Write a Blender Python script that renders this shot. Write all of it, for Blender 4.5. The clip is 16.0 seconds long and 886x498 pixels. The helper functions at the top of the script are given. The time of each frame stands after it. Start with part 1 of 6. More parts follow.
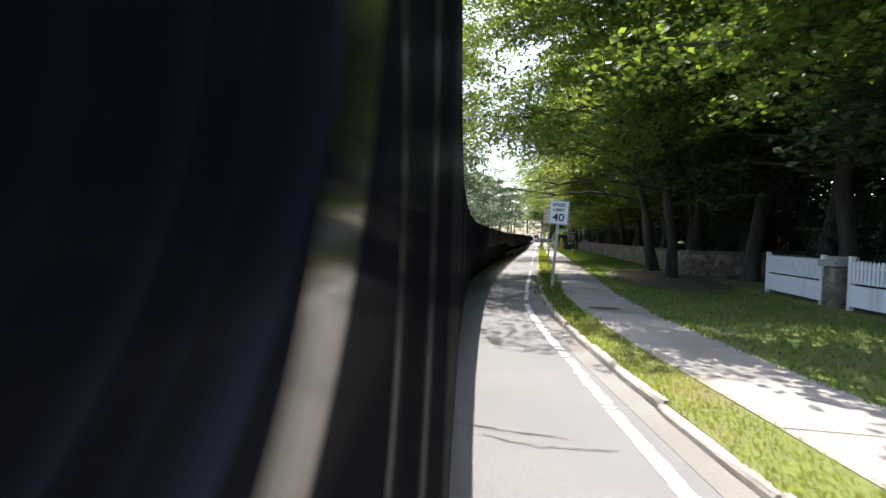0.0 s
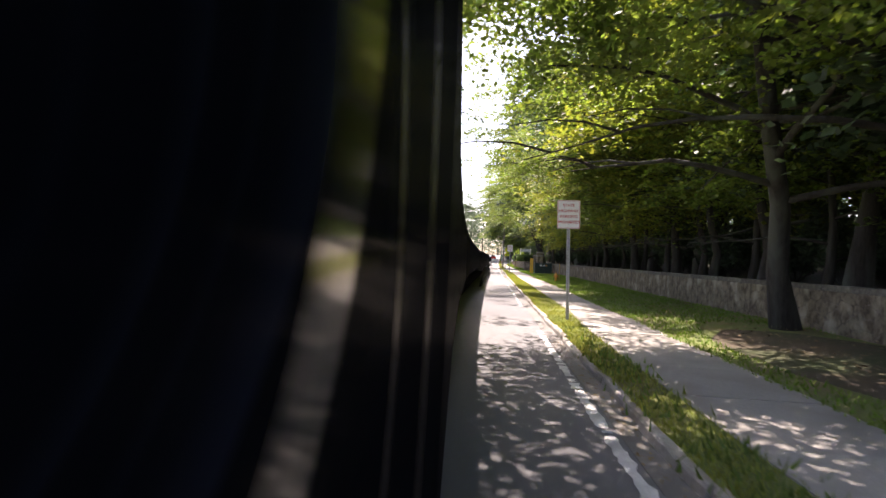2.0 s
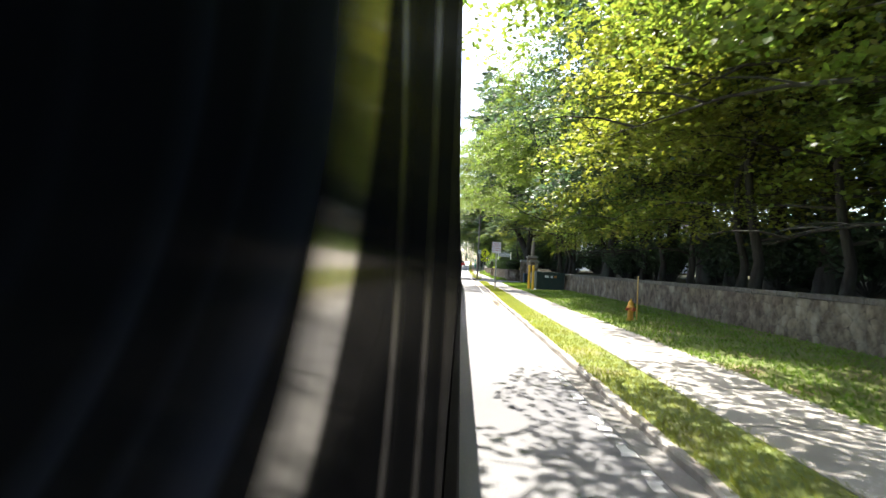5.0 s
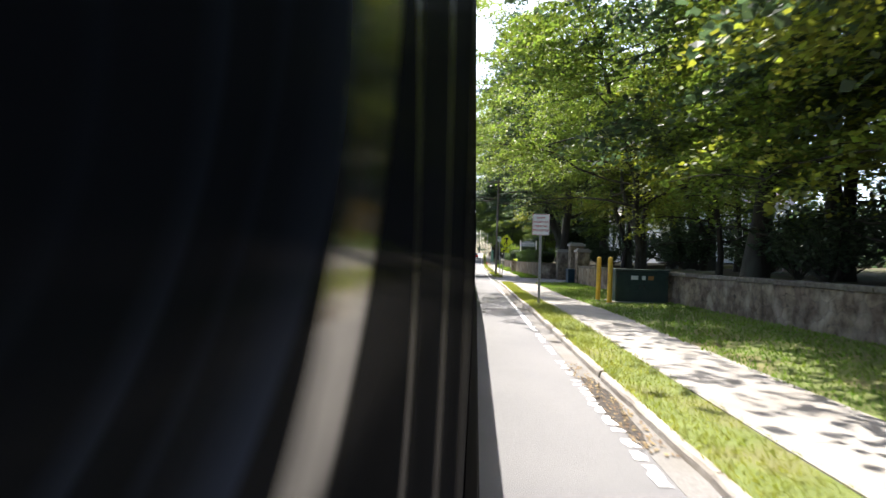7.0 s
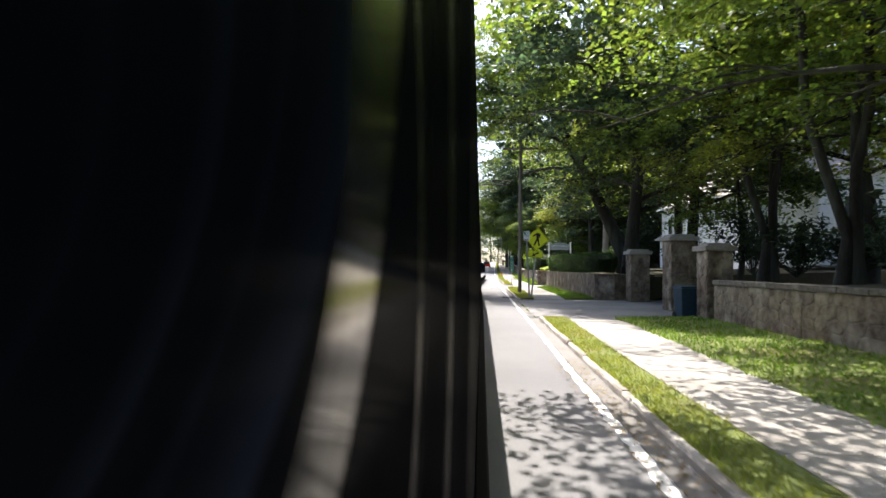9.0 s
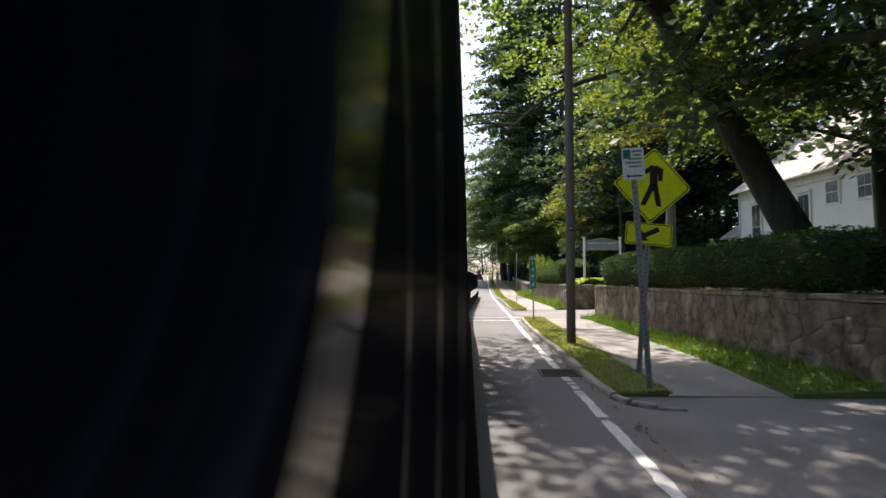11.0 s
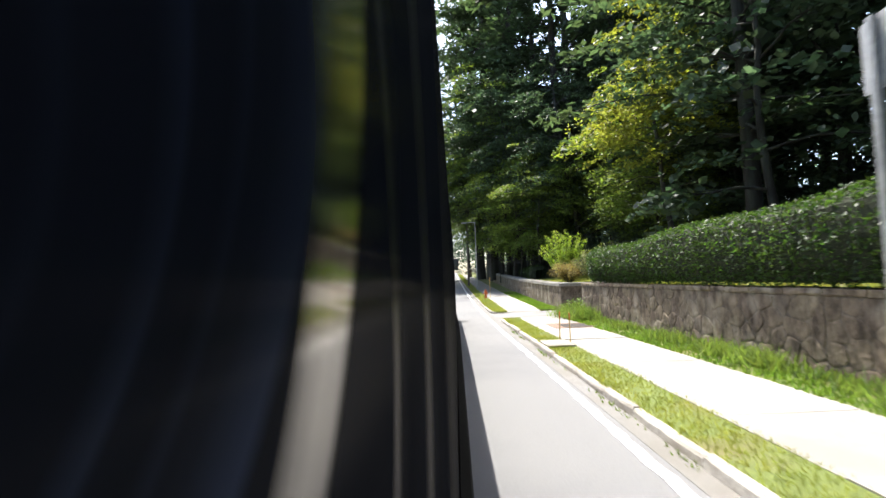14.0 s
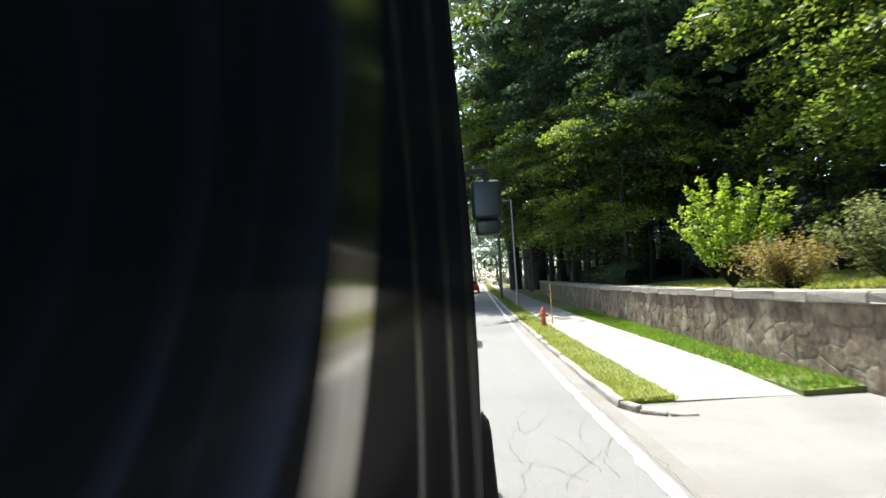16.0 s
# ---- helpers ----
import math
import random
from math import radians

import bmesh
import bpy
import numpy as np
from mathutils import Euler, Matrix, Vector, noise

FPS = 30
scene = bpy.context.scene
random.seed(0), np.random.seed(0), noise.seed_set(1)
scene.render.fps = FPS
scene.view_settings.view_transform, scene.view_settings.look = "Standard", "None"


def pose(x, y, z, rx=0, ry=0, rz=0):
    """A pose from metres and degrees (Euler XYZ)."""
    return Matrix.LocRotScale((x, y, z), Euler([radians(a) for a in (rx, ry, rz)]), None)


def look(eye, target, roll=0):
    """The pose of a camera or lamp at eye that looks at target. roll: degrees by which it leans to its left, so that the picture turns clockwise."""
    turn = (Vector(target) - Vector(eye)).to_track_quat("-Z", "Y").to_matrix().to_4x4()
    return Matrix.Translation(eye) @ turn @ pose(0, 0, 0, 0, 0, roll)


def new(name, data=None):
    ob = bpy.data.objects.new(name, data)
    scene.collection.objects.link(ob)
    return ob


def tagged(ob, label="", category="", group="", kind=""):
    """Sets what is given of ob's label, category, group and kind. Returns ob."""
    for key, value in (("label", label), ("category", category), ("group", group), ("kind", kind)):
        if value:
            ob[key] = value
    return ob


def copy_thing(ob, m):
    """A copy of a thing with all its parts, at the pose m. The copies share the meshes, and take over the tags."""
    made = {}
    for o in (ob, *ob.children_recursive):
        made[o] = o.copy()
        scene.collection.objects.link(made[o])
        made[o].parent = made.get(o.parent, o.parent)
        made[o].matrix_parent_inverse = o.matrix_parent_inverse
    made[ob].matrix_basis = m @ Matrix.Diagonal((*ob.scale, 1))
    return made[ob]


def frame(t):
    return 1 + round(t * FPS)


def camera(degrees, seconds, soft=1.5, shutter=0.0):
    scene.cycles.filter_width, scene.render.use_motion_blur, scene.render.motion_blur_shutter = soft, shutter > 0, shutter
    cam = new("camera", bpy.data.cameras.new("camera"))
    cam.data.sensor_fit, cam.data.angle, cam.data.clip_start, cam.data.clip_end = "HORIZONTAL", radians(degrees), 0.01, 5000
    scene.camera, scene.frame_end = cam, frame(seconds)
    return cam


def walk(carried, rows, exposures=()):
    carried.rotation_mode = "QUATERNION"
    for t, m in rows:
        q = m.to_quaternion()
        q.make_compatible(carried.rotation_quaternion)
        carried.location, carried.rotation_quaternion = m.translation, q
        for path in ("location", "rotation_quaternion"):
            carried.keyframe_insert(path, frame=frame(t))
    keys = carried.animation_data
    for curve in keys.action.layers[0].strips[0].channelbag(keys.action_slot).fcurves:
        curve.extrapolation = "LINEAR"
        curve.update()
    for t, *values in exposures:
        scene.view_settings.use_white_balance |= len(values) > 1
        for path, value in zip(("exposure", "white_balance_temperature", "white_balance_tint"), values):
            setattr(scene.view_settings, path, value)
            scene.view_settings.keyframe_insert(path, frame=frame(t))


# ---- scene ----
cam = camera(81.8, 16.0, soft=1.5, shutter=0.2)
PATH = [
    (0, (0.14, -1.247, 1.689), (-0.196, 0.724, 1.634), 1.9),
    (0.25, (-0.076, 0.388, 1.673), (-0.385, 2.364, 1.633), 2.3),
    (0.5, (-0.284, 2.047, 1.655), (-0.567, 4.027, 1.63), 2.6),
    (0.75, (-0.469, 3.762, 1.625), (-0.734, 5.744, 1.613), 2.7),
    (1, (-0.638, 5.538, 1.604), (-0.885, 7.523, 1.605), 2.8),
    (1.25, (-0.795, 7.426, 1.601), (-1.016, 9.414, 1.618), 2.4),
    (1.5, (-0.935, 9.337, 1.6), (-1.13, 11.327, 1.627), 2.1),
    (1.75, (-1.053, 11.174, 1.612), (-1.23, 13.166, 1.641), 2.3),
    (2, (-1.154, 13.001, 1.631), (-1.313, 14.994, 1.66), 2.6),
    (2.25, (-1.239, 14.848, 1.643), (-1.377, 16.843, 1.669), 2.4),
    (2.5, (-1.306, 16.716, 1.653), (-1.423, 18.713, 1.675), 2.3),
    (2.75, (-1.354, 18.624, 1.664), (-1.452, 20.621, 1.691), 2.2),
    (3, (-1.388, 20.56, 1.669), (-1.469, 22.558, 1.705), 2.2),
    (3.25, (-1.404, 22.528, 1.644), (-1.474, 24.526, 1.687), 2.1),
    (3.5, (-1.399, 24.532, 1.633), (-1.461, 26.53, 1.68), 2.1),
    (3.75, (-1.387, 26.556, 1.623), (-1.441, 28.555, 1.673), 2.2),
    (4, (-1.369, 28.594, 1.615), (-1.417, 30.593, 1.667), 2.3),
    (4.25, (-1.346, 30.64, 1.608), (-1.389, 32.639, 1.662), 2.4),
    (4.5, (-1.32, 32.689, 1.603), (-1.358, 34.687, 1.659), 2.6),
    (4.75, (-1.291, 34.733, 1.599), (-1.325, 36.732, 1.657), 2.8),
    (5, (-1.26, 36.768, 1.597), (-1.292, 38.767, 1.656), 3.0),
    (5.25, (-1.229, 38.787, 1.595), (-1.26, 40.786, 1.658), 3.2),
    (5.5, (-1.189, 40.781, 1.604), (-1.227, 42.78, 1.669), 3.5),
    (5.75, (-1.149, 42.809, 1.632), (-1.201, 44.807, 1.692), 3.9),
    (6, (-1.109, 44.856, 1.653), (-1.172, 46.854, 1.704), 4.1),
    (6.25, (-1.067, 46.91, 1.652), (-1.134, 48.908, 1.698), 3.9),
    (6.5, (-1.024, 48.975, 1.651), (-1.093, 50.974, 1.691), 3.5),
    (6.75, (-0.975, 51.044, 1.65), (-1.049, 53.042, 1.683), 2.7),
    (7, (-0.923, 53.138, 1.649), (-1.003, 55.137, 1.677), 2.1),
    (7.25, (-0.87, 55.285, 1.656), (-0.954, 57.284, 1.681), 2.1),
    (7.5, (-0.815, 57.468, 1.669), (-0.902, 59.466, 1.692), 2.0),
    (7.75, (-0.759, 59.691, 1.684), (-0.849, 61.689, 1.72), 1.4),
    (8, (-0.703, 61.916, 1.694), (-0.794, 63.914, 1.743), 0.8),
    (8.25, (-0.643, 64.09, 1.68), (-0.739, 66.087, 1.725), 1.4),
    (8.5, (-0.589, 66.266, 1.666), (-0.693, 68.263, 1.708), 2.0),
    (8.75, (-0.548, 68.484, 1.67), (-0.662, 70.48, 1.725), 1.4),
    (9, (-0.514, 70.74, 1.675), (-0.639, 72.735, 1.741), 0.7),
    (9.25, (-0.488, 73.063, 1.674), (-0.618, 75.058, 1.732), 1.8),
    (9.5, (-0.458, 75.436, 1.67), (-0.586, 77.431, 1.731), 1.7),
    (9.75, (-0.425, 77.839, 1.661), (-0.55, 79.834, 1.728), 1.6),
    (10, (-0.391, 80.261, 1.649), (-0.511, 82.256, 1.726), 1.3),
    (10.25, (-0.357, 82.692, 1.636), (-0.471, 84.687, 1.723), 1.1),
    (10.5, (-0.325, 85.122, 1.623), (-0.431, 87.116, 1.722), 0.8),
    (10.75, (-0.297, 87.539, 1.611), (-0.395, 89.533, 1.722), 0.4),
    (11, (-0.275, 89.933, 1.603), (-0.364, 91.928, 1.725), 0.0),
    (11.25, (-0.26, 92.294, 1.599), (-0.34, 94.288, 1.73), -0.4),
    (11.5, (-0.254, 94.596, 1.602), (-0.319, 96.59, 1.739), -0.9),
    (11.75, (-0.241, 96.794, 1.583), (-0.301, 98.789, 1.724), -0.9),
    (12, (-0.228, 98.981, 1.556), (-0.286, 100.975, 1.699), -0.8),
    (12.25, (-0.219, 101.226, 1.54), (-0.28, 103.22, 1.683), -1.2),
    (12.5, (-0.214, 103.5, 1.531), (-0.278, 105.494, 1.675), -1.6),
    (12.75, (-0.23, 105.808, 1.556), (-0.285, 107.802, 1.695), -2.0),
    (13, (-0.246, 108.107, 1.598), (-0.285, 110.102, 1.729), -2.2),
    (13.25, (-0.226, 110.329, 1.639), (-0.245, 112.325, 1.759), -2.2),
    (13.5, (-0.185, 112.554, 1.67), (-0.18, 114.55, 1.784), -2.2),
    (13.75, (-0.115, 114.859, 1.683), (-0.084, 116.856, 1.8), -2.2),
    (14, (-0.022, 117.175, 1.692), (0.026, 119.171, 1.812), -2.2),
    (14.25, (0.079, 119.451, 1.702), (0.131, 121.447, 1.82), -2.3),
    (14.5, (0.186, 121.701, 1.708), (0.239, 123.697, 1.823), -2.4),
    (14.75, (0.29, 123.927, 1.649), (0.342, 125.923, 1.769), -2.5),
    (15, (0.391, 126.113, 1.58), (0.441, 128.108, 1.709), -2.6),
    (15.25, (0.489, 128.222, 1.565), (0.53, 130.217, 1.701), -2.8),
    (15.5, (0.58, 130.321, 1.559), (0.603, 132.316, 1.704), -2.9),
    (15.75, (0.657, 132.478, 1.582), (0.648, 134.472, 1.739), -3.0),
    (16, (0.73, 134.65, 1.62), (0.68, 136.642, 1.79), -3.2),
]
EXPOSURES = [(0, 1.5, 6450, 14), (0.5, 1.2, 6400, 12), (1.0, 1.3, 6800, 24), (1.5, 1.3, 6950, 29), (2.0, 1.8, 6900, 28), (3.0, 2.05, 6450, 16), (5.3, 2.2, 6450, 12),
             (6.0, 2.05, 6450, 12), (7.0, 1.65, 6400, 14), (8.0, 1.5, 6350, 14), (8.5, 1.15, 6350, 10), (9.2, 1.7, 6450, 17), (11.3, 0.9, 6650, 17), (11.7, 1.05, 6600, 16),
             (12.5, 1.45, 6250, 12), (13.2, 1.5, 6100, 11), (14.5, 1.5, 6400, 12), (16, 1.5, 6300, 7)]
walk(cam, [(t, look(eye, target, roll)) for t, eye, target, roll in PATH], EXPOSURES)

# ---- world and sun: a clear late-summer morning, the sun ahead of the lane ----
SUN_ELEV, SUN_AZ = 62.5, -13.0
world = bpy.data.worlds.new("sky")
scene.world = world
world.use_nodes = True
wn = world.node_tree.nodes
sky = wn.new("ShaderNodeTexSky")
sky.sky_type = "NISHITA"
sky.sun_disc = False
sky.sun_elevation = radians(SUN_ELEV)
sky.sun_rotation = radians(SUN_AZ)
sky.air_density, sky.dust_density, sky.ozone_density = 1.0, 2.5, 1.0
wn["Background"].inputs["Strength"].default_value = 0.15
world.node_tree.links.new(sky.outputs[0], wn["Background"].inputs["Color"])
sun = new("sun", bpy.data.lights.new("sun", "SUN"))
sun.data.energy, sun.data.angle, sun.data.color = 4.6, radians(0.55), (1.0, 0.945, 0.85)
_d = Vector((math.sin(radians(SUN_AZ)) * math.cos(radians(SUN_ELEV)), math.cos(radians(SUN_AZ)) * math.cos(radians(SUN_ELEV)), math.sin(radians(SUN_ELEV))))
sun.matrix_world = look(Vector((0, 60, 40)) + _d * 50, Vector((0, 60, 40)))


# ---- materials ----
def mat(name, a, b, scale=8.0, rough=0.8, bump=0.3, big=None, bigscale=0.5, metal=0.0, spec=0.4, rnd=0.0, island=False,
        through_light=None, stretch=None, bumpscale=None, coords="Object", spot=0.5, coat=0.0, ior=1.5):
    m = bpy.data.materials.new(name)
    m.use_nodes = True
    nt = m.node_tree
    n, l = nt.nodes, nt.links
    bs = n["Principled BSDF"]
    tc = n.new("ShaderNodeTexCoord")
    src = n.new("ShaderNodeNewGeometry").outputs["Position"] if coords == "World" else tc.outputs[coords]
    if stretch:
        mp = n.new("ShaderNodeMapping")
        mp.inputs["Scale"].default_value = stretch
        l.new(src, mp.inputs["Vector"])
        src = mp.outputs[0]
    fine = n.new("ShaderNodeTexNoise")
    fine.inputs["Scale"].default_value, fine.inputs["Detail"].default_value, fine.inputs["Roughness"].default_value = scale, 6.0, 0.62
    l.new(src, fine.inputs["Vector"])
    ramp = n.new("ShaderNodeValToRGB")
    ramp.color_ramp.elements[0].position, ramp.color_ramp.elements[1].position = 0.32, 0.68
    ramp.color_ramp.elements[0].color, ramp.color_ramp.elements[1].color = (*a, 1), (*b, 1)
    l.new(fine.outputs["Fac"], ramp.inputs[0])
    col = ramp.outputs[0]
    if big:
        wide = n.new("ShaderNodeTexNoise")
        wide.inputs["Scale"].default_value, wide.inputs["Detail"].default_value = bigscale, 4.0
        l.new(src, wide.inputs["Vector"])
        r2 = n.new("ShaderNodeValToRGB")
        r2.color_ramp.elements[0].position, r2.color_ramp.elements[1].position = spot - 0.08, spot + 0.14
        l.new(wide.outputs["Fac"], r2.inputs[0])
        mx = n.new("ShaderNodeMixRGB")
        mx.inputs["Color2"].default_value = (*big, 1)
        l.new(r2.outputs[0], mx.inputs[0])
        l.new(col, mx.inputs["Color1"])
        col = mx.outputs[0]
    if rnd:
        if island:
            rn = n.new("ShaderNodeNewGeometry").outputs["Random Per Island"]
        else:
            rn = n.new("ShaderNodeObjectInfo").outputs["Random"]
        mr = n.new("ShaderNodeMapRange")
        mr.inputs["To Min"].default_value, mr.inputs["To Max"].default_value = 1 - rnd, 1 + rnd
        l.new(rn, mr.inputs["Value"])
        hs = n.new("ShaderNodeHueSaturation")
        l.new(mr.outputs[0], hs.inputs["Value"])
        mr2 = n.new("ShaderNodeMapRange")
        mr2.inputs["To Min"].default_value, mr2.inputs["To Max"].default_value = 0.5 - rnd * 0.05, 0.5 + rnd * 0.05
        l.new(rn, mr2.inputs["Value"])
        l.new(mr2.outputs[0], hs.inputs["Hue"])
        l.new(col, hs.inputs["Color"])
        col = hs.outputs[0]
    l.new(col, bs.inputs["Base Color"])
    bs.inputs["Roughness"].default_value = rough
    bs.inputs["Metallic"].default_value = metal
    bs.inputs["Specular IOR Level"].default_value = spec
    bs.inputs["Coat Weight"].default_value = coat
    bs.inputs["IOR"].default_value = ior
    if bump:
        bn = n.new("ShaderNodeTexNoise")
        bn.inputs["Scale"].default_value, bn.inputs["Detail"].default_value = bumpscale or scale * 3, 5.0
        l.new(src, bn.inputs["Vector"])
        bp = n.new("ShaderNodeBump")
        bp.inputs["Strength"].default_value, bp.inputs["Distance"].default_value = bump, 0.02
        l.new(bn.outputs["Fac"], bp.inputs["Height"])
        l.new(bp.outputs[0], bs.inputs["Normal"])
    if through_light:
        tr = n.new("ShaderNodeBsdfTranslucent")
        mc = n.new("ShaderNodeMixRGB")
        mc.blend_type = "MULTIPLY"
        mc.inputs[0].default_value = 1.0
        mc.inputs["Color2"].default_value = (*through_light, 1)
        l.new(col, mc.inputs["Color1"])
        l.new(mc.outputs[0], tr.inputs["Color"])
        ms = n.new("ShaderNodeMixShader")
        ms.inputs[0].default_value = 0.5
        l.new(bs.outputs[0], ms.inputs[1])
        l.new(tr.outputs[0], ms.inputs[2])
        l.new(ms.outputs[0], n["Material Output"].inputs["Surface"])
    return m


def plain(name, c, rough=0.5, metal=0.0, spec=0.5):
    c2 = tuple(v * 0.86 for v in c)
    return mat(name, c2, c, 14.0, rough, 0.05, metal=metal, spec=spec)


M_ROAD = mat("asphalt_worn", (0.15, 0.151, 0.151), (0.215, 0.214, 0.21), 55, 0.86, 0.55, big=(0.145, 0.146, 0.149), bigscale=0.22, bumpscale=160, spec=0.35)
M_DRIVE = mat("asphalt_drive", (0.2, 0.195, 0.185), (0.27, 0.262, 0.25), 40, 0.88, 0.5, big=(0.18, 0.175, 0.165), bigscale=0.5, bumpscale=140, spec=0.3)
M_GUTTER = mat("asphalt_gutter", (0.15, 0.145, 0.135), (0.225, 0.218, 0.205), 30, 0.9, 0.5, big=(0.165, 0.155, 0.135), bigscale=1.2)
M_PAINT = mat("road_paint", (0.52, 0.52, 0.505), (0.72, 0.72, 0.7), 30, 0.7, 0.2, big=(0.36, 0.36, 0.35), bigscale=2.4, spot=0.56)
M_KERB = mat("granite_kerb", (0.3, 0.28, 0.25), (0.45, 0.43, 0.39), 26, 0.85, 0.6, big=(0.24, 0.21, 0.17), bigscale=1.4, rnd=0.16)
M_WALK = mat("concrete_walk", (0.26, 0.247, 0.222), (0.35, 0.333, 0.3), 40, 0.88, 0.3, big=(0.24, 0.224, 0.196), bigscale=0.8, rnd=0.06)
M_SOIL = mat("lawn_soil", (0.09, 0.12, 0.03), (0.15, 0.18, 0.045), 18, 0.95, 0.6, big=(0.16, 0.13, 0.06), bigscale=0.7, spot=0.58)
M_EARTH = mat("woodland_floor", (0.05, 0.038, 0.024), (0.1, 0.075, 0.045), 14, 0.95, 0.7, big=(0.045, 0.06, 0.02), bigscale=0.4)
M_GRASS = mat("grass_blades", (0.165, 0.2, 0.05), (0.275, 0.285, 0.085), 1.6, 0.65, 0, rnd=0.3, island=True, through_light=(1.5, 1.5, 0.7), spec=0.3)
M_LAWN = mat("lawn_blades", (0.085, 0.16, 0.026), (0.17, 0.235, 0.05), 1.2, 0.65, 0, rnd=0.3, island=True, through_light=(1.4, 1.5, 0.7), spec=0.3)
M_WEED = mat("weed_leaves", (0.07, 0.12, 0.03), (0.14, 0.19, 0.05), 2, 0.6, 0, rnd=0.3, island=True, through_light=(1.4, 1.4, 0.7))
M_STONE = mat("rubble_stone", (0.055, 0.039, 0.027), (0.23, 0.178, 0.125), 4.5, 0.9, 1.0, big=(0.33, 0.285, 0.22), bigscale=1.7, rnd=0.2, coords="World", spot=0.6, bumpscale=14, stretch=(1, 1, 0.75))
M_MORTAR = mat("mortar", (0.055, 0.042, 0.03), (0.2, 0.16, 0.12), 5, 0.92, 1.0, big=(0.28, 0.24, 0.19), bigscale=1.7, coords="World", spot=0.6, bumpscale=16, stretch=(1, 1, 0.75))
M_CAP = mat("granite_cap", (0.19, 0.172, 0.15), (0.34, 0.315, 0.28), 14, 0.85, 0.6, big=(0.25, 0.235, 0.2), bigscale=1.8, rnd=0.14)
# mossy cap tone, also darkened for the tree-shaded stretch of wall_1
M_CAPD = mat("mossy_shaded_cap", (0.075, 0.064, 0.05), (0.17, 0.15, 0.122), 9, 0.9, 0.7, big=(0.24, 0.215, 0.18), bigscale=1.1, rnd=0.25, spot=0.58)
M_BARK = mat("bark", (0.015, 0.012, 0.009), (0.037, 0.030, 0.025), 7, 0.92, 1.0, stretch=(3, 3, 0.5), big=(0.06, 0.062, 0.05), bigscale=0.8)
M_BARKP = mat("pale_bark", (0.13, 0.115, 0.1), (0.22, 0.2, 0.175), 7, 0.9, 0.9, stretch=(3, 3, 0.45), big=(0.11, 0.1, 0.085), bigscale=0.8)
M_LEAF = mat("maple_leaf", (0.072, 0.115, 0.028), (0.14, 0.19, 0.046), 0.45, 0.5, 0, rnd=0.35, island=True, through_light=(1.9, 1.85, 0.85), spec=0.45)
M_LEAFY = mat("yellowing_leaf", (0.1, 0.135, 0.03), (0.178, 0.195, 0.05), 0.45, 0.5, 0, rnd=0.35, island=True, through_light=(2.1, 2.0, 0.75), spec=0.45)
M_LEAFD = mat("dark_leaf", (0.04, 0.066, 0.042), (0.085, 0.118, 0.068), 0.45, 0.5, 0, rnd=0.35, island=True, through_light=(1.1, 1.25, 0.85), spec=0.5)
M_NEEDLE = mat("pine_needles", (0.04, 0.068, 0.042), (0.085, 0.118, 0.066), 0.45, 0.5, 0, rnd=0.35, island=True, through_light=(1.1, 1.2, 0.65), spec=0.5)
M_HEDGE = mat("yew_leaves", (0.028, 0.055, 0.016), (0.06, 0.1, 0.026), 1.2, 0.5, 0, rnd=0.4, island=True, through_light=(1.3, 1.4, 0.6), spec=0.4)
M_HEDGEIN = mat("hedge_core", (0.012, 0.018, 0.008), (0.03, 0.035, 0.015), 12, 0.95, 0.6)
M_LIME = mat("lime_leaves", (0.15, 0.23, 0.045), (0.25, 0.32, 0.07), 1.4, 0.5, 0, rnd=0.3, island=True, through_light=(1.8, 1.8, 0.65))
M_RUST = mat("russet_leaves", (0.17, 0.13, 0.045), (0.28, 0.25, 0.11), 2.5, 0.6, 0, rnd=0.4, island=True, through_light=(1.3, 1.2, 0.7))
M_HOSTA = mat("hosta_leaves", (0.13, 0.22, 0.03), (0.36, 0.4, 0.08), 5, 0.45, 0, rnd=0.3, island=True, through_light=(1.3, 1.3, 0.6))
M_STEEL = mat("galvanised_steel", (0.3, 0.3, 0.3), (0.46, 0.46, 0.45), 20, 0.5, 0.15, metal=0.7)
M_SIGNW = plain("sign_white", (0.78, 0.78, 0.76), 0.45)
M_SIGNB = plain("sign_black", (0.012, 0.012, 0.014), 0.5)
M_SIGNR = plain("sign_red", (0.5, 0.05, 0.05), 0.5)
M_SIGNY = plain("sign_yellow", (0.8, 0.84, 0.015), 0.4)
M_SIGNG = plain("sign_green", (0.005, 0.17, 0.12), 0.45)
M_ALU = mat("sign_back", (0.4, 0.4, 0.4), (0.52, 0.52, 0.52), 10, 0.55, 0.05, metal=0.5)
M_BOARD = plain("grey_blue_board", (0.17, 0.22, 0.26), 0.6)
M_WPOST = mat("white_painted_wood", (0.68, 0.68, 0.66), (0.8, 0.8, 0.78), 12, 0.6, 0.15, stretch=(4, 4, 0.6), big=(0.58, 0.57, 0.54), bigscale=1.2, spot=0.6)
M_HYDY = mat("hydrant_yellow", (0.55, 0.27, 0.03), (0.68, 0.36, 0.05), 16, 0.5, 0.2, big=(0.35, 0.18, 0.05), bigscale=4, spot=0.6)
M_HYDR = mat("hydrant_red", (0.45, 0.1, 0.03), (0.58, 0.15, 0.05), 16, 0.5, 0.2, big=(0.3, 0.1, 0.05), bigscale=4, spot=0.6)
M_BOLL = mat("bollard_yellow", (0.62, 0.36, 0.03), (0.75, 0.46, 0.05), 9, 0.55, 0.1, big=(0.5, 0.3, 0.06), bigscale=3, spot=0.6)
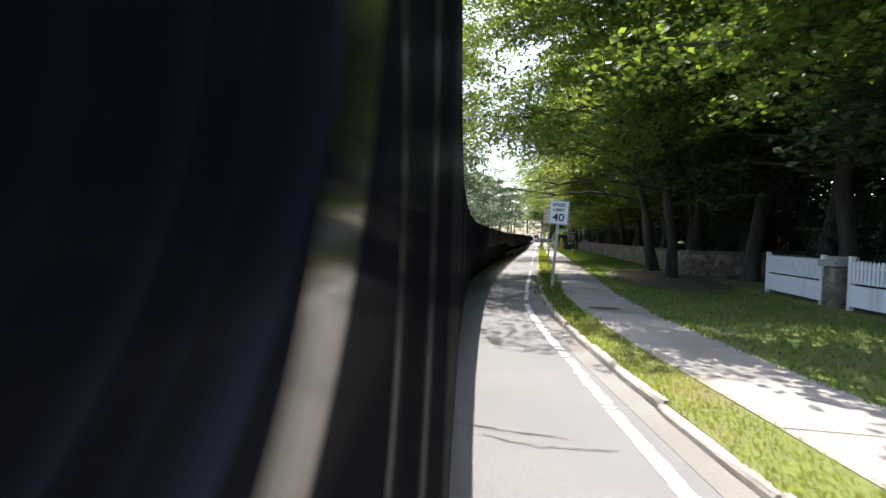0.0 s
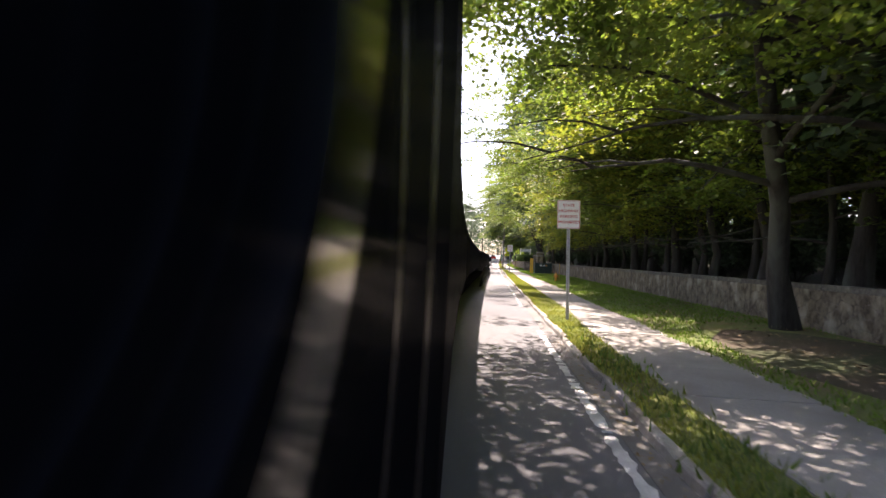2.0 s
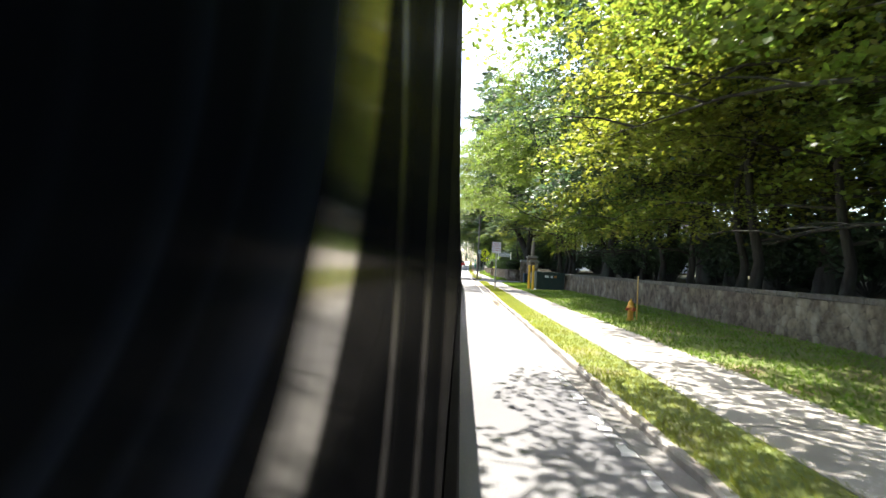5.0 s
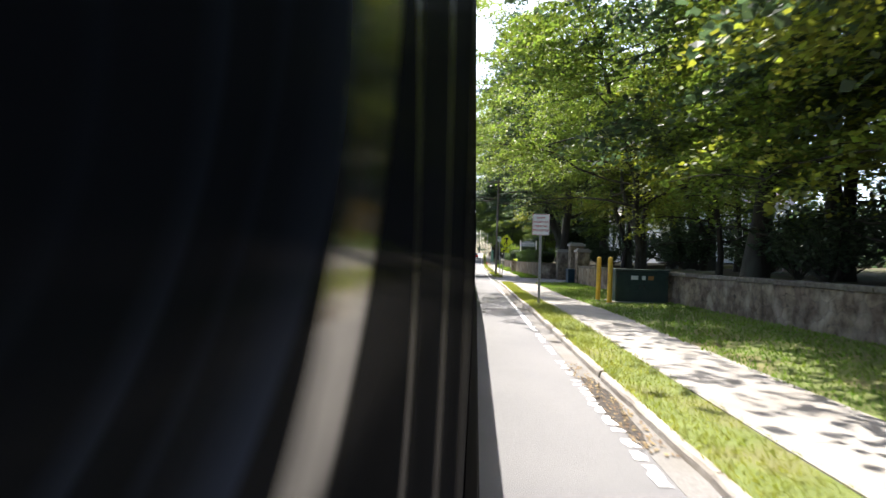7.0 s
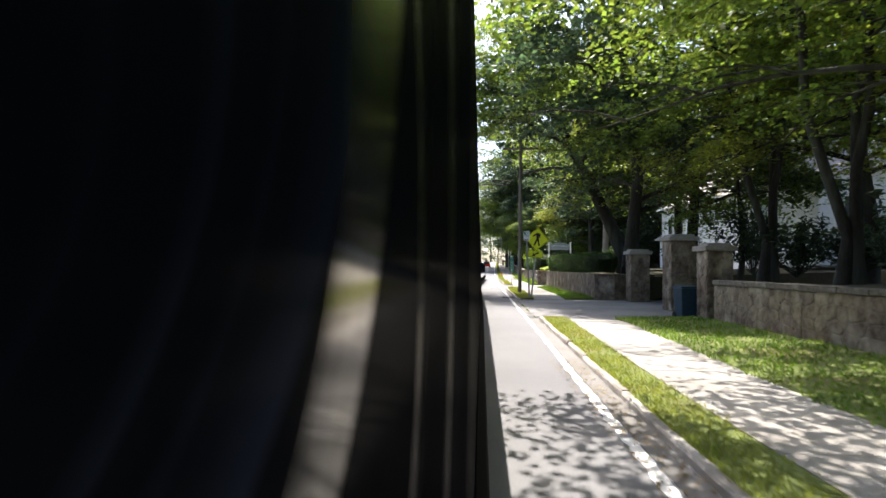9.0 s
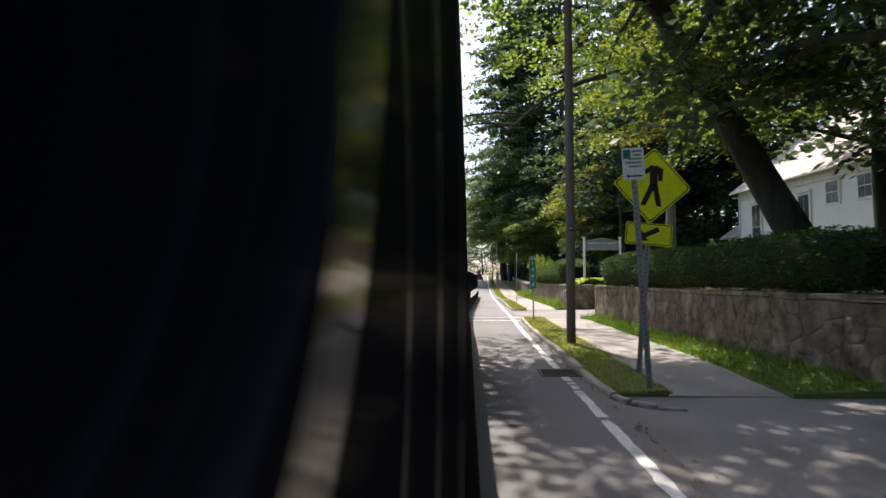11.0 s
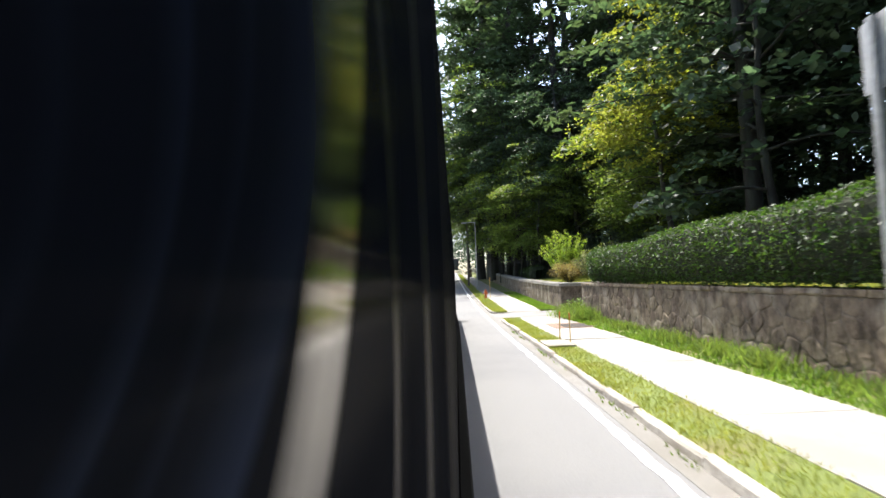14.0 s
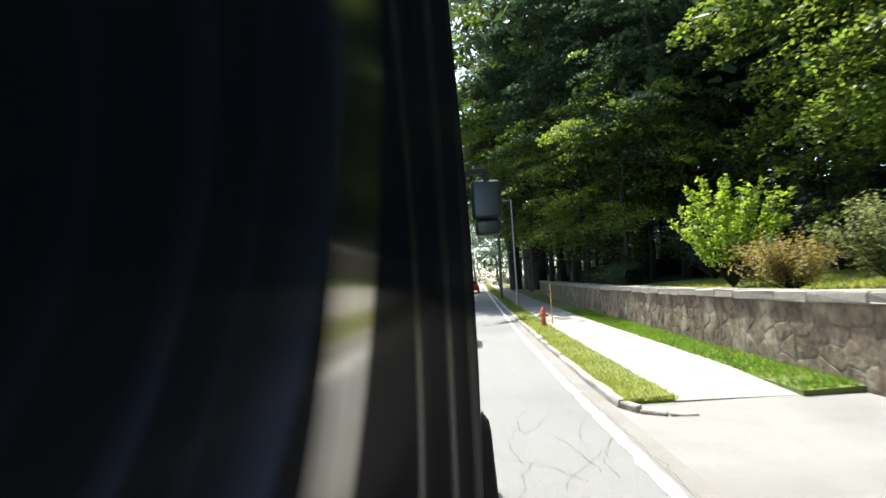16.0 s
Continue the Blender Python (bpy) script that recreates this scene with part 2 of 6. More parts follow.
M_TRANS = mat("cabinet_green", (0.012, 0.03, 0.026), (0.022, 0.045, 0.04), 7, 0.45, 0.1, big=(0.03, 0.045, 0.04), bigscale=1.5)
M_BIN = mat("bin_plastic", (0.008, 0.03, 0.05), (0.014, 0.045, 0.07), 7, 0.45, 0.1)
M_POLE = mat("pole_wood", (0.12, 0.1, 0.085), (0.21, 0.185, 0.16), 6, 0.9, 0.7, stretch=(5, 5, 0.4), big=(0.09, 0.075, 0.06), bigscale=0.7)
M_CLAP = mat("white_clapboard", (0.78, 0.79, 0.8), (0.84, 0.85, 0.86), 5, 0.6, 0.1)
M_ROOF = mat("shingle_roof", (0.33, 0.29, 0.27), (0.48, 0.43, 0.4), 12, 0.9, 0.5, stretch=(1, 6, 6), rnd=0.1)
M_DARKGLASS = mat("dark_window_glass", (0.02, 0.025, 0.03), (0.03, 0.035, 0.04), 2, 0.08, 0, spec=0.6)
M_IRON = mat("cast_iron", (0.03, 0.028, 0.026), (0.08, 0.07, 0.06), 20, 0.6, 0.4, metal=0.6)
M_DIRT = mat("dark_patch", (0.03, 0.026, 0.022), (0.07, 0.06, 0.05), 12, 0.95, 0.6)
M_CRACK = mat("crack_fill", (0.05, 0.047, 0.043), (0.09, 0.086, 0.08), 12, 0.95, 0.6)
M_LITTER = mat("dry_leaves", (0.12, 0.08, 0.035), (0.24, 0.17, 0.08), 6, 0.8, 0, rnd=0.4, island=True)


def bus_paint():
    """Black body; a view-angle ramp paints in its streak of mirrored road and trees."""
    m = mat("black_bus_paint", (0.0028, 0.0036, 0.0066), (0.0055, 0.007, 0.012), 6, 0.6, 0.0, spec=0.0)
    nt = m.node_tree
    n, l = nt.nodes, nt.links
    geo = n.new("ShaderNodeNewGeometry")
    tilt = n.new("ShaderNodeVectorMath")
    tilt.operation = "ADD"
    tilt.inputs[1].default_value = (0, 0, -0.115)
    l.new(geo.outputs["Normal"], tilt.inputs[0])
    unit = n.new("ShaderNodeVectorMath")
    unit.operation = "NORMALIZE"
    l.new(tilt.outputs[0], unit.inputs[0])
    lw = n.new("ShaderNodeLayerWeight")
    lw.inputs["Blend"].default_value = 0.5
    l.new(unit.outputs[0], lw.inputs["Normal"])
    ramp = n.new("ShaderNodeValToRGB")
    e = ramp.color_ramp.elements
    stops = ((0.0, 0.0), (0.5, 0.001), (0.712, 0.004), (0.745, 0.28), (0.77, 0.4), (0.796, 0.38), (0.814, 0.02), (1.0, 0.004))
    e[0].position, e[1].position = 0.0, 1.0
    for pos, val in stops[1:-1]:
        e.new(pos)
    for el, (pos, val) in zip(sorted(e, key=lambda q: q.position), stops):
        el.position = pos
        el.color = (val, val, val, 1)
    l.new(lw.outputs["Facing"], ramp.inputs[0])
    gl = n.new("ShaderNodeBsdfGlossy")
    gl.inputs["Color"].default_value = (0.85, 0.82, 0.76, 1)
    gl.inputs["Roughness"].default_value = 0.12
    turn = n.new("ShaderNodeVectorMath")
    turn.operation = "ADD"
    turn.inputs[1].default_value = (0, 0.0, -0.2)
    l.new(geo.outputs["Normal"], turn.inputs[0])
    unit2 = n.new("ShaderNodeVectorMath")
    unit2.operation = "NORMALIZE"
    l.new(turn.outputs[0], unit2.inputs[0])
    l.new(unit2.outputs[0], gl.inputs["Normal"])
    mx = n.new("ShaderNodeMixShader")
    l.new(ramp.outputs[0], mx.inputs[0])
    l.new(n["Principled BSDF"].outputs[0], mx.inputs[1])
    l.new(gl.outputs[0], mx.inputs[2])
    # upright trim strips near the window's edge: glints ramped by view angle, no geometry
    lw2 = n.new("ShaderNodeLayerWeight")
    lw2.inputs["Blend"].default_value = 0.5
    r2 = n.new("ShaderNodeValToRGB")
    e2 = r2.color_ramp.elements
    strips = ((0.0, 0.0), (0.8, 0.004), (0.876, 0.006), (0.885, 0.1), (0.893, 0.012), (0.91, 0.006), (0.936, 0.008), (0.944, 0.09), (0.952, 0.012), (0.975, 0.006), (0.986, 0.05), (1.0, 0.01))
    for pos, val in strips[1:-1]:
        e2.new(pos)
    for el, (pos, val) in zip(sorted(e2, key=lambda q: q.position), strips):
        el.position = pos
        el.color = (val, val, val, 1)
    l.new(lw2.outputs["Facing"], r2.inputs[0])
    gl2 = n.new("ShaderNodeBsdfGlossy")
    gl2.inputs["Color"].default_value = (0.85, 0.82, 0.8, 1)
    gl2.inputs["Roughness"].default_value = 0.25
    mx2 = n.new("ShaderNodeMixShader")
    l.new(r2.outputs[0], mx2.inputs[0])
    l.new(mx.outputs[0], mx2.inputs[1])
    l.new(gl2.outputs[0], mx2.inputs[2])
    # faint bluish sheen painted in by view angle; the panel has no folds
    tilt3 = n.new("ShaderNodeVectorMath")
    tilt3.operation = "ADD"
    tilt3.inputs[1].default_value = (0, 0, -0.22)
    l.new(geo.outputs["Normal"], tilt3.inputs[0])
    unit3 = n.new("ShaderNodeVectorMath")
    unit3.operation = "NORMALIZE"
    l.new(tilt3.outputs[0], unit3.inputs[0])
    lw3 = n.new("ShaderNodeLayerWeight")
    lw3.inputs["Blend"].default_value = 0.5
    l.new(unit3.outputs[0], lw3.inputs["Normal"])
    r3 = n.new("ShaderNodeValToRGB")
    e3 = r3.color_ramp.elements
    sheen_stops = ((0.0, 0.0), (0.33, 0.001), (0.36, 0.01), (0.38, 0.002), (0.46, 0.002), (0.5, 0.026), (0.515, 0.004), (0.56, 0.002), (0.585, 0.014), (0.6, 0.005), (0.63, 0.009), (0.7, 0.045), (0.725, 0.002), (1.0, 0.0))
    for pos, val in sheen_stops[1:-1]:
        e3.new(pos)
    for el, (pos, val) in zip(sorted(e3, key=lambda q: q.position), sheen_stops):
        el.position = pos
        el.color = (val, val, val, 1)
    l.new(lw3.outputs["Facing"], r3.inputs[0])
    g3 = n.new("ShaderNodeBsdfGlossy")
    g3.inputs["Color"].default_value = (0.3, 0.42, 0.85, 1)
    g3.inputs["Roughness"].default_value = 0.5
    mx3 = n.new("ShaderNodeMixShader")
    l.new(r3.outputs[0], mx3.inputs[0])
    l.new(mx2.outputs[0], mx3.inputs[1])
    l.new(g3.outputs[0], mx3.inputs[2])
    l.new(mx3.outputs[0], n["Material Output"].inputs["Surface"])
    return m


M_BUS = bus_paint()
M_RUBBER = plain("black_rubber", (0.012, 0.012, 0.013), 0.7)
M_SKIRT = mat("black_skirt", (0.002, 0.002, 0.0025), (0.004, 0.004, 0.005), 14, 0.85, 0.05, spec=0.05)
M_MIRROR = mat("mirror_glass", (0.75, 0.77, 0.78), (0.8, 0.82, 0.83), 3, 0.04, 0, metal=1.0)
M_CARS = plain("silver_car_paint", (0.5, 0.52, 0.54), 0.25, 0.4)
M_CARR = plain("red_car_paint", (0.5, 0.02, 0.015), 0.25, 0.0)
M_CARD = plain("dark_car_paint", (0.02, 0.022, 0.028), 0.25, 0.0)
M_LAMPR = plain("tail_lamp_red", (0.4, 0.01, 0.01), 0.2)
M_ORANGE = plain("orange_stake", (0.6, 0.16, 0.04), 0.6)
M_TWIG = plain("marker_rod", (0.55, 0.34, 0.09), 0.6)


# ---- mesh helpers ----
def part(name, bm, material, parent=None, label="", smooth=False):
    me = bpy.data.meshes.new(name)
    bm.to_mesh(me)
    bm.free()
    if smooth:
        me.polygons.foreach_set("use_smooth", [True] * len(me.polygons))
    me.materials.append(material)
    ob = new(name, me)
    ob.parent = parent
    return tagged(ob, label) if label else ob


def mesh_np(name, v, f, material, parent=None, label="", smooth=False):
    me = bpy.data.meshes.new(name)
    v, f = np.asarray(v, np.float32), np.asarray(f, np.int32)
    k = f.shape[1]
    me.vertices.add(len(v))
    me.vertices.foreach_set("co", v.ravel())
    me.loops.add(f.size)
    me.loops.foreach_set("vertex_index", f.ravel())
    me.polygons.add(len(f))
    me.polygons.foreach_set("loop_start", np.arange(0, f.size, k, dtype=np.int32))
    me.polygons.foreach_set("loop_total", np.full(len(f), k, np.int32))
    me.polygons.foreach_set("use_smooth", np.full(len(f), smooth, bool))
    me.update(calc_edges=True)
    me.validate()
    me.materials.append(material)
    ob = new(name, me)
    ob.parent = parent
    return tagged(ob, label) if label else ob


def thing(name, m, label, category, group=""):
    ob = new(name)
    ob.matrix_world = m
    return tagged(ob, label, category, group)


def box(bm, cx, cy, cz, sx, sy, sz, bevel=0.0, turn=0.0):
    r = bmesh.ops.create_cube(bm, size=1.0)
    vs = r["verts"]
    bmesh.ops.scale(bm, vec=(sx, sy, sz), verts=vs)
    if bevel:
        es = list({e for v in vs for e in v.link_edges})
        g = bmesh.ops.bevel(bm, geom=es, offset=bevel, segments=2, affect="EDGES", profile=0.6)
        vs = list({v for f in g["faces"] for v in f.verts} | {v for v in vs if v.is_valid})
    if turn:
        bmesh.ops.rotate(bm, cent=(0, 0, 0), matrix=Matrix.Rotation(radians(turn), 3, "Z"), verts=vs)
    bmesh.ops.translate(bm, vec=(cx, cy, cz), verts=vs)
    return vs


def cyl(bm, x, y, z0, z1, r0, r1=None, seg=16):
    r1 = r0 if r1 is None else r1
    r = bmesh.ops.create_cone(bm, cap_ends=True, segments=seg, radius1=r0, radius2=r1, depth=z1 - z0)
    bmesh.ops.translate(bm, vec=(x, y, (z0 + z1) / 2), verts=r["verts"])
    return r["verts"]


def lathe(bm, prof, seg=18, at=(0, 0, 0)):
    rings = []
    for r, z in prof:
        rings.append([bm.verts.new((at[0] + r * math.cos(2 * math.pi * i / seg), at[1] + r * math.sin(2 * math.pi * i / seg), at[2] + z)) for i in range(seg)])
    for a, b in zip(rings, rings[1:]):
        for i in range(seg):
            bm.faces.new((a[i], a[(i + 1) % seg], b[(i + 1) % seg], b[i]))
    bm.faces.new(list(reversed(rings[0])))
    bm.faces.new(rings[-1])


def slab_poly(bm, pts, y0, y1):
    """A flat outline in the x-z plane, from y0 (front) to y1."""
    a = [bm.verts.new((x, y0, z)) for x, z in pts]
    b = [bm.verts.new((x, y1, z)) for x, z in pts]
    n = len(pts)
    bm.faces.new(a)
    bm.faces.new(list(reversed(b)))
    for i in range(n):
        bm.faces.new((a[i], b[i], b[(i + 1) % n], a[(i + 1) % n]))
    bmesh.ops.recalc_face_normals(bm, faces=bm.faces)


def round_rect(w, h, r, cx=0.0, cz=0.0, n=5):
    out = []
    for sx, sz, a0 in ((1, 1, 0), (-1, 1, 90), (-1, -1, 180), (1, -1, 270)):
        for k in range(n + 1):
            a = radians(a0 + 90 * k / n)
            out.append((cx + sx * (w / 2 - r) + r * math.cos(a), cz + sz * (h / 2 - r) + r * math.sin(a)))
    return out


def ring_poly(bm, outer, inner, y0, y1):
    n = len(outer)
    ao = [bm.verts.new((x, y0, z)) for x, z in outer]
    ai = [bm.verts.new((x, y0, z)) for x, z in inner]
    bo = [bm.verts.new((x, y1, z)) for x, z in outer]
    bi = [bm.verts.new((x, y1, z)) for x, z in inner]
    for i in range(n):
        j = (i + 1) % n
        bm.faces.new((ao[i], ao[j], ai[j], ai[i]))
        bm.faces.new((ao[i], bo[i], bo[j], ao[j]))
        bm.faces.new((ai[i], ai[j], bi[j], bi[i]))
    bmesh.ops.recalc_face_normals(bm, faces=bm.faces)


def writing(text, size, material, parent, x, y, z, name="lettering", squeeze=1.0, bold=0.0):
    cu = bpy.data.curves.new("text", "FONT")
    cu.body, cu.size, cu.align_x, cu.align_y, cu.extrude = text, size, "CENTER", "CENTER", 0.0015
    cu.offset = bold
    ob = bpy.data.objects.new("text", cu)
    scene.collection.objects.link(ob)
    dg = bpy.context.evaluated_depsgraph_get()
    dg.update()
    me = bpy.data.meshes.new_from_object(ob.evaluated_get(dg))
    bpy.data.objects.remove(ob)
    bpy.data.curves.remove(cu)
    me.transform(Matrix.Translation((x, y, z)) @ Matrix.Rotation(radians(90), 4, "X") @ Matrix.Diagonal((squeeze, 1, 1, 1)))
    me.materials.clear()
    me.materials.append(material)
    ob = new(name, me)
    ob.parent = parent
    return ob


def tubes(lines, sides=8):
    """Verts and quads of tapered tubes along polylines [(points, radii)]."""
    V, F, base = [], [], 0
    ang = np.linspace(0, 2 * np.pi, sides, endpoint=False)
    for pts, rad in lines:
        pts, rad = np.asarray(pts, float), np.asarray(rad, float)
        tan = np.gradient(pts, axis=0)
        tan /= np.linalg.norm(tan, axis=1)[:, None] + 1e-9
        ref = np.array([1.0, 0.13, 0.0]) if abs(tan[0][2]) > 0.6 else np.array([0.0, 0.1, 1.0])
        u = np.cross(tan, ref)
        u /= np.linalg.norm(u, axis=1)[:, None] + 1e-9
        w = np.cross(tan, u)
        ring = pts[:, None] + rad[:, None, None] * (np.cos(ang)[None, :, None] * u[:, None] + np.sin(ang)[None, :, None] * w[:, None])
        V.append(ring.reshape(-1, 3))
        n = len(pts)
        i, j = np.meshgrid(np.arange(n - 1), np.arange(sides), indexing="ij")
        j2 = (j + 1) % sides
        F.append((base + np.stack([i * sides + j, i * sides + j2, (i + 1) * sides + j2, (i + 1) * sides + j], -1)).reshape(-1, 4))
        base += n * sides
    return np.concatenate(V), np.concatenate(F)


def leaf_quads(rng, centres, size, flat=0.5, aspect=0.62, droop=0.25):
    """A rhomb-shaped leaf at each centre, mostly face up."""
    n = len(centres)
    nor = rng.normal(0, flat, (n, 3))
    nor[:, 2] += 1
    nor /= np.linalg.norm(nor, axis=1)[:, None]
    a = rng.normal(0, 1, (n, 3))
    a -= (a * nor).sum(1)[:, None] * nor
    a /= np.linalg.norm(a, axis=1)[:, None] + 1e-9
    b = np.cross(nor, a)
    s = size * rng.uniform(0.65, 1.3, n)[:, None]
    a, b = a * s * 0.5, b * s * 0.5 * aspect
    v = np.stack([centres - a, centres + b - a * 0.15, centres + a - nor * s * droop * 0.3, centres - b - a * 0.15], 1).reshape(-1, 3)
    f = np.arange(4 * n).reshape(-1, 4)
    return v, f

# ---- plan: the kerb line of the lane, and what runs along it ----
_YN = [-40, -12, -4, 0, 2.5, 4.5, 6.6, 9.5, 12.5, 16, 21, 25, 31, 40, 50, 57, 62, 70, 79, 84, 95, 100, 104, 107, 110, 115, 123, 127, 136, 150, 170, 200, 300, 520]
_XN = [8.5, 3.9, 2.7, 2.1, 1.74, 1.36, 1.03, 0.66, 0.42, 0.46, 0.5, 0.55, 0.6, 0.73, 0.88, 0.99, 1.07, 1.26, 1.38, 1.5, 1.62, 1.67, 1.73, 1.76, 1.93, 2.08, 2.25, 2.36, 2.54, 2.95, 3.62, 4.7, 8.7, 18.0]
_YG = np.arange(-40, 520, 0.5)
_XG = np.interp(_YG, _YN, _XN)
_ker = np.exp(-0.5 * (np.arange(-12, 13) * 0.5 / 2.0) ** 2)
_XG = np.convolve(np.pad(_XG, 12, mode="edge"), _ker / _ker.sum(), "valid")
_XG[:24] = np.interp(_YG[:24], _YN, _XN)
_XG[-24:] = np.interp(_YG[-24:], _YN, _XN)


def K(y):
    return float(np.interp(y, _YG, _XG))


def walk_l(y):
    return K(y) + float(np.interp(y, [0, 5, 8, 14, 22, 25, 28, 31, 50, 57, 62, 69, 75, 79, 87, 98, 101, 106, 115, 127, 134, 138, 142, 150], [0.8, 0.8, 0.75, 0.72, 0.72, 0.75, 0.92, 1.0, 0.97, 0.88, 0.92, 0.95, 0.77, 0.72, 0.82, 0.84, 0.95, 0.95, 0.8, 0.76, 0.66, 0.75, 0.79, 0.85]))


def walk_r(y):
    return walk_l(y) + float(np.interp(y, [4, 14, 21, 26, 31, 50, 60, 70, 76, 87, 136, 142, 148], [1.5, 1.6, 1.72, 1.68, 1.5, 1.65, 1.57, 1.6, 1.5, 1.6, 1.58, 1.63, 1.74]))


def wall_x(y):
    return float(np.interp(y, [20, 28, 50, 64, 80, 86, 97, 112, 118, 125, 137, 142, 150, 170, 200, 300], [6.9, 7.1, 7.2, 7.3, 6.6, 6.5, 5.5, 5.1, 5.2, 5.55, 5.75, 5.9, 6.4, 7.35, 8.7, 13.7]))


def ground_z(x, y):
    """Height of the lawn between the pavement and the wall."""
    return 0.115 + 0.032 * max(0.0, min(x - walk_r(y), 5.0))


DRIVES = ((87.3, 97.0), (111.2, 117.4), (137.2, 141.5))


def in_drive(y):
    return any(a < y < b for a, b in DRIVES)


def ribbon(name, ys, fa, fb, za, zb, material, depth=0.15, across=1, parent=None, label=""):
    """A solid strip along the lane with its top between fa(y) and fb(y)."""
    V, F = [], []
    n, c = len(ys), across + 1
    for y in ys:
        a, b = fa(y), fb(y)
        z0 = za(y) if callable(za) else za
        z1 = zb(y) if callable(zb) else zb
        for k in range(c):
            t = k / across
            V.append((a + (b - a) * t, y, z0 + (z1 - z0) * t))
    for i in range(n - 1):
        for k in range(across):
            p = i * c + k
            F.append((p, p + 1, p + c + 1, p + c))
    rim = [k for k in range(c)] + [i * c + across for i in range(1, n)] + [(n - 1) * c + k for k in range(across - 1, -1, -1)] + [i * c for i in range(n - 2, 0, -1)]
    low = len(V)
    V += [(V[i][0], V[i][1], V[i][2] - depth) for i in rim]
    m = len(rim)
    for i in range(m):
        j = (i + 1) % m
        F.append((rim[i], low + i, low + j, rim[j]))
    ob = mesh_np(name, V, F, material, parent, label)
    return ob


def steps(a, b, d):
    return list(np.linspace(a, b, max(2, int(round((b - a) / d)) + 1)))


# the ground out to the horizon
bm = bmesh.new()
g = 24
for i in range(g + 1):
    for j in range(g + 1):
        x, y = -1500 + 3000 * i / g, -1200 + 3200 * j / g
        bm.verts.new((x, y, -0.25))
bm.verts.ensure_lookup_table()
for i in range(g):
    for j in range(g):
        p = i * (g + 1) + j
        bm.faces.new((bm.verts[p], bm.verts[p + g + 1], bm.verts[p + g + 2], bm.verts[p + 1]))
tagged(part("ground", bm, M_SOIL), "grassy ground reaching to the horizon", "ground", kind="structure")

road = tagged(ribbon("road", steps(-40, 519, 2.0), lambda y: K(y) - 9.4, lambda y: K(y) + 0.02, 0.0, 0.0, M_ROAD, 0.3, 8),
              "weathered grey asphalt road with fine cracks", "road", kind="structure")
tagged(ribbon("road_gutter", steps(-30, 110.6, 1.0), lambda y: K(y) - 0.26, lambda y: K(y) + 0.01, 0.005, 0.004, M_GUTTER, 0.01),
       "darker dirty gutter strip beside the kerb", "gutter", kind="structure")
tagged(ribbon("road_gutter", steps(118, 260, 1.0), lambda y: K(y) - 0.22, lambda y: K(y) + 0.01, 0.005, 0.004, M_GUTTER, 0.01),
       "darker dirty gutter strip beside the kerb", "gutter", kind="structure")


# worn edge line: ragged strips of paint
def paint_strip(name, ys, off, wid, seed, z=0.008, worn=0.02, rag=0.008):
    rng = np.random.default_rng(seed)
    V, F = [], []
    for y in ys:
        j0, j1 = rng.normal(0, rag, 2)
        V += [(K(y) - off(y) - wid / 2 + j0, y, z), (K(y) - off(y) + wid / 2 + j1, y, z)]
    for i in range(len(ys) - 1):
        if rng.random() > worn:
            F.append((2 * i, 2 * i + 1, 2 * i + 3, 2 * i + 2))
    return tagged(mesh_np(name, V, F, M_PAINT), "worn white painted edge line on the asphalt", "road marking", kind="structure")


def line_off(y):
    return float(np.interp(y, [0, 3, 6, 12, 14.6, 17, 24, 60, 90, 99, 104, 108, 118, 125, 134, 139, 160], [0.52, 0.49, 0.4, 0.42, 0.36, 0.38, 0.34, 0.36, 0.34, 0.3, 0.27, 0.28, 0.38, 0.36, 0.37, 0.33, 0.32]))


paint_strip("edge_line", steps(-20, 4.0, 0.12), line_off, 0.13, 1)
paint_strip("edge_line", steps(4.06, 12.0, 0.06), line_off, 0.13, 5, worn=0.14, rag=0.014)
paint_strip("edge_line", steps(12.7, 25.0, 0.08), line_off, 0.12, 2, worn=0.16, rag=0.014)
paint_strip("edge_line", steps(31.0, 66.0, 0.1), line_off, 0.11, 3, worn=0.45, rag=0.02)
paint_strip("edge_line", steps(66.1, 98.6, 0.12), line_off, 0.12, 8, worn=0.06, rag=0.01)
paint_strip("edge_line", steps(99.4, 260, 0.2), line_off, 0.13, 4, worn=0.0, rag=0.011)


def cross_line(y0, x0, x1, wid, slope, seed):
    rng = np.random.default_rng(seed)
    V, F = [], []
    xs = steps(x0, x1, 0.2)
    for x in xs:
        j = rng.normal(0, 0.008, 2)
        V += [(x, y0 - wid / 2 + slope * (x - x1) + j[0], 0.011), (x, y0 + wid / 2 + slope * (x - x1) + j[1], 0.011)]
    for i in range(len(xs) - 1):
        F.append((2 * i, 2 * i + 1, 2 * i + 3, 2 * i + 2))
    return tagged(mesh_np("crosswalk_line", V, F, M_PAINT), "white painted crosswalk line across the road", "road marking", kind="structure")


cross_line(110.45, -6.6, 1.85, 0.2, 0.0, 5)
cross_line(112.2, -6.6, 2.75, 0.2, 0.03, 6)


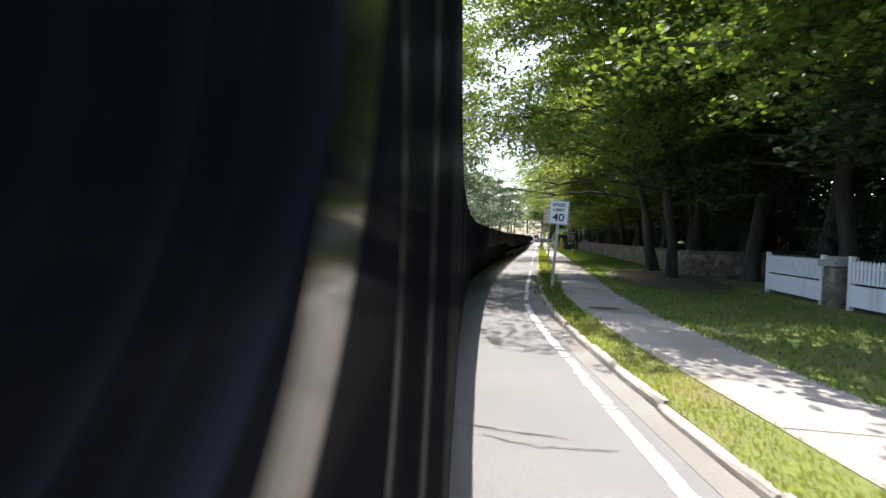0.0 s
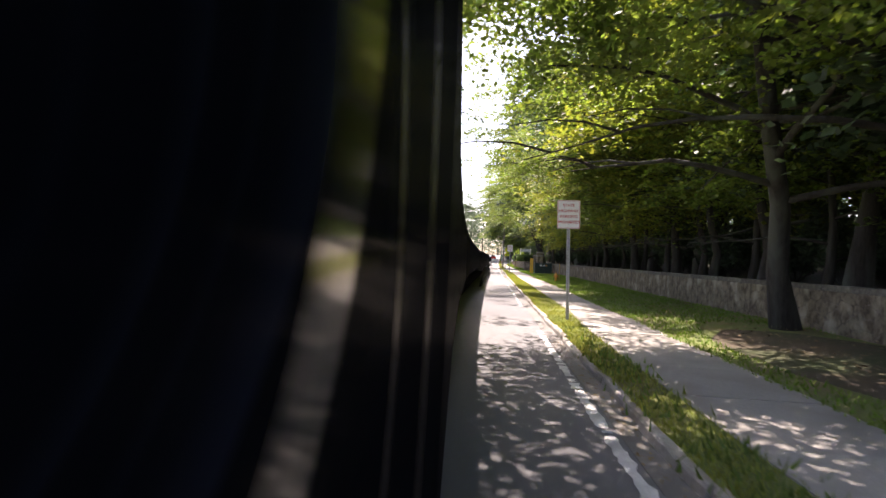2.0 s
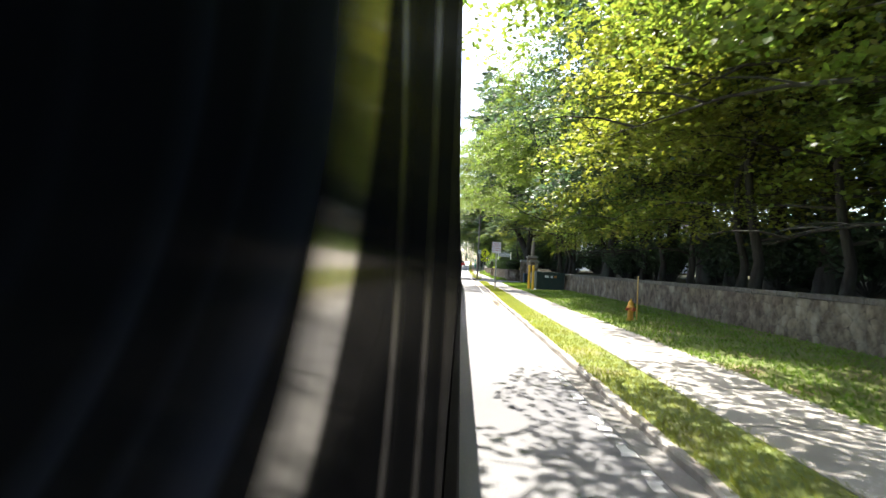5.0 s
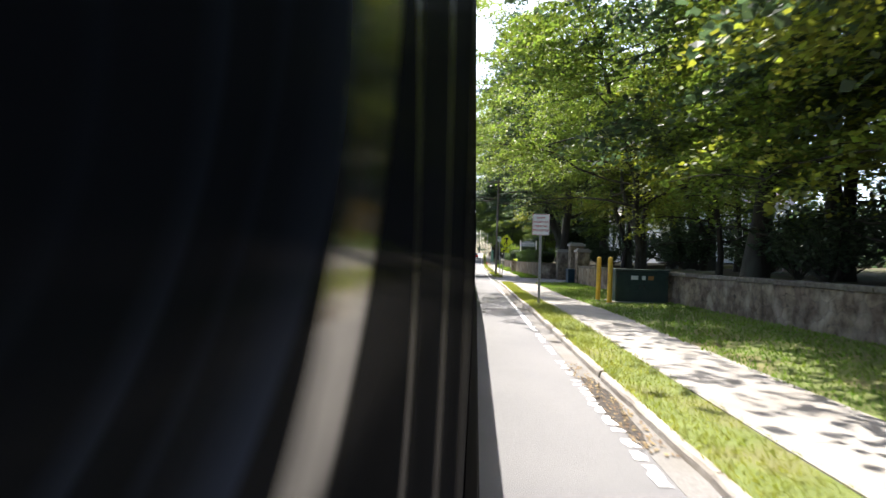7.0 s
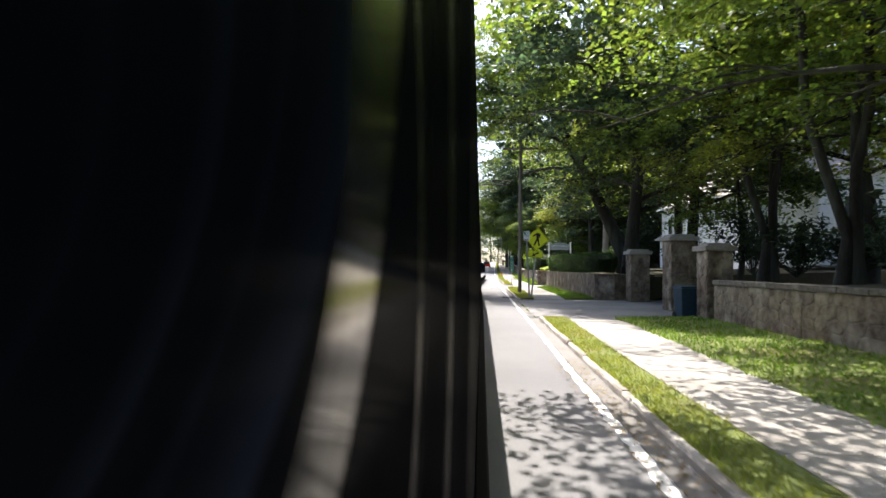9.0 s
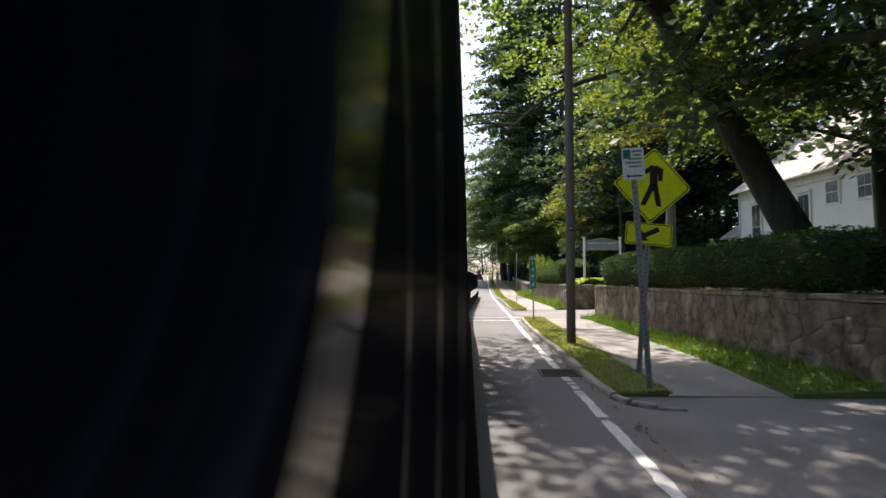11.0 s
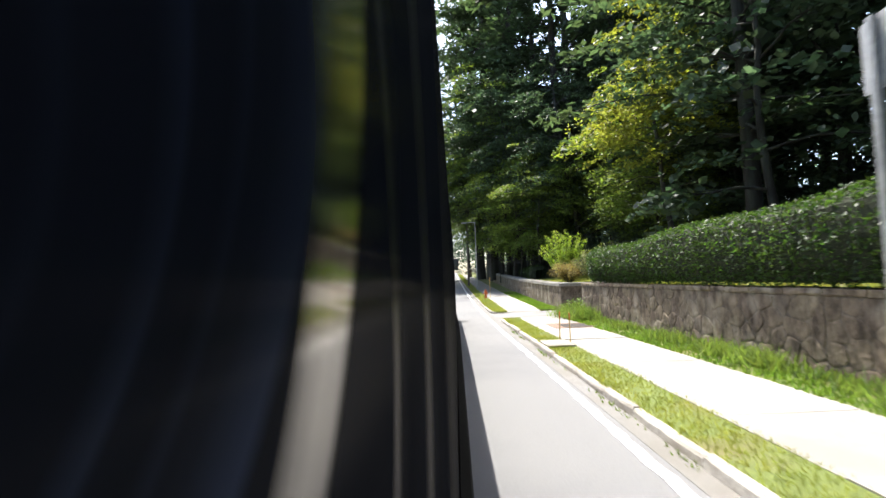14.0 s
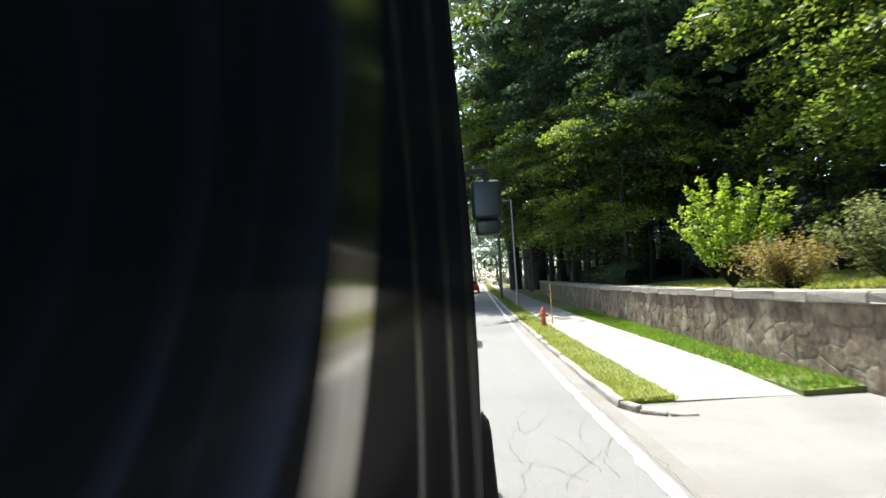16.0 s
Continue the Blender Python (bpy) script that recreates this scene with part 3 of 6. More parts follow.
# cracks sealed or open in the asphalt
def crack(name, pts, wid, seed, material, z=0.007):
    rng = np.random.default_rng(seed)
    dense = []
    for (xa, ya), (xb, yb) in zip(pts, pts[1:]):
        n = max(2, int(math.hypot(xb - xa, yb - ya) / 0.08))
        dense += [(xa + (xb - xa) * k / n, ya + (yb - ya) * k / n) for k in range(n)]
    dense.append(pts[-1])
    P = np.array(dense) + rng.normal(0, 0.014, (len(dense), 2))
    T = np.gradient(P, axis=0)
    T /= np.linalg.norm(T, axis=1)[:, None] + 1e-9
    N = np.stack([-T[:, 1], T[:, 0]], 1) * (wid * rng.uniform(0.35, 1.0, len(P)))[:, None] / 2
    V = np.concatenate([np.c_[P - N, np.full(len(P), z)], np.c_[P + N, np.full(len(P), z)]])
    n = len(P)
    F = [(i, i + 1, n + i + 1, n + i) for i in range(n - 1)]
    return tagged(mesh_np(name, V, F, material), "thin dark crack in the road surface", "crack", kind="structure")


crack("road_crack", [(-0.9, 3.4), (-0.3, 3.25), (0.5, 3.15)], 0.025, 11, M_DIRT)
crack("road_crack", [(-0.2, 3.05), (0.3, 2.9), (0.9, 3.0)], 0.02, 12, M_DIRT)
crack("road_crack", [(0.3, 137.9), (0.6, 137.0), (0.7, 135.6), (1.3, 134.0)], 0.005, 13, M_CRACK)
crack("road_crack", [(1.0, 138.4), (1.35, 137.0), (1.2, 135.4), (1.7, 134.2)], 0.005, 14, M_CRACK)
crack("road_crack", [(0.2, 136.0), (0.6, 136.3), (1.2, 136.1), (1.6, 136.6)], 0.005, 15, M_CRACK)
crack("road_crack", [(1.6, 144.5), (1.9, 143.5), (1.8, 142.4), (2.1, 141.4)], 0.005, 16, M_CRACK)
crack("road_crack", [(2.2, 117.6), (2.35, 115.0), (2.5, 112.0), (2.6, 109.9)], 0.02, 17, M_DIRT)
crack("road_crack", [(2.5, 141.5), (2.45, 139.5), (2.4, 137.4)], 0.009, 18, M_CRACK)
# fine crazing where the lane is worn
rs = random.Random(19)
for k in range(34):
    x, y, a = rs.uniform(0.4, 2.0), rs.uniform(133.0, 140.5), rs.choice((0.2, 1.4, 1.6)) + rs.uniform(-0.4, 0.4)
    pts = [(x, y)]
    for j in range(3):
        a += rs.uniform(-0.5, 0.5)
        x, y = x + 0.3 * math.cos(a), y + 0.4 * math.sin(a)
        pts.append((x, y))
    crack("road_crack", pts, rs.uniform(0.004, 0.009), 30 + k, M_CRACK)


# the verge, lawns and raised woodland floor
def lawn(name, y0, y1, fa, fb, za, zb, material, label, across=4, depth=0.3):
    return tagged(ribbon(name, steps(y0, y1, 1.0), fa, fb, za, zb, material, depth, across), label, "lawn", kind="structure")


SPANS = [(-30, DRIVES[0][0]), (DRIVES[0][1], DRIVES[1][0]), (DRIVES[1][1], DRIVES[2][0]), (DRIVES[2][1], 260)]
for a, b in SPANS:
    lawn("verge", a + 0.15, b - 0.15, lambda y: K(y) + 0.1, lambda y: walk_l(y) + 0.02, 0.08, 0.1, M_SOIL, "narrow grass verge between kerb and pavement", 2)
    lawn("lawn", a, b, lambda y: walk_r(y) - 0.02, lambda y: wall_x(y) + 0.1 if y > 22 else 9.0, lambda y: 0.105, lambda y: ground_z(wall_x(y), y), M_SOIL,
         "lawn strip along the foot of the wall", 4)
lawn("woodland_floor", -40, 24.2, lambda y: 8.9, lambda y: 75.0, 0.28, 1.2, M_EARTH, "shaded bare earth under the trees", 6)
BACK = [(24, 86.6), (97.2, 112.6), (118.2, 137.0), (140.6, 330)]
for a, b in BACK:
    lawn("raised_ground", a, b, lambda y: wall_x(y) + 0.3, lambda y: 75.0, 1.12, 4.0, M_EARTH, "raised shaded ground behind the retaining wall", 8, 1.1)
lawn("church_lawn", 118.9, 136.5, lambda y: wall_x(y) + 0.35, lambda y: 9.5, 1.14, 1.36, M_SOIL, "small sunlit lawn above the wall", 3, 0.05)
lawn("garden_lawn", 141.0, 158, lambda y: wall_x(y) + 0.35, lambda y: 17, 1.14, 1.62, M_SOIL, "small sunlit lawn above the wall", 3, 0.05)
for (a, b), nm in zip(DRIVES, ("gate", "church", "garden")):
    tagged(ribbon("driveway", steps(a - 0.6, b + 0.6, 0.6), lambda y: K(y) - 0.02, lambda y: 40.0, 0.004, 0.5, M_DRIVE, 0.3, 10),
           "plain grey asphalt driveway opening onto the road", "driveway", kind="structure")
tagged(ribbon("far_lawn", steps(-40, 500, 10), lambda y: K(y) - 80, lambda y: K(y) - 9.4, 0.5, 0.08, M_SOIL, 0.4, 6),
       "wide grass margin on the far side of the road", "lawn", kind="structure")


EARTH_Y, EARTH_X = (15.5, 27.5), (3.4, 7.4)
bm = bmesh.new()
ring = []
for k in range(40):
    a = 2 * math.pi * k / 40
    ring.append(bm.verts.new((5.5 + 2.1 * math.cos(a) * (1 + 0.12 * math.sin(5 * a)), 21.5 + 6.2 * math.sin(a) * (1 + 0.1 * math.sin(3 * a)), 0)))
mid = bm.verts.new((5.5, 21.5, ground_z(5.5, 21.5) + 0.02))
for v in ring:
    v.co.z = ground_z(v.co.x, v.co.y) - 0.012
for k in range(40):
    bm.faces.new((ring[k], ring[(k + 1) % 40], mid))
tagged(part("bare_earth", bm, M_EARTH), "bare brown earth under the big trees", "bare ground", kind="structure")


def on_earth(x, y):
    return ((x - 5.5) / 2.0) ** 2 + ((y - 21.5) / 6.0) ** 2 < 1


# ---- blades of grass ----
def blades(name, n, place, height, material, label, seed, width=0.008):
    rng = np.random.default_rng(seed)
    P = place(rng, n)
    n = len(P)
    h = height * rng.uniform(0.5, 1.3, n)
    a = rng.uniform(0, 2 * np.pi, n)
    lean = rng.normal(0, 0.45, (n, 2)) * h[:, None]
    w = np.stack([np.cos(a), np.sin(a)], 1) * width * rng.uniform(0.6, 1.5, n)[:, None]
    V = np.empty((n, 3, 3))
    V[:, 0, :2], V[:, 1, :2], V[:, 2, :2] = P[:, :2] - w, P[:, :2] + w, P[:, :2] + lean
    V[:, 0, 2] = V[:, 1, 2] = P[:, 2] - 0.01
    V[:, 2, 2] = P[:, 2] + h
    return tagged(mesh_np(name, V.reshape(-1, 3), np.arange(3 * n).reshape(-1, 3), material), label, "grass", kind="stuff")


def over(y0, y1, fa, fb, fz, edge=0.0):
    """Even scatter between two lines along the lane, outside the driveways; edge lets it overgrow both sides."""
    def place(rng, n):
        y = rng.uniform(y0, y1, n)
        y = y[[not in_drive(v) for v in y]]
        t = rng.uniform(-edge, 1 + edge, len(y))
        a, b = np.array([fa(v) for v in y]), np.array([fb(v) for v in y])
        x = a + (b - a) * t
        patch = np.array([noise.noise((p * 1.1, q * 1.1, 0.0)) for p, q in zip(x, y)])
        keep = patch + rng.uniform(-0.5, 0.9, len(x)) > -0.25
        keep &= ~np.array([on_earth(p, q) for p, q in zip(x, y)])
        x, y = x[keep], y[keep]
        return np.stack([x, y, [fz(p, q) for p, q in zip(x, y)]], 1)
    return place


blades("verge_grass", 125000, over(-2, 150, lambda y: K(y) + 0.12, walk_l, lambda x, y: 0.085, 0.06), 0.06, M_GRASS, "short yellow-green grass on the verge, patchy", 21)
blades("verge_grass", 16000, over(150, 240, lambda y: K(y) + 0.16, walk_l, lambda x, y: 0.085, 0.05), 0.08, M_GRASS, "short yellow-green grass on the verge, patchy", 22, 0.016)
blades("lawn_grass", 130000, over(0, 160, walk_r, lambda y: min(wall_x(y), walk_r(y) + 5.2), ground_z, 0.03), 0.07, M_LAWN, "mown green lawn along the wall", 23, 0.012)
blades("church_grass", 14000, over(119, 136.4, lambda y: wall_x(y) + 0.35, lambda y: 9.4, lambda x, y: 1.14 + 0.22 * (x - wall_x(y)) / 4.0, 0), 0.08, M_GRASS, "lawn on the raised ground", 24, 0.014)
blades("garden_grass", 16000, over(141.9, 157, lambda y: wall_x(y) + 0.35, lambda y: 14.0, lambda x, y: 1.14 + 0.48 * (x - wall_x(y)) / 11, 0), 0.08, M_GRASS, "lawn on the raised ground", 25, 0.016)


# ---- the long bus side that the lane's view runs along ----
bus = thing("bus", pose(0, 0, 0), "long black glossy bus side with a wing mirror", "bus")
eyes = [Vector(e) for _, e, _, _ in PATH]
line = [eyes[0] + (eyes[0] - eyes[1]) * 2] + eyes
d_end = (eyes[-1] - eyes[-2]).normalized()
line += [eyes[-1] + d_end * 2.2, eyes[-1] + d_end * 4.4]
GAP, HIGH = 0.012, 0.36
NP = 6
V, F = [], []
for i, p in enumerate(line):
    d = (line[min(i + 1, len(line) - 1)] - line[max(i - 1, 0)])
    d.z = 0
    d.normalize()
    left = Vector((-d.y, d.x, 0))
    sill = float(np.interp(p.y, [3, 9, 30, 38], [1.0, 1.3, 1.3, 1.0]))
    for off, z in ((GAP, sill), (GAP, p.z + HIGH), (GAP + 0.85, p.z + HIGH), (GAP + 0.85, 0.02), (GAP + 0.7, 0.02), (GAP + 0.66, sill - 0.04)):
        q = p + left * off
        V.append((q.x, q.y, z))
for i in range(len(line) - 1):
    for k in range(NP):
        k2 = (k + 1) % NP
        F.append((NP * i + k, NP * i + NP + k, NP * i + NP + k2, NP * i + k2))
end = NP * (len(line) - 1)
F += [(0, 1, 2, 5), (5, 2, 3, 4), (end + 5, end + 2, end + 1, end), (end + 4, end + 3, end + 2, end + 5)]
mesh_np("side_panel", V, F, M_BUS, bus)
# the low skirt below the door bulges outwards
V, F = [], []
low = [p for p in line if p.y > 38]
for i, p in enumerate(low):
    d = (low[min(i + 1, len(low) - 1)] - low[max(i - 1, 0)])
    d.z = 0
    d.normalize()
    right = Vector((d.y, -d.x, 0))
    for off, z in ((-GAP, 0.62), (0.045, 0.54), (0.06, 0.45), (0.06, 0.24), (0.03, 0.2), (-0.1, 0.2)):
        q = p + right * off
        V.append((q.x, q.y, z))
for i in range(len(low) - 1):
    for k in range(NP):
        F.append((NP * i + k, NP * i + (k + 1) % NP, NP * i + NP + (k + 1) % NP, NP * i + NP + k))
end = NP * (len(low) - 1)
F += [(0, 1, 2, 3), (0, 3, 4, 5), (end + 3, end + 2, end + 1, end), (end + 5, end + 4, end + 3, end)]
mesh_np("lower_skirt", V, F, M_SKIRT, bus, "dull black lower skirt")
nose = line[-1]
yaw_end = math.degrees(math.atan2(-d_end.x, d_end.y))
nm = pose(nose.x, nose.y, 0, 0, 0, yaw_end)


def bus_part(name, bm, material, parent=bus, label="", smooth=False):
    bmesh.ops.transform(bm, matrix=nm, verts=bm.verts)
    return part(name, bm, material, parent, label, smooth)


bm = bmesh.new()
box(bm, -0.02, -0.05, 2.62, 0.05, 0.07, 0.05, 0.01)
box(bm, 0.06, -0.06, 2.64, 0.16, 0.045, 0.045, 0.012)
box(bm, 0.14, -0.06, 2.6, 0.04, 0.045, 0.12, 0.012)
box(bm, -0.05, -0.05, 2.4, 0.05, 0.06, 0.5, 0.012)
bus_part("mirror_arm", bm, M_RUBBER)
bm = bmesh.new()
box(bm, 0.14, -0.03, 2.39, 0.26, 0.12, 0.34, 0.04)
hm = bus_part("mirror_housing", bm, M_RUBBER, smooth=True)
bm = bmesh.new()
slab_poly(bm, round_rect(0.2, 0.28, 0.03, 0.14, 2.39), -0.098, -0.092)
bus_part("mirror_glass", bm, M_DARKGLASS, hm, "mirror glass")
bm = bmesh.new()
box(bm, 0.14, -0.03, 2.15, 0.22, 0.12, 0.13, 0.035)
hl = bus_part("lower_mirror_housing", bm, M_RUBBER, smooth=True)
bm = bmesh.new()
slab_poly(bm, round_rect(0.17, 0.09, 0.025, 0.14, 2.15), -0.098, -0.092)
bus_part("mirror_glass", bm, M_DARKGLASS, hl, "convex mirror glass")
bm = bmesh.new()
lathe(bm, [(0.001, 0), (0.03, 0.004), (0.036, 0.03), (0.024, 0.06), (0.001, 0.07)], 14, (0.0, -0.15, 1.15))
bus_part("marker_lamp", bm, M_SIGNW, bus, "small pale side marker lamp", True)


# ---- road signs ----
def u_post(parent, h, lean=0.0):
    """Perforated steel channel post."""
    bm = bmesh.new()
    box(bm, 0, 0.012, h / 2 - 0.1, 0.045, 0.008, h + 0.2)
    for s in (-1, 1):
        box(bm, s * 0.024, 0.0, h / 2 - 0.1, 0.008, 0.032, h + 0.2)
        box(bm, s * 0.034, -0.014, h / 2 - 0.1, 0.02, 0.006, h + 0.2)
    post = part("post", bm, M_STEEL, parent, "galvanised steel post")
    bm = bmesh.new()
    for k in range(int(h / 0.075)):
        box(bm, 0, 0.0065, 0.08 + k * 0.075, 0.014, 0.003, 0.022)
    tagged(part("punched_hole_row", bm, M_SIGNB, post), kind="stuff")
    return post


def panel(parent, w, h, zc, face, border, bw, inset, r=0.035, y=-0.03):
    bm = bmesh.new()
    slab_poly(bm, round_rect(w, h, r, 0, zc), y, y + 0.004)
    p = part("panel", bm, face, parent)
    bm = bmesh.new()
    slab_poly(bm, round_rect(w - 0.004, h - 0.004, r, 0, zc), y + 0.0042, y + 0.006)
    part("panel_back", bm, M_ALU, p, "bare aluminium back")
    if border:
        bm = bmesh.new()
        ring_poly(bm, round_rect(w - 2 * inset, h - 2 * inset, r, 0, zc), round_rect(w - 2 * inset - 2 * bw, h - 2 * inset - 2 * bw, max(r - bw, 0.01), 0, zc), y - 0.0025, y)
        part("border", bm, border, p)
    for dz in (-0.36, 0.36):
        bm = bmesh.new()
        cyl(bm, 0, 0, 0, 0.006, 0.008, seg=8)
        bmesh.ops.rotate(bm, cent=(0, 0, 0), matrix=Matrix.Rotation(radians(90), 3, "X"), verts=bm.verts)
        bmesh.ops.translate(bm, vec=(0, y, zc + dz * h), verts=bm.verts)
        part("bolt", bm, M_STEEL, p)
    return p


sl = thing("speed_limit_sign", pose(0.86, 15.35, 0.09, -2.0, 3.2, 2), "white speed limit sign on a leaning steel post", "road sign")
u_post(sl, 2.75)
p = panel(sl, 0.61, 0.762, 2.44, M_SIGNW, M_SIGNB, 0.012, 0.012)
writing("SPEED", 0.142, M_SIGNB, p, 0, -0.032, 2.675, squeeze=1.12, bold=0.003)
writing("LIMIT", 0.142, M_SIGNB, p, 0, -0.032, 2.515, squeeze=1.12, bold=0.003)
writing("40", 0.33, M_SIGNB, p, 0, -0.032, 2.27, squeeze=1.12, bold=0.008)


def parking_sign(m):
    s = thing("parking_sign", m, "white no-parking sign with red lettering on a steel post", "road sign", "no-parking signs along the verge")
    u_post(s, 2.95)
    p = panel(s, 0.61, 0.762, 2.83, M_SIGNW, M_SIGNR, 0.012, 0.01)
    for k, w in enumerate(("STATE", "HIGHWAY", "PARKING", "PROHIBITED")):
        writing(w, 0.105, M_SIGNR, p, 0, -0.032, 3.07 - k * 0.15, squeeze=0.95 if k == 3 else 1.05, bold=0.002)
    return s


ps = parking_sign(pose(1.15, 26.95, 0.08, 0, -1.6, 3))
copy_thing(ps, pose(1.84, 71.65, 0.08, 0.4, -0.4, 0))

# pedestrian crossing sign with arrow plaque
ped = thing("crossing_sign", pose(2.53, 98.5, 0.08, 0, 5.2, 0), "yellow diamond crossing sign with arrow plaque on a steel post", "road sign")
u_post(ped, 3.65)
c, zc, s2 = [], 3.1, 0.64
for a0 in (0, 90, 180, 270):
    cx, cz = (s2 - 0.07) * math.cos(radians(a0)), (s2 - 0.07) * math.sin(radians(a0))
    for k in range(5):
        a = radians(a0 - 45 + 90 * k / 4)
        c.append((cx + 0.05 * math.cos(a), zc + cz + 0.05 * math.sin(a)))
bm = bmesh.new()
slab_poly(bm, c, -0.03, -0.025)
dp = part("panel", bm, M_SIGNY, ped)
bm = bmesh.new()
ring_poly(bm, [(x * 0.955, zc + (z - zc) * 0.955) for x, z in c], [(x * 0.92, zc + (z - zc) * 0.92) for x, z in c], -0.033, -0.0302)
part("border", bm, M_SIGNB, dp)
bm = bmesh.new()
for pts in ([(-0.05, 3.12), (0.06, 3.12), (0.07, 2.85), (-0.03, 2.85)], [(-0.03, 2.87), (0.05, 2.87), (-0.07, 2.58), (-0.14, 2.58)], [(0.0, 2.87), (0.07, 2.87), (0.14, 2.58), (0.07, 2.58)],
            [(-0.05, 3.1), (-0.03, 3.04), (-0.17, 2.94), (-0.19, 3.0)], [(0.05, 3.12), (0.13, 3.08), (0.13, 2.92), (0.08, 2.92)]):
    slab_poly(bm, [(x * 1.25, zc + (z - 2.85) * 1.25) for x, z in pts], -0.0335, -0.0303)
part("symbol", bm, M_SIGNB, dp, "plain black walking symbol")
bm = bmesh.new()
slab_poly(bm, round_rect(0.76, 0.37, 0.035, 0, 2.29), -0.03, -0.025)
pl = part("plaque", bm, M_SIGNY, ped, "yellow plaque with a black arrow")
bm = bmesh.new()
ring_poly(bm, round_rect(0.73, 0.34, 0.03, 0, 2.29), round_rect(0.705, 0.315, 0.022, 0, 2.29), -0.033, -0.0302)
part("border", bm, M_SIGNB, pl)
bm = bmesh.new()
slab_poly(bm, [(x * 1.25, 2.29 + (z - 2.235) * 1.25) for x, z in ((-0.16, 2.13), (0.0, 2.15), (-0.035, 2.19), (0.14, 2.28), (0.11, 2.34), (-0.065, 2.245), (-0.1, 2.28))], -0.0335, -0.0303)
part("arrow", bm, M_SIGNB, pl)

bs = thing("bus_stop_sign", pose(2.3, 97.35, 0.08, 0, -3.0, 4), "small white and green stop sign on a steel post", "road sign")
u_post(bs, 3.4)
p = panel(bs, 0.32, 0.46, 3.2, M_SIGNW, None, 0, 0, 0.03)
bm = bmesh.new()
slab_poly(bm, round_rect(0.11, 0.13, 0.01, -0.09, 3.34), -0.0335, -0.0303)
part("emblem", bm, M_SIGNG, p, "green emblem patch")
M_PRINT = plain("dim_green_print", (0.15, 0.25, 0.2), 0.5)
for k, (w, dx) in enumerate(((0.14, 0.06), (0.12, 0.06), (0.2, 0.02), (0.24, 0.0), (0.18, 0.02))):
    bm = bmesh.new()
    slab_poly(bm, round_rect(w, 0.026, 0.004, dx, 3.38 - k * 0.055), -0.0335, -0.0303)
    part("text_bar", bm, M_PRINT, p)
bm = bmesh.new()
slab_poly(bm, [(-0.12, 3.02), (-0.08, 3.05), (-0.08, 3.03), (0.12, 3.03), (0.12, 3.01), (-0.08, 3.01), (-0.08, 2.99)], -0.0335, -0.0303)
part("arrow", bm, M_SIGNB, p)

# mile marker
mi = thing("mile_marker", pose(2.27, 109.4, 0.07, 0, -0.8, 2), "tall narrow green mile marker on a round steel post", "road sign")
bm = bmesh.new()
cyl(bm, 0, 0, -0.2, 2.44, 0.03, seg=14)
part("post", bm, M_STEEL, mi, "round steel post", True)
p = panel(mi, 0.254, 1.22, 1.83, M_SIGNG, M_SIGNW, 0.008, 0.006, 0.025, y=-0.036)
writing("MILE", 0.115, M_SIGNW, p, 0, -0.038, 2.35, squeeze=0.92, bold=0.0015)
for k, w in enumerate("146"):
    writing(w, 0.2, M_SIGNW, p, 0, -0.038, 2.165 - k * 0.235, bold=0.003)
writing(".6", 0.2, M_SIGNW, p, -0.01, -0.038, 1.375, bold=0.003)
bm = bmesh.new()
box(bm, 0, -0.0375, 1.545, 0.24, 0.003, 0.009)
part("divider", bm, M_SIGNW, p)

# narrow sign seen from its edge
na = thing("narrow_sign", pose(2.69, 120.15, 0.08, 0, -0.6, 78), "narrow pale sign turned edge-on on a steel post", "road sign")
u_post(na, 3.1)
panel(na, 0.3, 0.45, 2.88, M_SIGNW, None, 0, 0, 0.02)

# carved board on two posts
cs = thing("church_sign", pose(7.35, 118.9, 1.16, 0, 0, -3), "grey-blue lettered board between two white posts", "sign board")
for s in (-1, 1):
    bm = bmesh.new()
    box(bm, s * 0.98, 0, 1.25, 0.11, 0.11, 3.1, 0.012)
    q = part("post", bm, M_WPOST, cs, "white painted post")
    bm = bmesh.new()
    box(bm, s * 0.98, 0, 2.83, 0.15, 0.15, 0.05, 0.012)
    part("post_cap", bm, M_WPOST, q)
top = [(-0.92, 2.62)] + [(-0.72 + 1.44 * k / 14, 2.66 + 0.13 * math.sin(math.pi * k / 14)) for k in range(15)] + [(0.92, 2.62), (0.92, 2.13), (-0.92, 2.13)]
bm = bmesh.new()
slab_poly(bm, list(reversed(top)), -0.03, 0.03)
p = part("board", bm, M_BOARD, cs)
bm = bmesh.new()
ring_poly(bm, [(x, z) for x, z in reversed(top)], [(x * 0.975, 2.38 + (z - 2.38) * 0.93) for x, z in reversed(top)], -0.037, -0.03)
part("moulding", bm, plain("pale_moulding", (0.42, 0.46, 0.48), 0.6), p)
writing("CHRISTIAN SCIENCE", 0.185, M_SIGNW, p, 0, -0.034, 2.5, squeeze=0.92)
M_DULL = plain("dull_white_print", (0.45, 0.48, 0.5), 0.6)
for zz, spans in ((2.32, ((-0.75, -0.1), (-0.04, 0.3), (0.4, 0.78))), (2.22, ((-0.75, -0.3), (-0.22, 0.35), (0.42, 0.72)))):
    for a, b in spans:
        bm = bmesh.new()
        box(bm, (a + b) / 2, -0.032, zz, b - a, 0.006, 0.034)
        part("text_bar", bm, M_DULL, p)


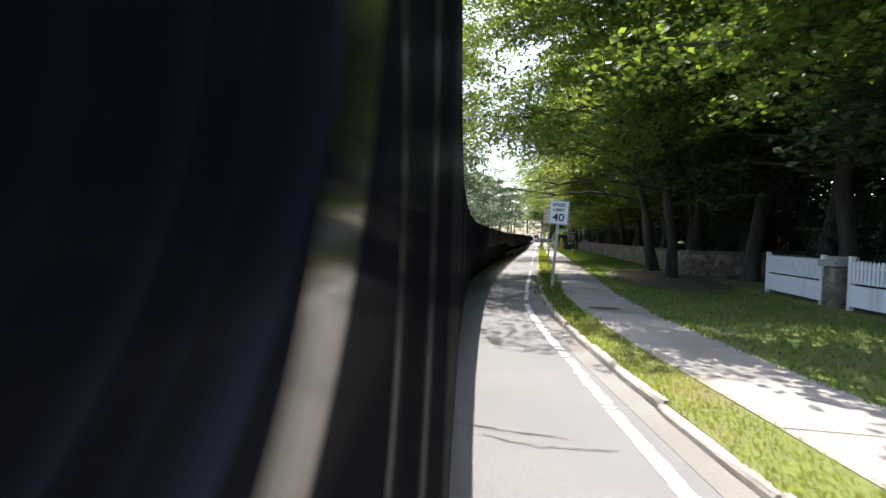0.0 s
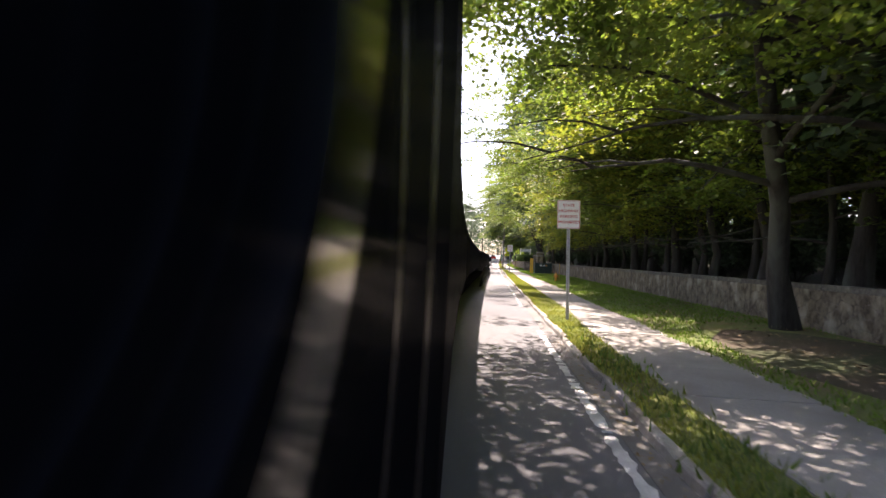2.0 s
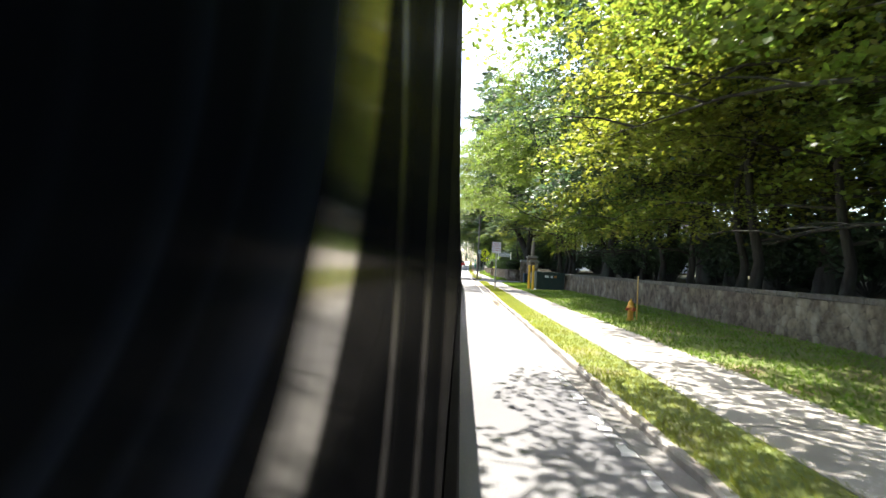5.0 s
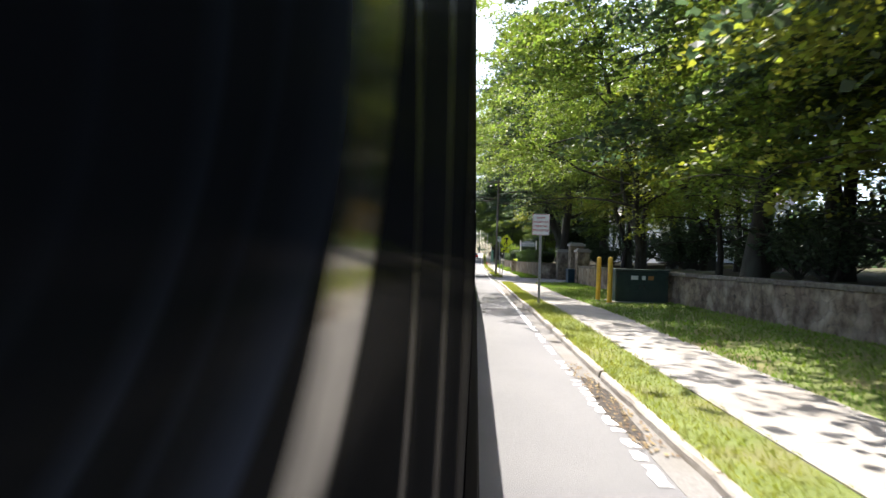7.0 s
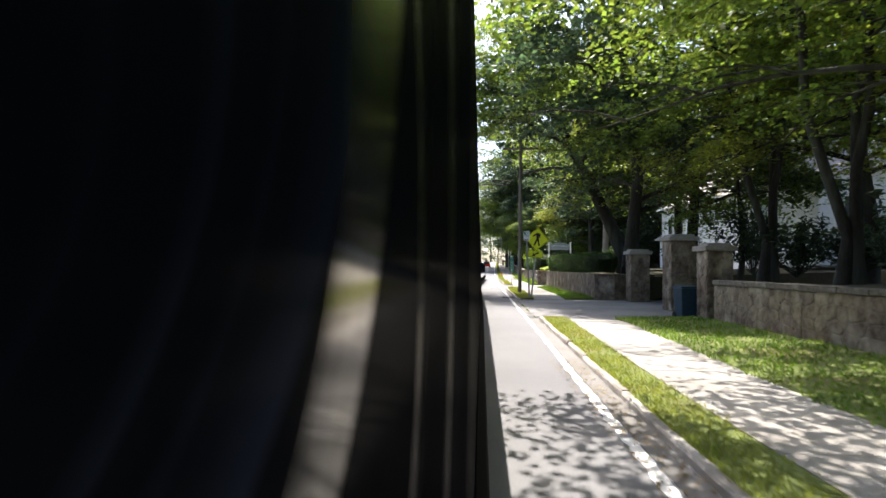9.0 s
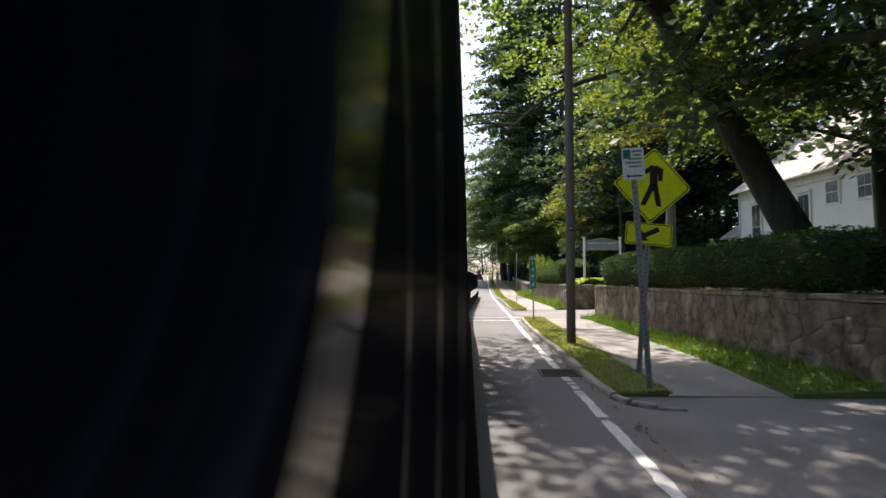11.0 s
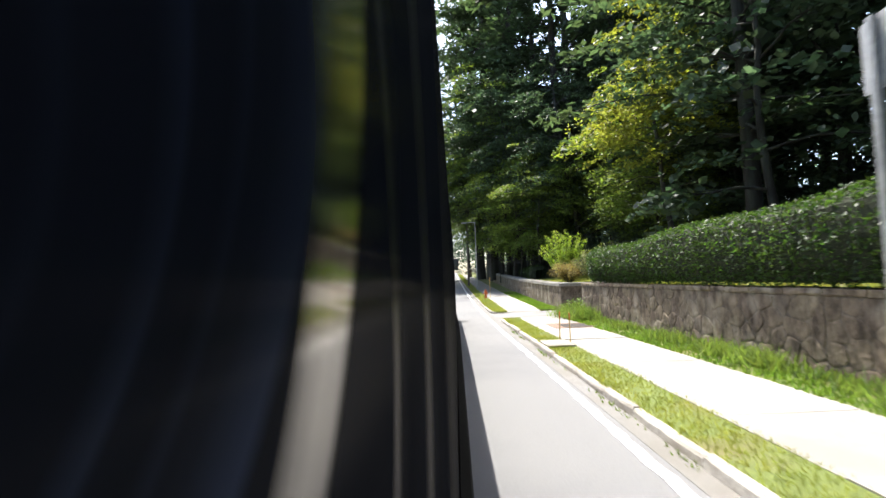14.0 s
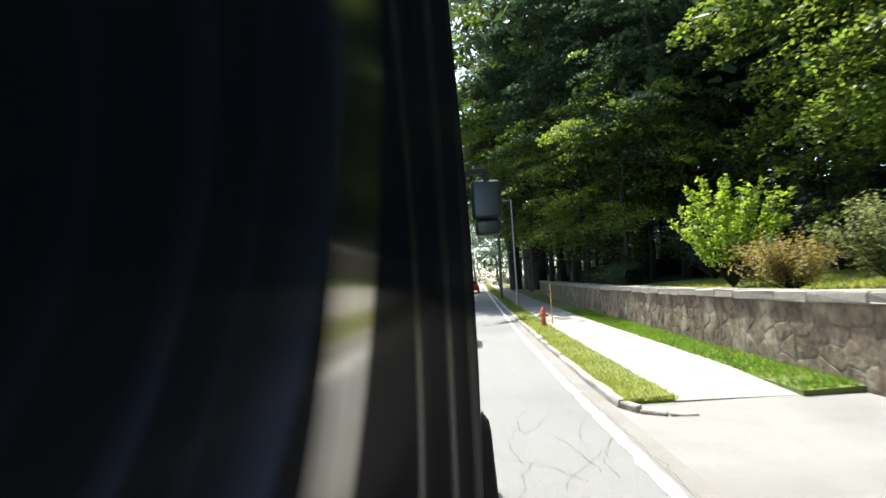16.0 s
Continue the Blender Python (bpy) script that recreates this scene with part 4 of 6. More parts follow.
# ---- hydrants, bollards, cabinet, bins, stakes ----
def hydrant(m, paint, label, rod):
    h = thing("fire_hydrant", m, label, "hydrant", "hydrants along the road")
    bm = bmesh.new()
    lathe(bm, [(0.12, -0.05), (0.12, 0.03), (0.1, 0.04), (0.1, 0.07), (0.085, 0.09), (0.085, 0.4), (0.115, 0.42), (0.115, 0.46), (0.095, 0.48), (0.09, 0.52), (0.07, 0.58), (0.035, 0.62), (0.03, 0.63)], 20)
    body = part("barrel", bm, paint, h, smooth=False)
    bm = bmesh.new()
    cyl(bm, 0, 0, 0.62, 0.68, 0.024, seg=5)
    part("operating_nut", bm, paint, body)
    for ang, r, ln in ((180, 0.048, 0.16), (0, 0.048, 0.16), (-90, 0.062, 0.17)):
        bm = bmesh.new()
        lathe(bm, [(r * 0.8, 0.05), (r * 0.8, ln - 0.05), (r, ln - 0.05), (r, ln), (r * 0.4, ln + 0.005), (r * 0.4, ln + 0.03)], 12)
        bmesh.ops.rotate(bm, cent=(0, 0, 0), matrix=Matrix.Rotation(radians(90), 3, "Y"), verts=bm.verts)
        bmesh.ops.rotate(bm, cent=(0, 0, 0), matrix=Matrix.Rotation(radians(ang), 3, "Z"), verts=bm.verts)
        bmesh.ops.translate(bm, vec=(0, 0, 0.36), verts=bm.verts)
        part("nozzle_cap", bm, M_HYDR, h, "faded red nozzle cap")
    for k in range(8):
        a = 2 * math.pi * k / 8
        bm = bmesh.new()
        cyl(bm, 0.1 * math.cos(a), 0.1 * math.sin(a), 0.41, 0.475, 0.01, seg=6)
        part("flange_bolt", bm, M_STEEL, body)
    bm = bmesh.new()
    cyl(bm, 0.31, 0.08, -0.05, rod, 0.02, seg=8)
    part("marker_rod", bm, M_TWIG, h, "thin marker rod")
    return h


hydrant(pose(4.46, 52.95, ground_z(4.46, 53) - 0.01, 0, 0, 20), M_HYDY, "orange-yellow fire hydrant with a marker rod on the lawn", 1.4)
hydrant(pose(3.75, 153.4, 0.09, 0, 0, -10), M_HYDR, "faded red fire hydrant with a marker rod on the verge", 1.5)


def bollard(m):
    b = thing("bollard", m, "yellow steel bollard guarding the utility cabinet", "bollard", "bollards by the cabinet")
    bm = bmesh.new()
    lathe(bm, [(0.085, -0.1), (0.085, 1.62), (0.078, 1.66), (0.05, 1.69), (0.01, 1.7)], 20)
    part("pipe", bm, M_BOLL, b, smooth=False)
    bm = bmesh.new()
    cyl(bm, 0, 0, -0.02, 0.03, 0.13, 0.11, 16)
    part("footing", bm, M_WALK, b)
    return b


b0 = bollard(pose(4.38, 73.35, 0.15, 0.6, 0.3))
copy_thing(b0, pose(4.46, 72.05, 0.15, 0, 0, 40))

ut = thing("utility_cabinet", pose(5.75, 72.9, 0.16), "dark green steel utility cabinet on a concrete pad", "utility cabinet")
bm = bmesh.new()
box(bm, 0, 0, 0.62, 1.95, 0.9, 1.16, 0.03)
body = part("body", bm, M_TRANS, ut)
bm = bmesh.new()
box(bm, 0, 0, 1.23, 2.02, 0.98, 0.06, 0.02)
part("lid", bm, M_TRANS, ut)
bm = bmesh.new()
box(bm, 0, 0, 0.0, 2.2, 1.15, 0.1, 0.02)
part("pad", bm, M_WALK, ut, "concrete pad")
for s in (-1, 1):
    bm = bmesh.new()
    box(bm, s * 0.47, -0.455, 0.62, 0.9, 0.02, 1.02, 0.008)
    d = part("door", bm, M_TRANS, ut)
    bm = bmesh.new()
    box(bm, s * 0.08, -0.475, 0.62, 0.03, 0.03, 0.16, 0.006)
    part("handle", bm, M_IRON, d)
    for zz in (0.25, 1.0):
        bm = bmesh.new()
        box(bm, s * 0.9, -0.468, zz, 0.05, 0.02, 0.12, 0.004)
        part("hinge", bm, M_IRON, d)
for x, w, m in ((-0.28, 0.26, M_SIGNW), (0.06, 0.13, M_SIGNW), (0.32, 0.2, plain("faded_orange_label", (0.4, 0.18, 0.05), 0.6))):
    bm = bmesh.new()
    box(bm, x, -0.468, 0.95, w, 0.004, 0.15)
    part("label_plate", bm, m, body, "plain warning label")


def wheelie_bin(m, label):
    b = thing("wheelie_bin", m, label, "bin", "bins by the gate")
    bm = bmesh.new()
    vs = box(bm, 0, 0, 0.52, 0.56, 0.62, 0.94, 0.03)
    for v in vs:
        k = 0.84 + 0.16 * v.co.z / 1.0
        v.co.x, v.co.y = v.co.x * k, v.co.y * k
    part("body", bm, M_BIN, b)
    bm = bmesh.new()
    box(bm, 0, 0, 1.02, 0.6, 0.7, 0.06, 0.025)
    part("lid", bm, M_BIN, b)
    for s in (-1, 1):
        bm = bmesh.new()
        cyl(bm, 0, 0, -0.03, 0.03, 0.1, seg=16)
        bmesh.ops.rotate(bm, cent=(0, 0, 0), matrix=Matrix.Rotation(radians(90), 3, "Y"), verts=bm.verts)
        bmesh.ops.translate(bm, vec=(s * 0.25, 0.26, 0.1), verts=bm.verts)
        part("wheel", bm, M_RUBBER, b)
    bm = bmesh.new()
    cyl(bm, 0, 0, -0.22, 0.22, 0.015, seg=8)
    bmesh.ops.rotate(bm, cent=(0, 0, 0), matrix=Matrix.Rotation(radians(90), 3, "Y"), verts=bm.verts)
    bmesh.ops.translate(bm, vec=(0, 0.37, 0.98), verts=bm.verts)
    part("handle", bm, M_BIN, b)
    return b


w0 = wheelie_bin(pose(6.35, 87.9, 0.06, 0, 0, 4), "dark blue wheeled bin beside the gate pier")
copy_thing(w0, pose(6.75, 88.9, 0.06, 0, 0, -6))


def stake(m, h):
    s = thing("marker_stake", m, "thin orange-topped wooden survey stake in the verge", "stake", "stakes in the verge")
    bm = bmesh.new()
    box(bm, 0, 0, h / 2 - 0.1, 0.025, 0.012, h + 0.2, 0.002)
    q = part("shaft", bm, M_TWIG, s)
    bm = bmesh.new()
    box(bm, 0, 0, h - 0.07, 0.029, 0.016, 0.15, 0.002)
    part("painted_top", bm, M_ORANGE, q)
    return s


s0 = stake(pose(3.02, 129.6, 0.09, 0, 2, 10), 0.72)
copy_thing(s0, pose(3.13, 129.05, 0.09, 1, -1.5, 40))

# tilted small plate on a wire by the driveway
tp = thing("yard_sign", pose(6.9, 139.35, 1.1, 0, 6, -20), "small tilted grey yard sign on thin legs", "sign")
for s in (-1, 1):
    bm = bmesh.new()
    cyl(bm, s * 0.02, 0, -0.05, 0.72, 0.006, seg=6)
    part("leg", bm, M_STEEL, tp)
bm = bmesh.new()
box(bm, 0, -0.01, 0.8, 0.34, 0.012, 0.2, 0.004)
q = part("plate", bm, M_ALU, tp)
for zz in (0.84, 0.78):
    bm = bmesh.new()
    box(bm, 0, -0.0175, zz, 0.26, 0.003, 0.025)
    part("text_bar", bm, M_SIGNB, q)


# ---- utility poles ----
def utility_pole(m, h, label, arm=True):
    u = thing("utility_pole", m, label, "utility pole", "utility poles")
    bm = bmesh.new()
    lathe(bm, [(0.112, -0.3), (0.11, 0.4), (0.104, h * 0.5), (0.09, h)], 18)
    q = part("shaft", bm, M_POLE, u, smooth=False)
    bm = bmesh.new()
    box(bm, 0.0, -0.108, 2.75, 0.09, 0.006, 0.13)
    part("tag", bm, plain("dark_blue_plate", (0.02, 0.03, 0.07), 0.5), q, "small dark tag")
    for dx in (-0.02, 0.02):
        bm = bmesh.new()
        box(bm, dx, -0.112, 2.76, 0.014, 0.003, 0.06)
        part("tag_bar", bm, M_SIGNW, q)
    if arm:
        bm = bmesh.new()
        box(bm, 0, 0.0, h - 0.7, 2.2, 0.1, 0.12, 0.01)
        part("crossarm", bm, M_POLE, u)
        for x in (-1.0, -0.4, 0.4, 1.0):
            bm = bmesh.new()
            lathe(bm, [(0.02, 0), (0.05, 0.03), (0.05, 0.07), (0.03, 0.1), (0.045, 0.13), (0.02, 0.17)], 10, (x, 0, h - 0.64))
            part("insulator", bm, M_STEEL, u)
    return u


u0 = utility_pole(pose(2.26, 102.5, 0.1, 3.4, -0.4), 9.5, "weathered brown wooden utility pole on the verge")
copy_thing(u0, pose(4.2, 176, 0.1, 0, 0.5, 20))
copy_thing(u0, pose(-9.2, 150, 0.1, 0, 0.5, 20))

# street lamp in the distance
lp = thing("street_lamp", pose(4.3, 166, 0.1), "slim grey street lamp post on the verge", "street lamp")
bm = bmesh.new()
lathe(bm, [(0.09, -0.1), (0.09, 0.5), (0.06, 0.6), (0.045, 6.5)], 12)
part("post", bm, M_STEEL, lp)
bm = bmesh.new()
box(bm, -0.5, 0, 6.5, 1.1, 0.06, 0.06, 0.02)
part("arm", bm, M_STEEL, lp)
bm = bmesh.new()
box(bm, -1.1, 0, 6.47, 0.5, 0.2, 0.1, 0.03)
part("lamp_head", bm, M_STEEL, lp)


# ---- storm drains and the patch in the pavement ----
def drain(m):
    d = thing("storm_drain", m, "rusty cast iron drain grate in the gutter", "drain", "drains in the gutter")
    # thin black plate under the bars paints the pit's shade; no depth is cut
    bm = bmesh.new()
    box(bm, 0, 0, 0.0, 0.62, 0.62, 0.01)
    part("pit", bm, M_SIGNB, d)
    bm = bmesh.new()
    for s in (-1, 1):
        box(bm, s * 0.31, 0, 0.008, 0.05, 0.67, 0.016, 0.004)
        box(bm, 0, s * 0.31, 0.008, 0.57, 0.05, 0.016, 0.004)
    part("grate_frame", bm, M_IRON, d)
    for k in range(9):
        bm = bmesh.new()
        box(bm, 0, -0.24 + k * 0.06, 0.009, 0.57, 0.022, 0.014, 0.003)
        part("grate_bar", bm, M_IRON, d)
    return d


d0 = drain(pose(1.32, 98.95, 0.004))
cb = thing("catch_basin", pose(K(129.1), 129.1, 0.0, 0, 0, -1.5), "granite-lidded catch basin inlet with a dark mouth in the kerb", "drain")
bm = bmesh.new()
box(bm, 0.42, 0, 0.118, 0.62, 1.05, 0.05, 0.012)
part("lid", bm, M_KERB, cb, "rough granite lid")
# solid black block, coloured as the shade inside the inlet
bm = bmesh.new()
box(bm, 0.28, 0, 0.05, 0.5, 0.8, 0.085, 0.004)
part("mouth", bm, M_SIGNB, cb, "black block standing in for the shade in the mouth")
mud = thing("gutter_mud", pose(K(59.2) - 0.2, 59.2, 0.0, 0, 0, -2), "dark wet mud and leaves lying in the gutter", "mud")
bm = bmesh.new()
ring = [bm.verts.new((0.13 * math.cos(a) * (1 + 0.2 * math.sin(4 * a)), 1.35 * math.sin(a) * (1 + 0.1 * math.sin(7 * a)), 0.006)) for a in np.linspace(0, 2 * np.pi, 36, endpoint=False)]
top = bm.verts.new((0.02, 0, 0.018))
for i in range(36):
    bm.faces.new((ring[i], ring[(i + 1) % 36], top))
part("mud", bm, M_DIRT, mud)
"""dark oval patch and a cover in the pavement"""
pt = thing("pavement_patch", pose(1.88, 10.95, 0.124), "dark oval asphalt patch in the concrete pavement", "patch")
bm = bmesh.new()
ring = [bm.verts.new((0.36 * math.cos(a) * (1 + 0.06 * math.sin(3 * a)), 0.2 * math.sin(a), 0.002)) for a in np.linspace(0, 2 * np.pi, 28, endpoint=False)]
low = [bm.verts.new((v.co.x, v.co.y, -0.02)) for v in ring]
bm.faces.new(ring)
for i in range(28):
    bm.faces.new((ring[i], low[i], low[(i + 1) % 28], ring[(i + 1) % 28]))
part("patch", bm, M_DIRT, pt)
pv = thing("pavement_cover", pose(K(133.2) + 1.75, 133.2, 0.121), "old brown panel set in the pavement", "cover")
bm = bmesh.new()
box(bm, 0, 0, 0.0, 1.2, 1.5, 0.01, 0.003)
part("frame", bm, mat("rust_brown", (0.16, 0.1, 0.07), (0.25, 0.17, 0.12), 12, 0.9, 0.4), pv)
bm = bmesh.new()
box(bm, 0.12, -0.1, 0.004, 0.85, 1.1, 0.012, 0.003)
part("inset", bm, M_DIRT, pv)


def litter(name, n, x0, x1, y0, y1, z, seed, size=0.05):
    rng = np.random.default_rng(seed)
    P = np.stack([rng.uniform(x0, x1, n), rng.uniform(y0, y1, n), np.full(n, z)], 1)
    v, f = leaf_quads(rng, P, size, 0.15)
    return tagged(mesh_np(name, v, f, M_LITTER), "dry brown leaves lying in the gutter", "leaves", kind="stuff")


litter("gutter_leaves", 330, K(59) - 0.32, K(59) - 0.05, 57.6, 61.5, 0.022, 31)
litter("gutter_leaves", 700, K(76) - 0.5, K(76) - 0.03, 69, 80, 0.022, 32)
litter("gutter_leaves", 260, 0.2, 0.5, 13.5, 25, 0.02, 33)
litter("gutter_leaves", 400, 1.4, 1.75, 93, 109, 0.02, 34)
litter("bare_ground_leaves", 1800, 4.0, 8.5, 10, 34, 0.3, 35, 0.09)


# ---- trees ----
def grow(seed, height, spread, first, limbs, clusters, per, leaf, crown_low, crown_top, lean=(0, 0), trunk_r=0.26, flat=0.45, clump=0.75, forks=1, wander=0.16):
    """Trunk and limb tubes, and leaf places, of one broad-leaved tree."""
    rng = np.random.default_rng(seed)
    lines, tips = [], []
    for fk in range(forks):
        n = 9
        z = np.linspace(-0.4, height * 0.86, n)
        off = np.cumsum(rng.normal(0, wander, (n, 2)), 0)
        off -= off[1]
        ang = rng.uniform(0, 6.28)
        split = (np.array([math.cos(ang), math.sin(ang)]) * 0.22) if forks > 1 else np.zeros(2)
        px = off[:, 0] + lean[0] * (np.maximum(z, 0) / height) ** 1.4 + split[0] * np.maximum(z, 0) * 0.35
        py = off[:, 1] + lean[1] * (np.maximum(z, 0) / height) ** 1.4 + split[1] * np.maximum(z, 0) * 0.35
        trunk = np.stack([px, py, z], 1)
        rad = trunk_r * (1 - 0.85 * np.clip(z / height, 0, 1)) * (1 + 0.5 * np.exp(-np.maximum(z, 0) * 2.2))
        lines.append((trunk, rad))
        for k in range(limbs):
            t = first + (0.95 - first) * (k + rng.random()) / limbs
            zz = t * height * 0.86
            p0 = np.array([np.interp(zz, z, px), np.interp(zz, z, py), zz])
            az = k * 2.4 + rng.normal(0, 0.4)
            ln = spread * (0.55 + 0.5 * math.sin(math.pi * min(1, 0.25 + t * 0.75))) * rng.uniform(0.75, 1.15)
            m = 7
            s = np.linspace(0, 1, m)
            rise = rng.uniform(0.15, 0.5) * ln
            pts = p0 + np.stack([np.cos(az) * ln * s, np.sin(az) * ln * s, rise * s - 0.28 * ln * s ** 2.4], 1)
            pts[1:] += np.cumsum(rng.normal(0, 0.06 * ln / 3, (m - 1, 3)), 0)
            r0 = trunk_r * 0.42 * (1 - 0.6 * t)
            lines.append((pts, r0 * (1 - 0.85 * s)))
            for j in range(3):
                u = rng.uniform(0.35, 0.95)
                q0 = np.array([np.interp(u, s, pts[:, i]) for i in range(3)])
                az2 = az + rng.choice([-1, 1]) * rng.uniform(0.4, 1.1)
                l2 = ln * rng.uniform(0.25, 0.45)
                s2 = np.linspace(0, 1, 4)
                q = q0 + np.stack([np.cos(az2) * l2 * s2, np.sin(az2) * l2 * s2, l2 * (0.25 * s2 - 0.3 * s2 ** 2)], 1)
                lines.append((q, r0 * 0.4 * (1 - 0.8 * s2)))
                tips += [q[-1], q[2]]
            tips += [pts[-1], pts[-2], pts[-3]]
    tips = np.array(tips)
    tips = tips[tips[:, 2] > crown_low]
    base = tips[rng.integers(0, len(tips), clusters)] + rng.normal(0, 0.55, (clusters, 3)) * np.array([1, 1, 0.7])
    extra = clusters // 3
    th, ph = rng.uniform(0, 6.28, extra), rng.uniform(-0.9, 1, extra)
    rr = np.sqrt(1 - ph ** 2)
    mid, half = (crown_low + crown_top) / 2, (crown_top - crown_low) / 2
    shell = np.stack([spread * 0.85 * rr * np.cos(th) + lean[0] * 0.7, spread * 0.85 * rr * np.sin(th) + lean[1] * 0.7, mid + half * ph], 1)
    base = np.concatenate([base, shell * 1.0 + rng.normal(0, 0.5, shell.shape)])
    size = clump * rng.uniform(0.55, 1.35, len(base))
    # each cluster is a flat, drooping spray of leaves that tilts away from the trunk
    m = len(base) * per
    R, B = np.repeat(size, per), np.repeat(base, per, 0)
    a, q = rng.uniform(0, 6.28, m), np.sqrt(rng.uniform(0, 1, m))
    off = np.stack([np.cos(a) * q * R, np.sin(a) * q * R, rng.normal(0, 0.1, m) * R - 0.3 * q ** 2 * R], 1)
    out = base[:, :2] - np.array(lean) * 0.7
    out = np.repeat(out / (np.linalg.norm(out, axis=1)[:, None] + 1e-6), per, 0)
    off[:, 2] -= 0.35 * (off[:, :2] * out).sum(1)
    C = B + off
    C = C[C[:, 2] > crown_low - 1.2]
    return lines, leaf_quads(rng, C, leaf, flat, 0.9)


def tree(name, m, label, grown, bark, leafm, group, sides=8):
    t = thing(name, m, label, "tree", group)
    v, f = tubes(grown[0], sides)
    mesh_np("trunk", v, f, bark, t, smooth=True)
    mesh_np("crown", grown[1][0], grown[1][1], leafm, t)
    return t


def T(x, y, z=None, s=1.0, rz=0.0, sz=None):
    if z is None:
        z = 0.25 if y < 24 else 1.12 + 2.88 * max(0, x - wall_x(y) - 0.3) / (75 - wall_x(y) - 0.3)
    return pose(x, y, z, 0, 0, rz) @ Matrix.Diagonal((s, s, sz or s, 1))


GR = "roadside trees"
# broad maples near the road
A = tree("maple_tree", T(9.4, 15.5, 0.28, 0.95, -15), "shady maple at the wood's edge, dark trunk", grow(101, 17, 6.6, 0.26, 20, 330, 62, 0.17, 4.6, 18, (-3.0, -2.4), 0.27, clump=0.85), M_BARK, M_LEAF, GR)
tree("maple_tree", T(6.3, 26.5, 0.28, 1.0, 0), "large shady maple with limbs arching over the road", grow(114, 15, 6.0, 0.22, 24, 420, 92, 0.135, 4.8, 15.5, (-7.0, -8.6), 0.26, clump=0.95), M_BARK, M_LEAF, GR)
O = tree("maple_tree", T(6.1, 21.4, 0.28, 0.97, 6), "large shady maple reaching over the road, dark trunk", grow(113, 16, 7.4, 0.22, 24, 430, 92, 0.135, 4.6, 17.5, (-5.8, -4.0), 0.22, clump=0.95), M_BARK, M_LEAF, GR)
B = tree("maple_tree", T(10.2, 38.5, None, 1.0, 0), "tall maple with sunlit yellow-green leaves", grow(102, 18, 6.0, 0.22, 18, 320, 86, 0.135, 3.4, 19, (-1.0, 0.0), 0.3, clump=0.85), M_BARK, M_LEAFY, GR)
C = tree("oak_tree", T(10.0, 57.0, None, 1.0, 0), "dense dark green tree behind the stone wall", grow(103, 20, 5.8, 0.16, 20, 370, 40, 0.22, 2.4, 21, (-0.8, 0.0), 0.28, clump=0.95), M_BARK, M_LEAFD, GR)
D = tree("maple_tree", T(10.6, 86.5, 1.15, 1.08, 0), "slender multi-stemmed maple behind the stone wall", grow(104, 16, 5.4, 0.3, 9, 230, 74, 0.14, 4.4, 17, (-1.4, 0.0), 0.16, forks=3), M_BARK, M_LEAF, GR)
E = tree("maple_tree", T(12.2, 121.6, 1.2, 1.0, 0), "tall straight tree with pale trunk and yellowing leaves", grow(105, 20, 4.0, 0.55, 14, 240, 60, 0.17, 10.0, 21, (0.6, 0), 0.34, wander=0.04), M_BARKP, M_LEAFY, GR)
tree("maple_tree", T(9.3, 104.6, 1.2, 1.0, 0), "old maple with thick dark trunk and arching limbs above the hedge", grow(112, 18, 7.2, 0.4, 16, 480, 84, 0.155, 7.6, 18, (-8.4, 1.6), 0.5, clump=0.95), M_BARK, M_LEAF, GR)
# wood behind: fewer and larger leaves
G1 = tree("forest_tree", T(17, 30, None, 1.0, 0), "dark forest tree in the shade", grow(106, 21, 5.6, 0.2, 12, 260, 12, 0.44, 2.5, 22, (0, 0), 0.26, clump=1.2), M_BARK, M_LEAFD, "forest trees", 5)
G2 = tree("forest_tree", T(17, 44, None, 1.0, 0), "dark forest tree in the shade", grow(107, 24, 6.0, 0.28, 12, 280, 12, 0.46, 3.5, 25, (0, 0), 0.3, clump=1.25), M_BARK, M_LEAFD, "forest trees", 5)
Y1 = tree("yellow_tree", T(12.6, 143.6, 1.2, 1.0, 0), "sunlit yellow-green tree before the dark wood", grow(108, 15, 3.1, 0.35, 14, 200, 60, 0.16, 6.0, 16, (0, 0), 0.18), M_BARK, M_LEAFY, GR)

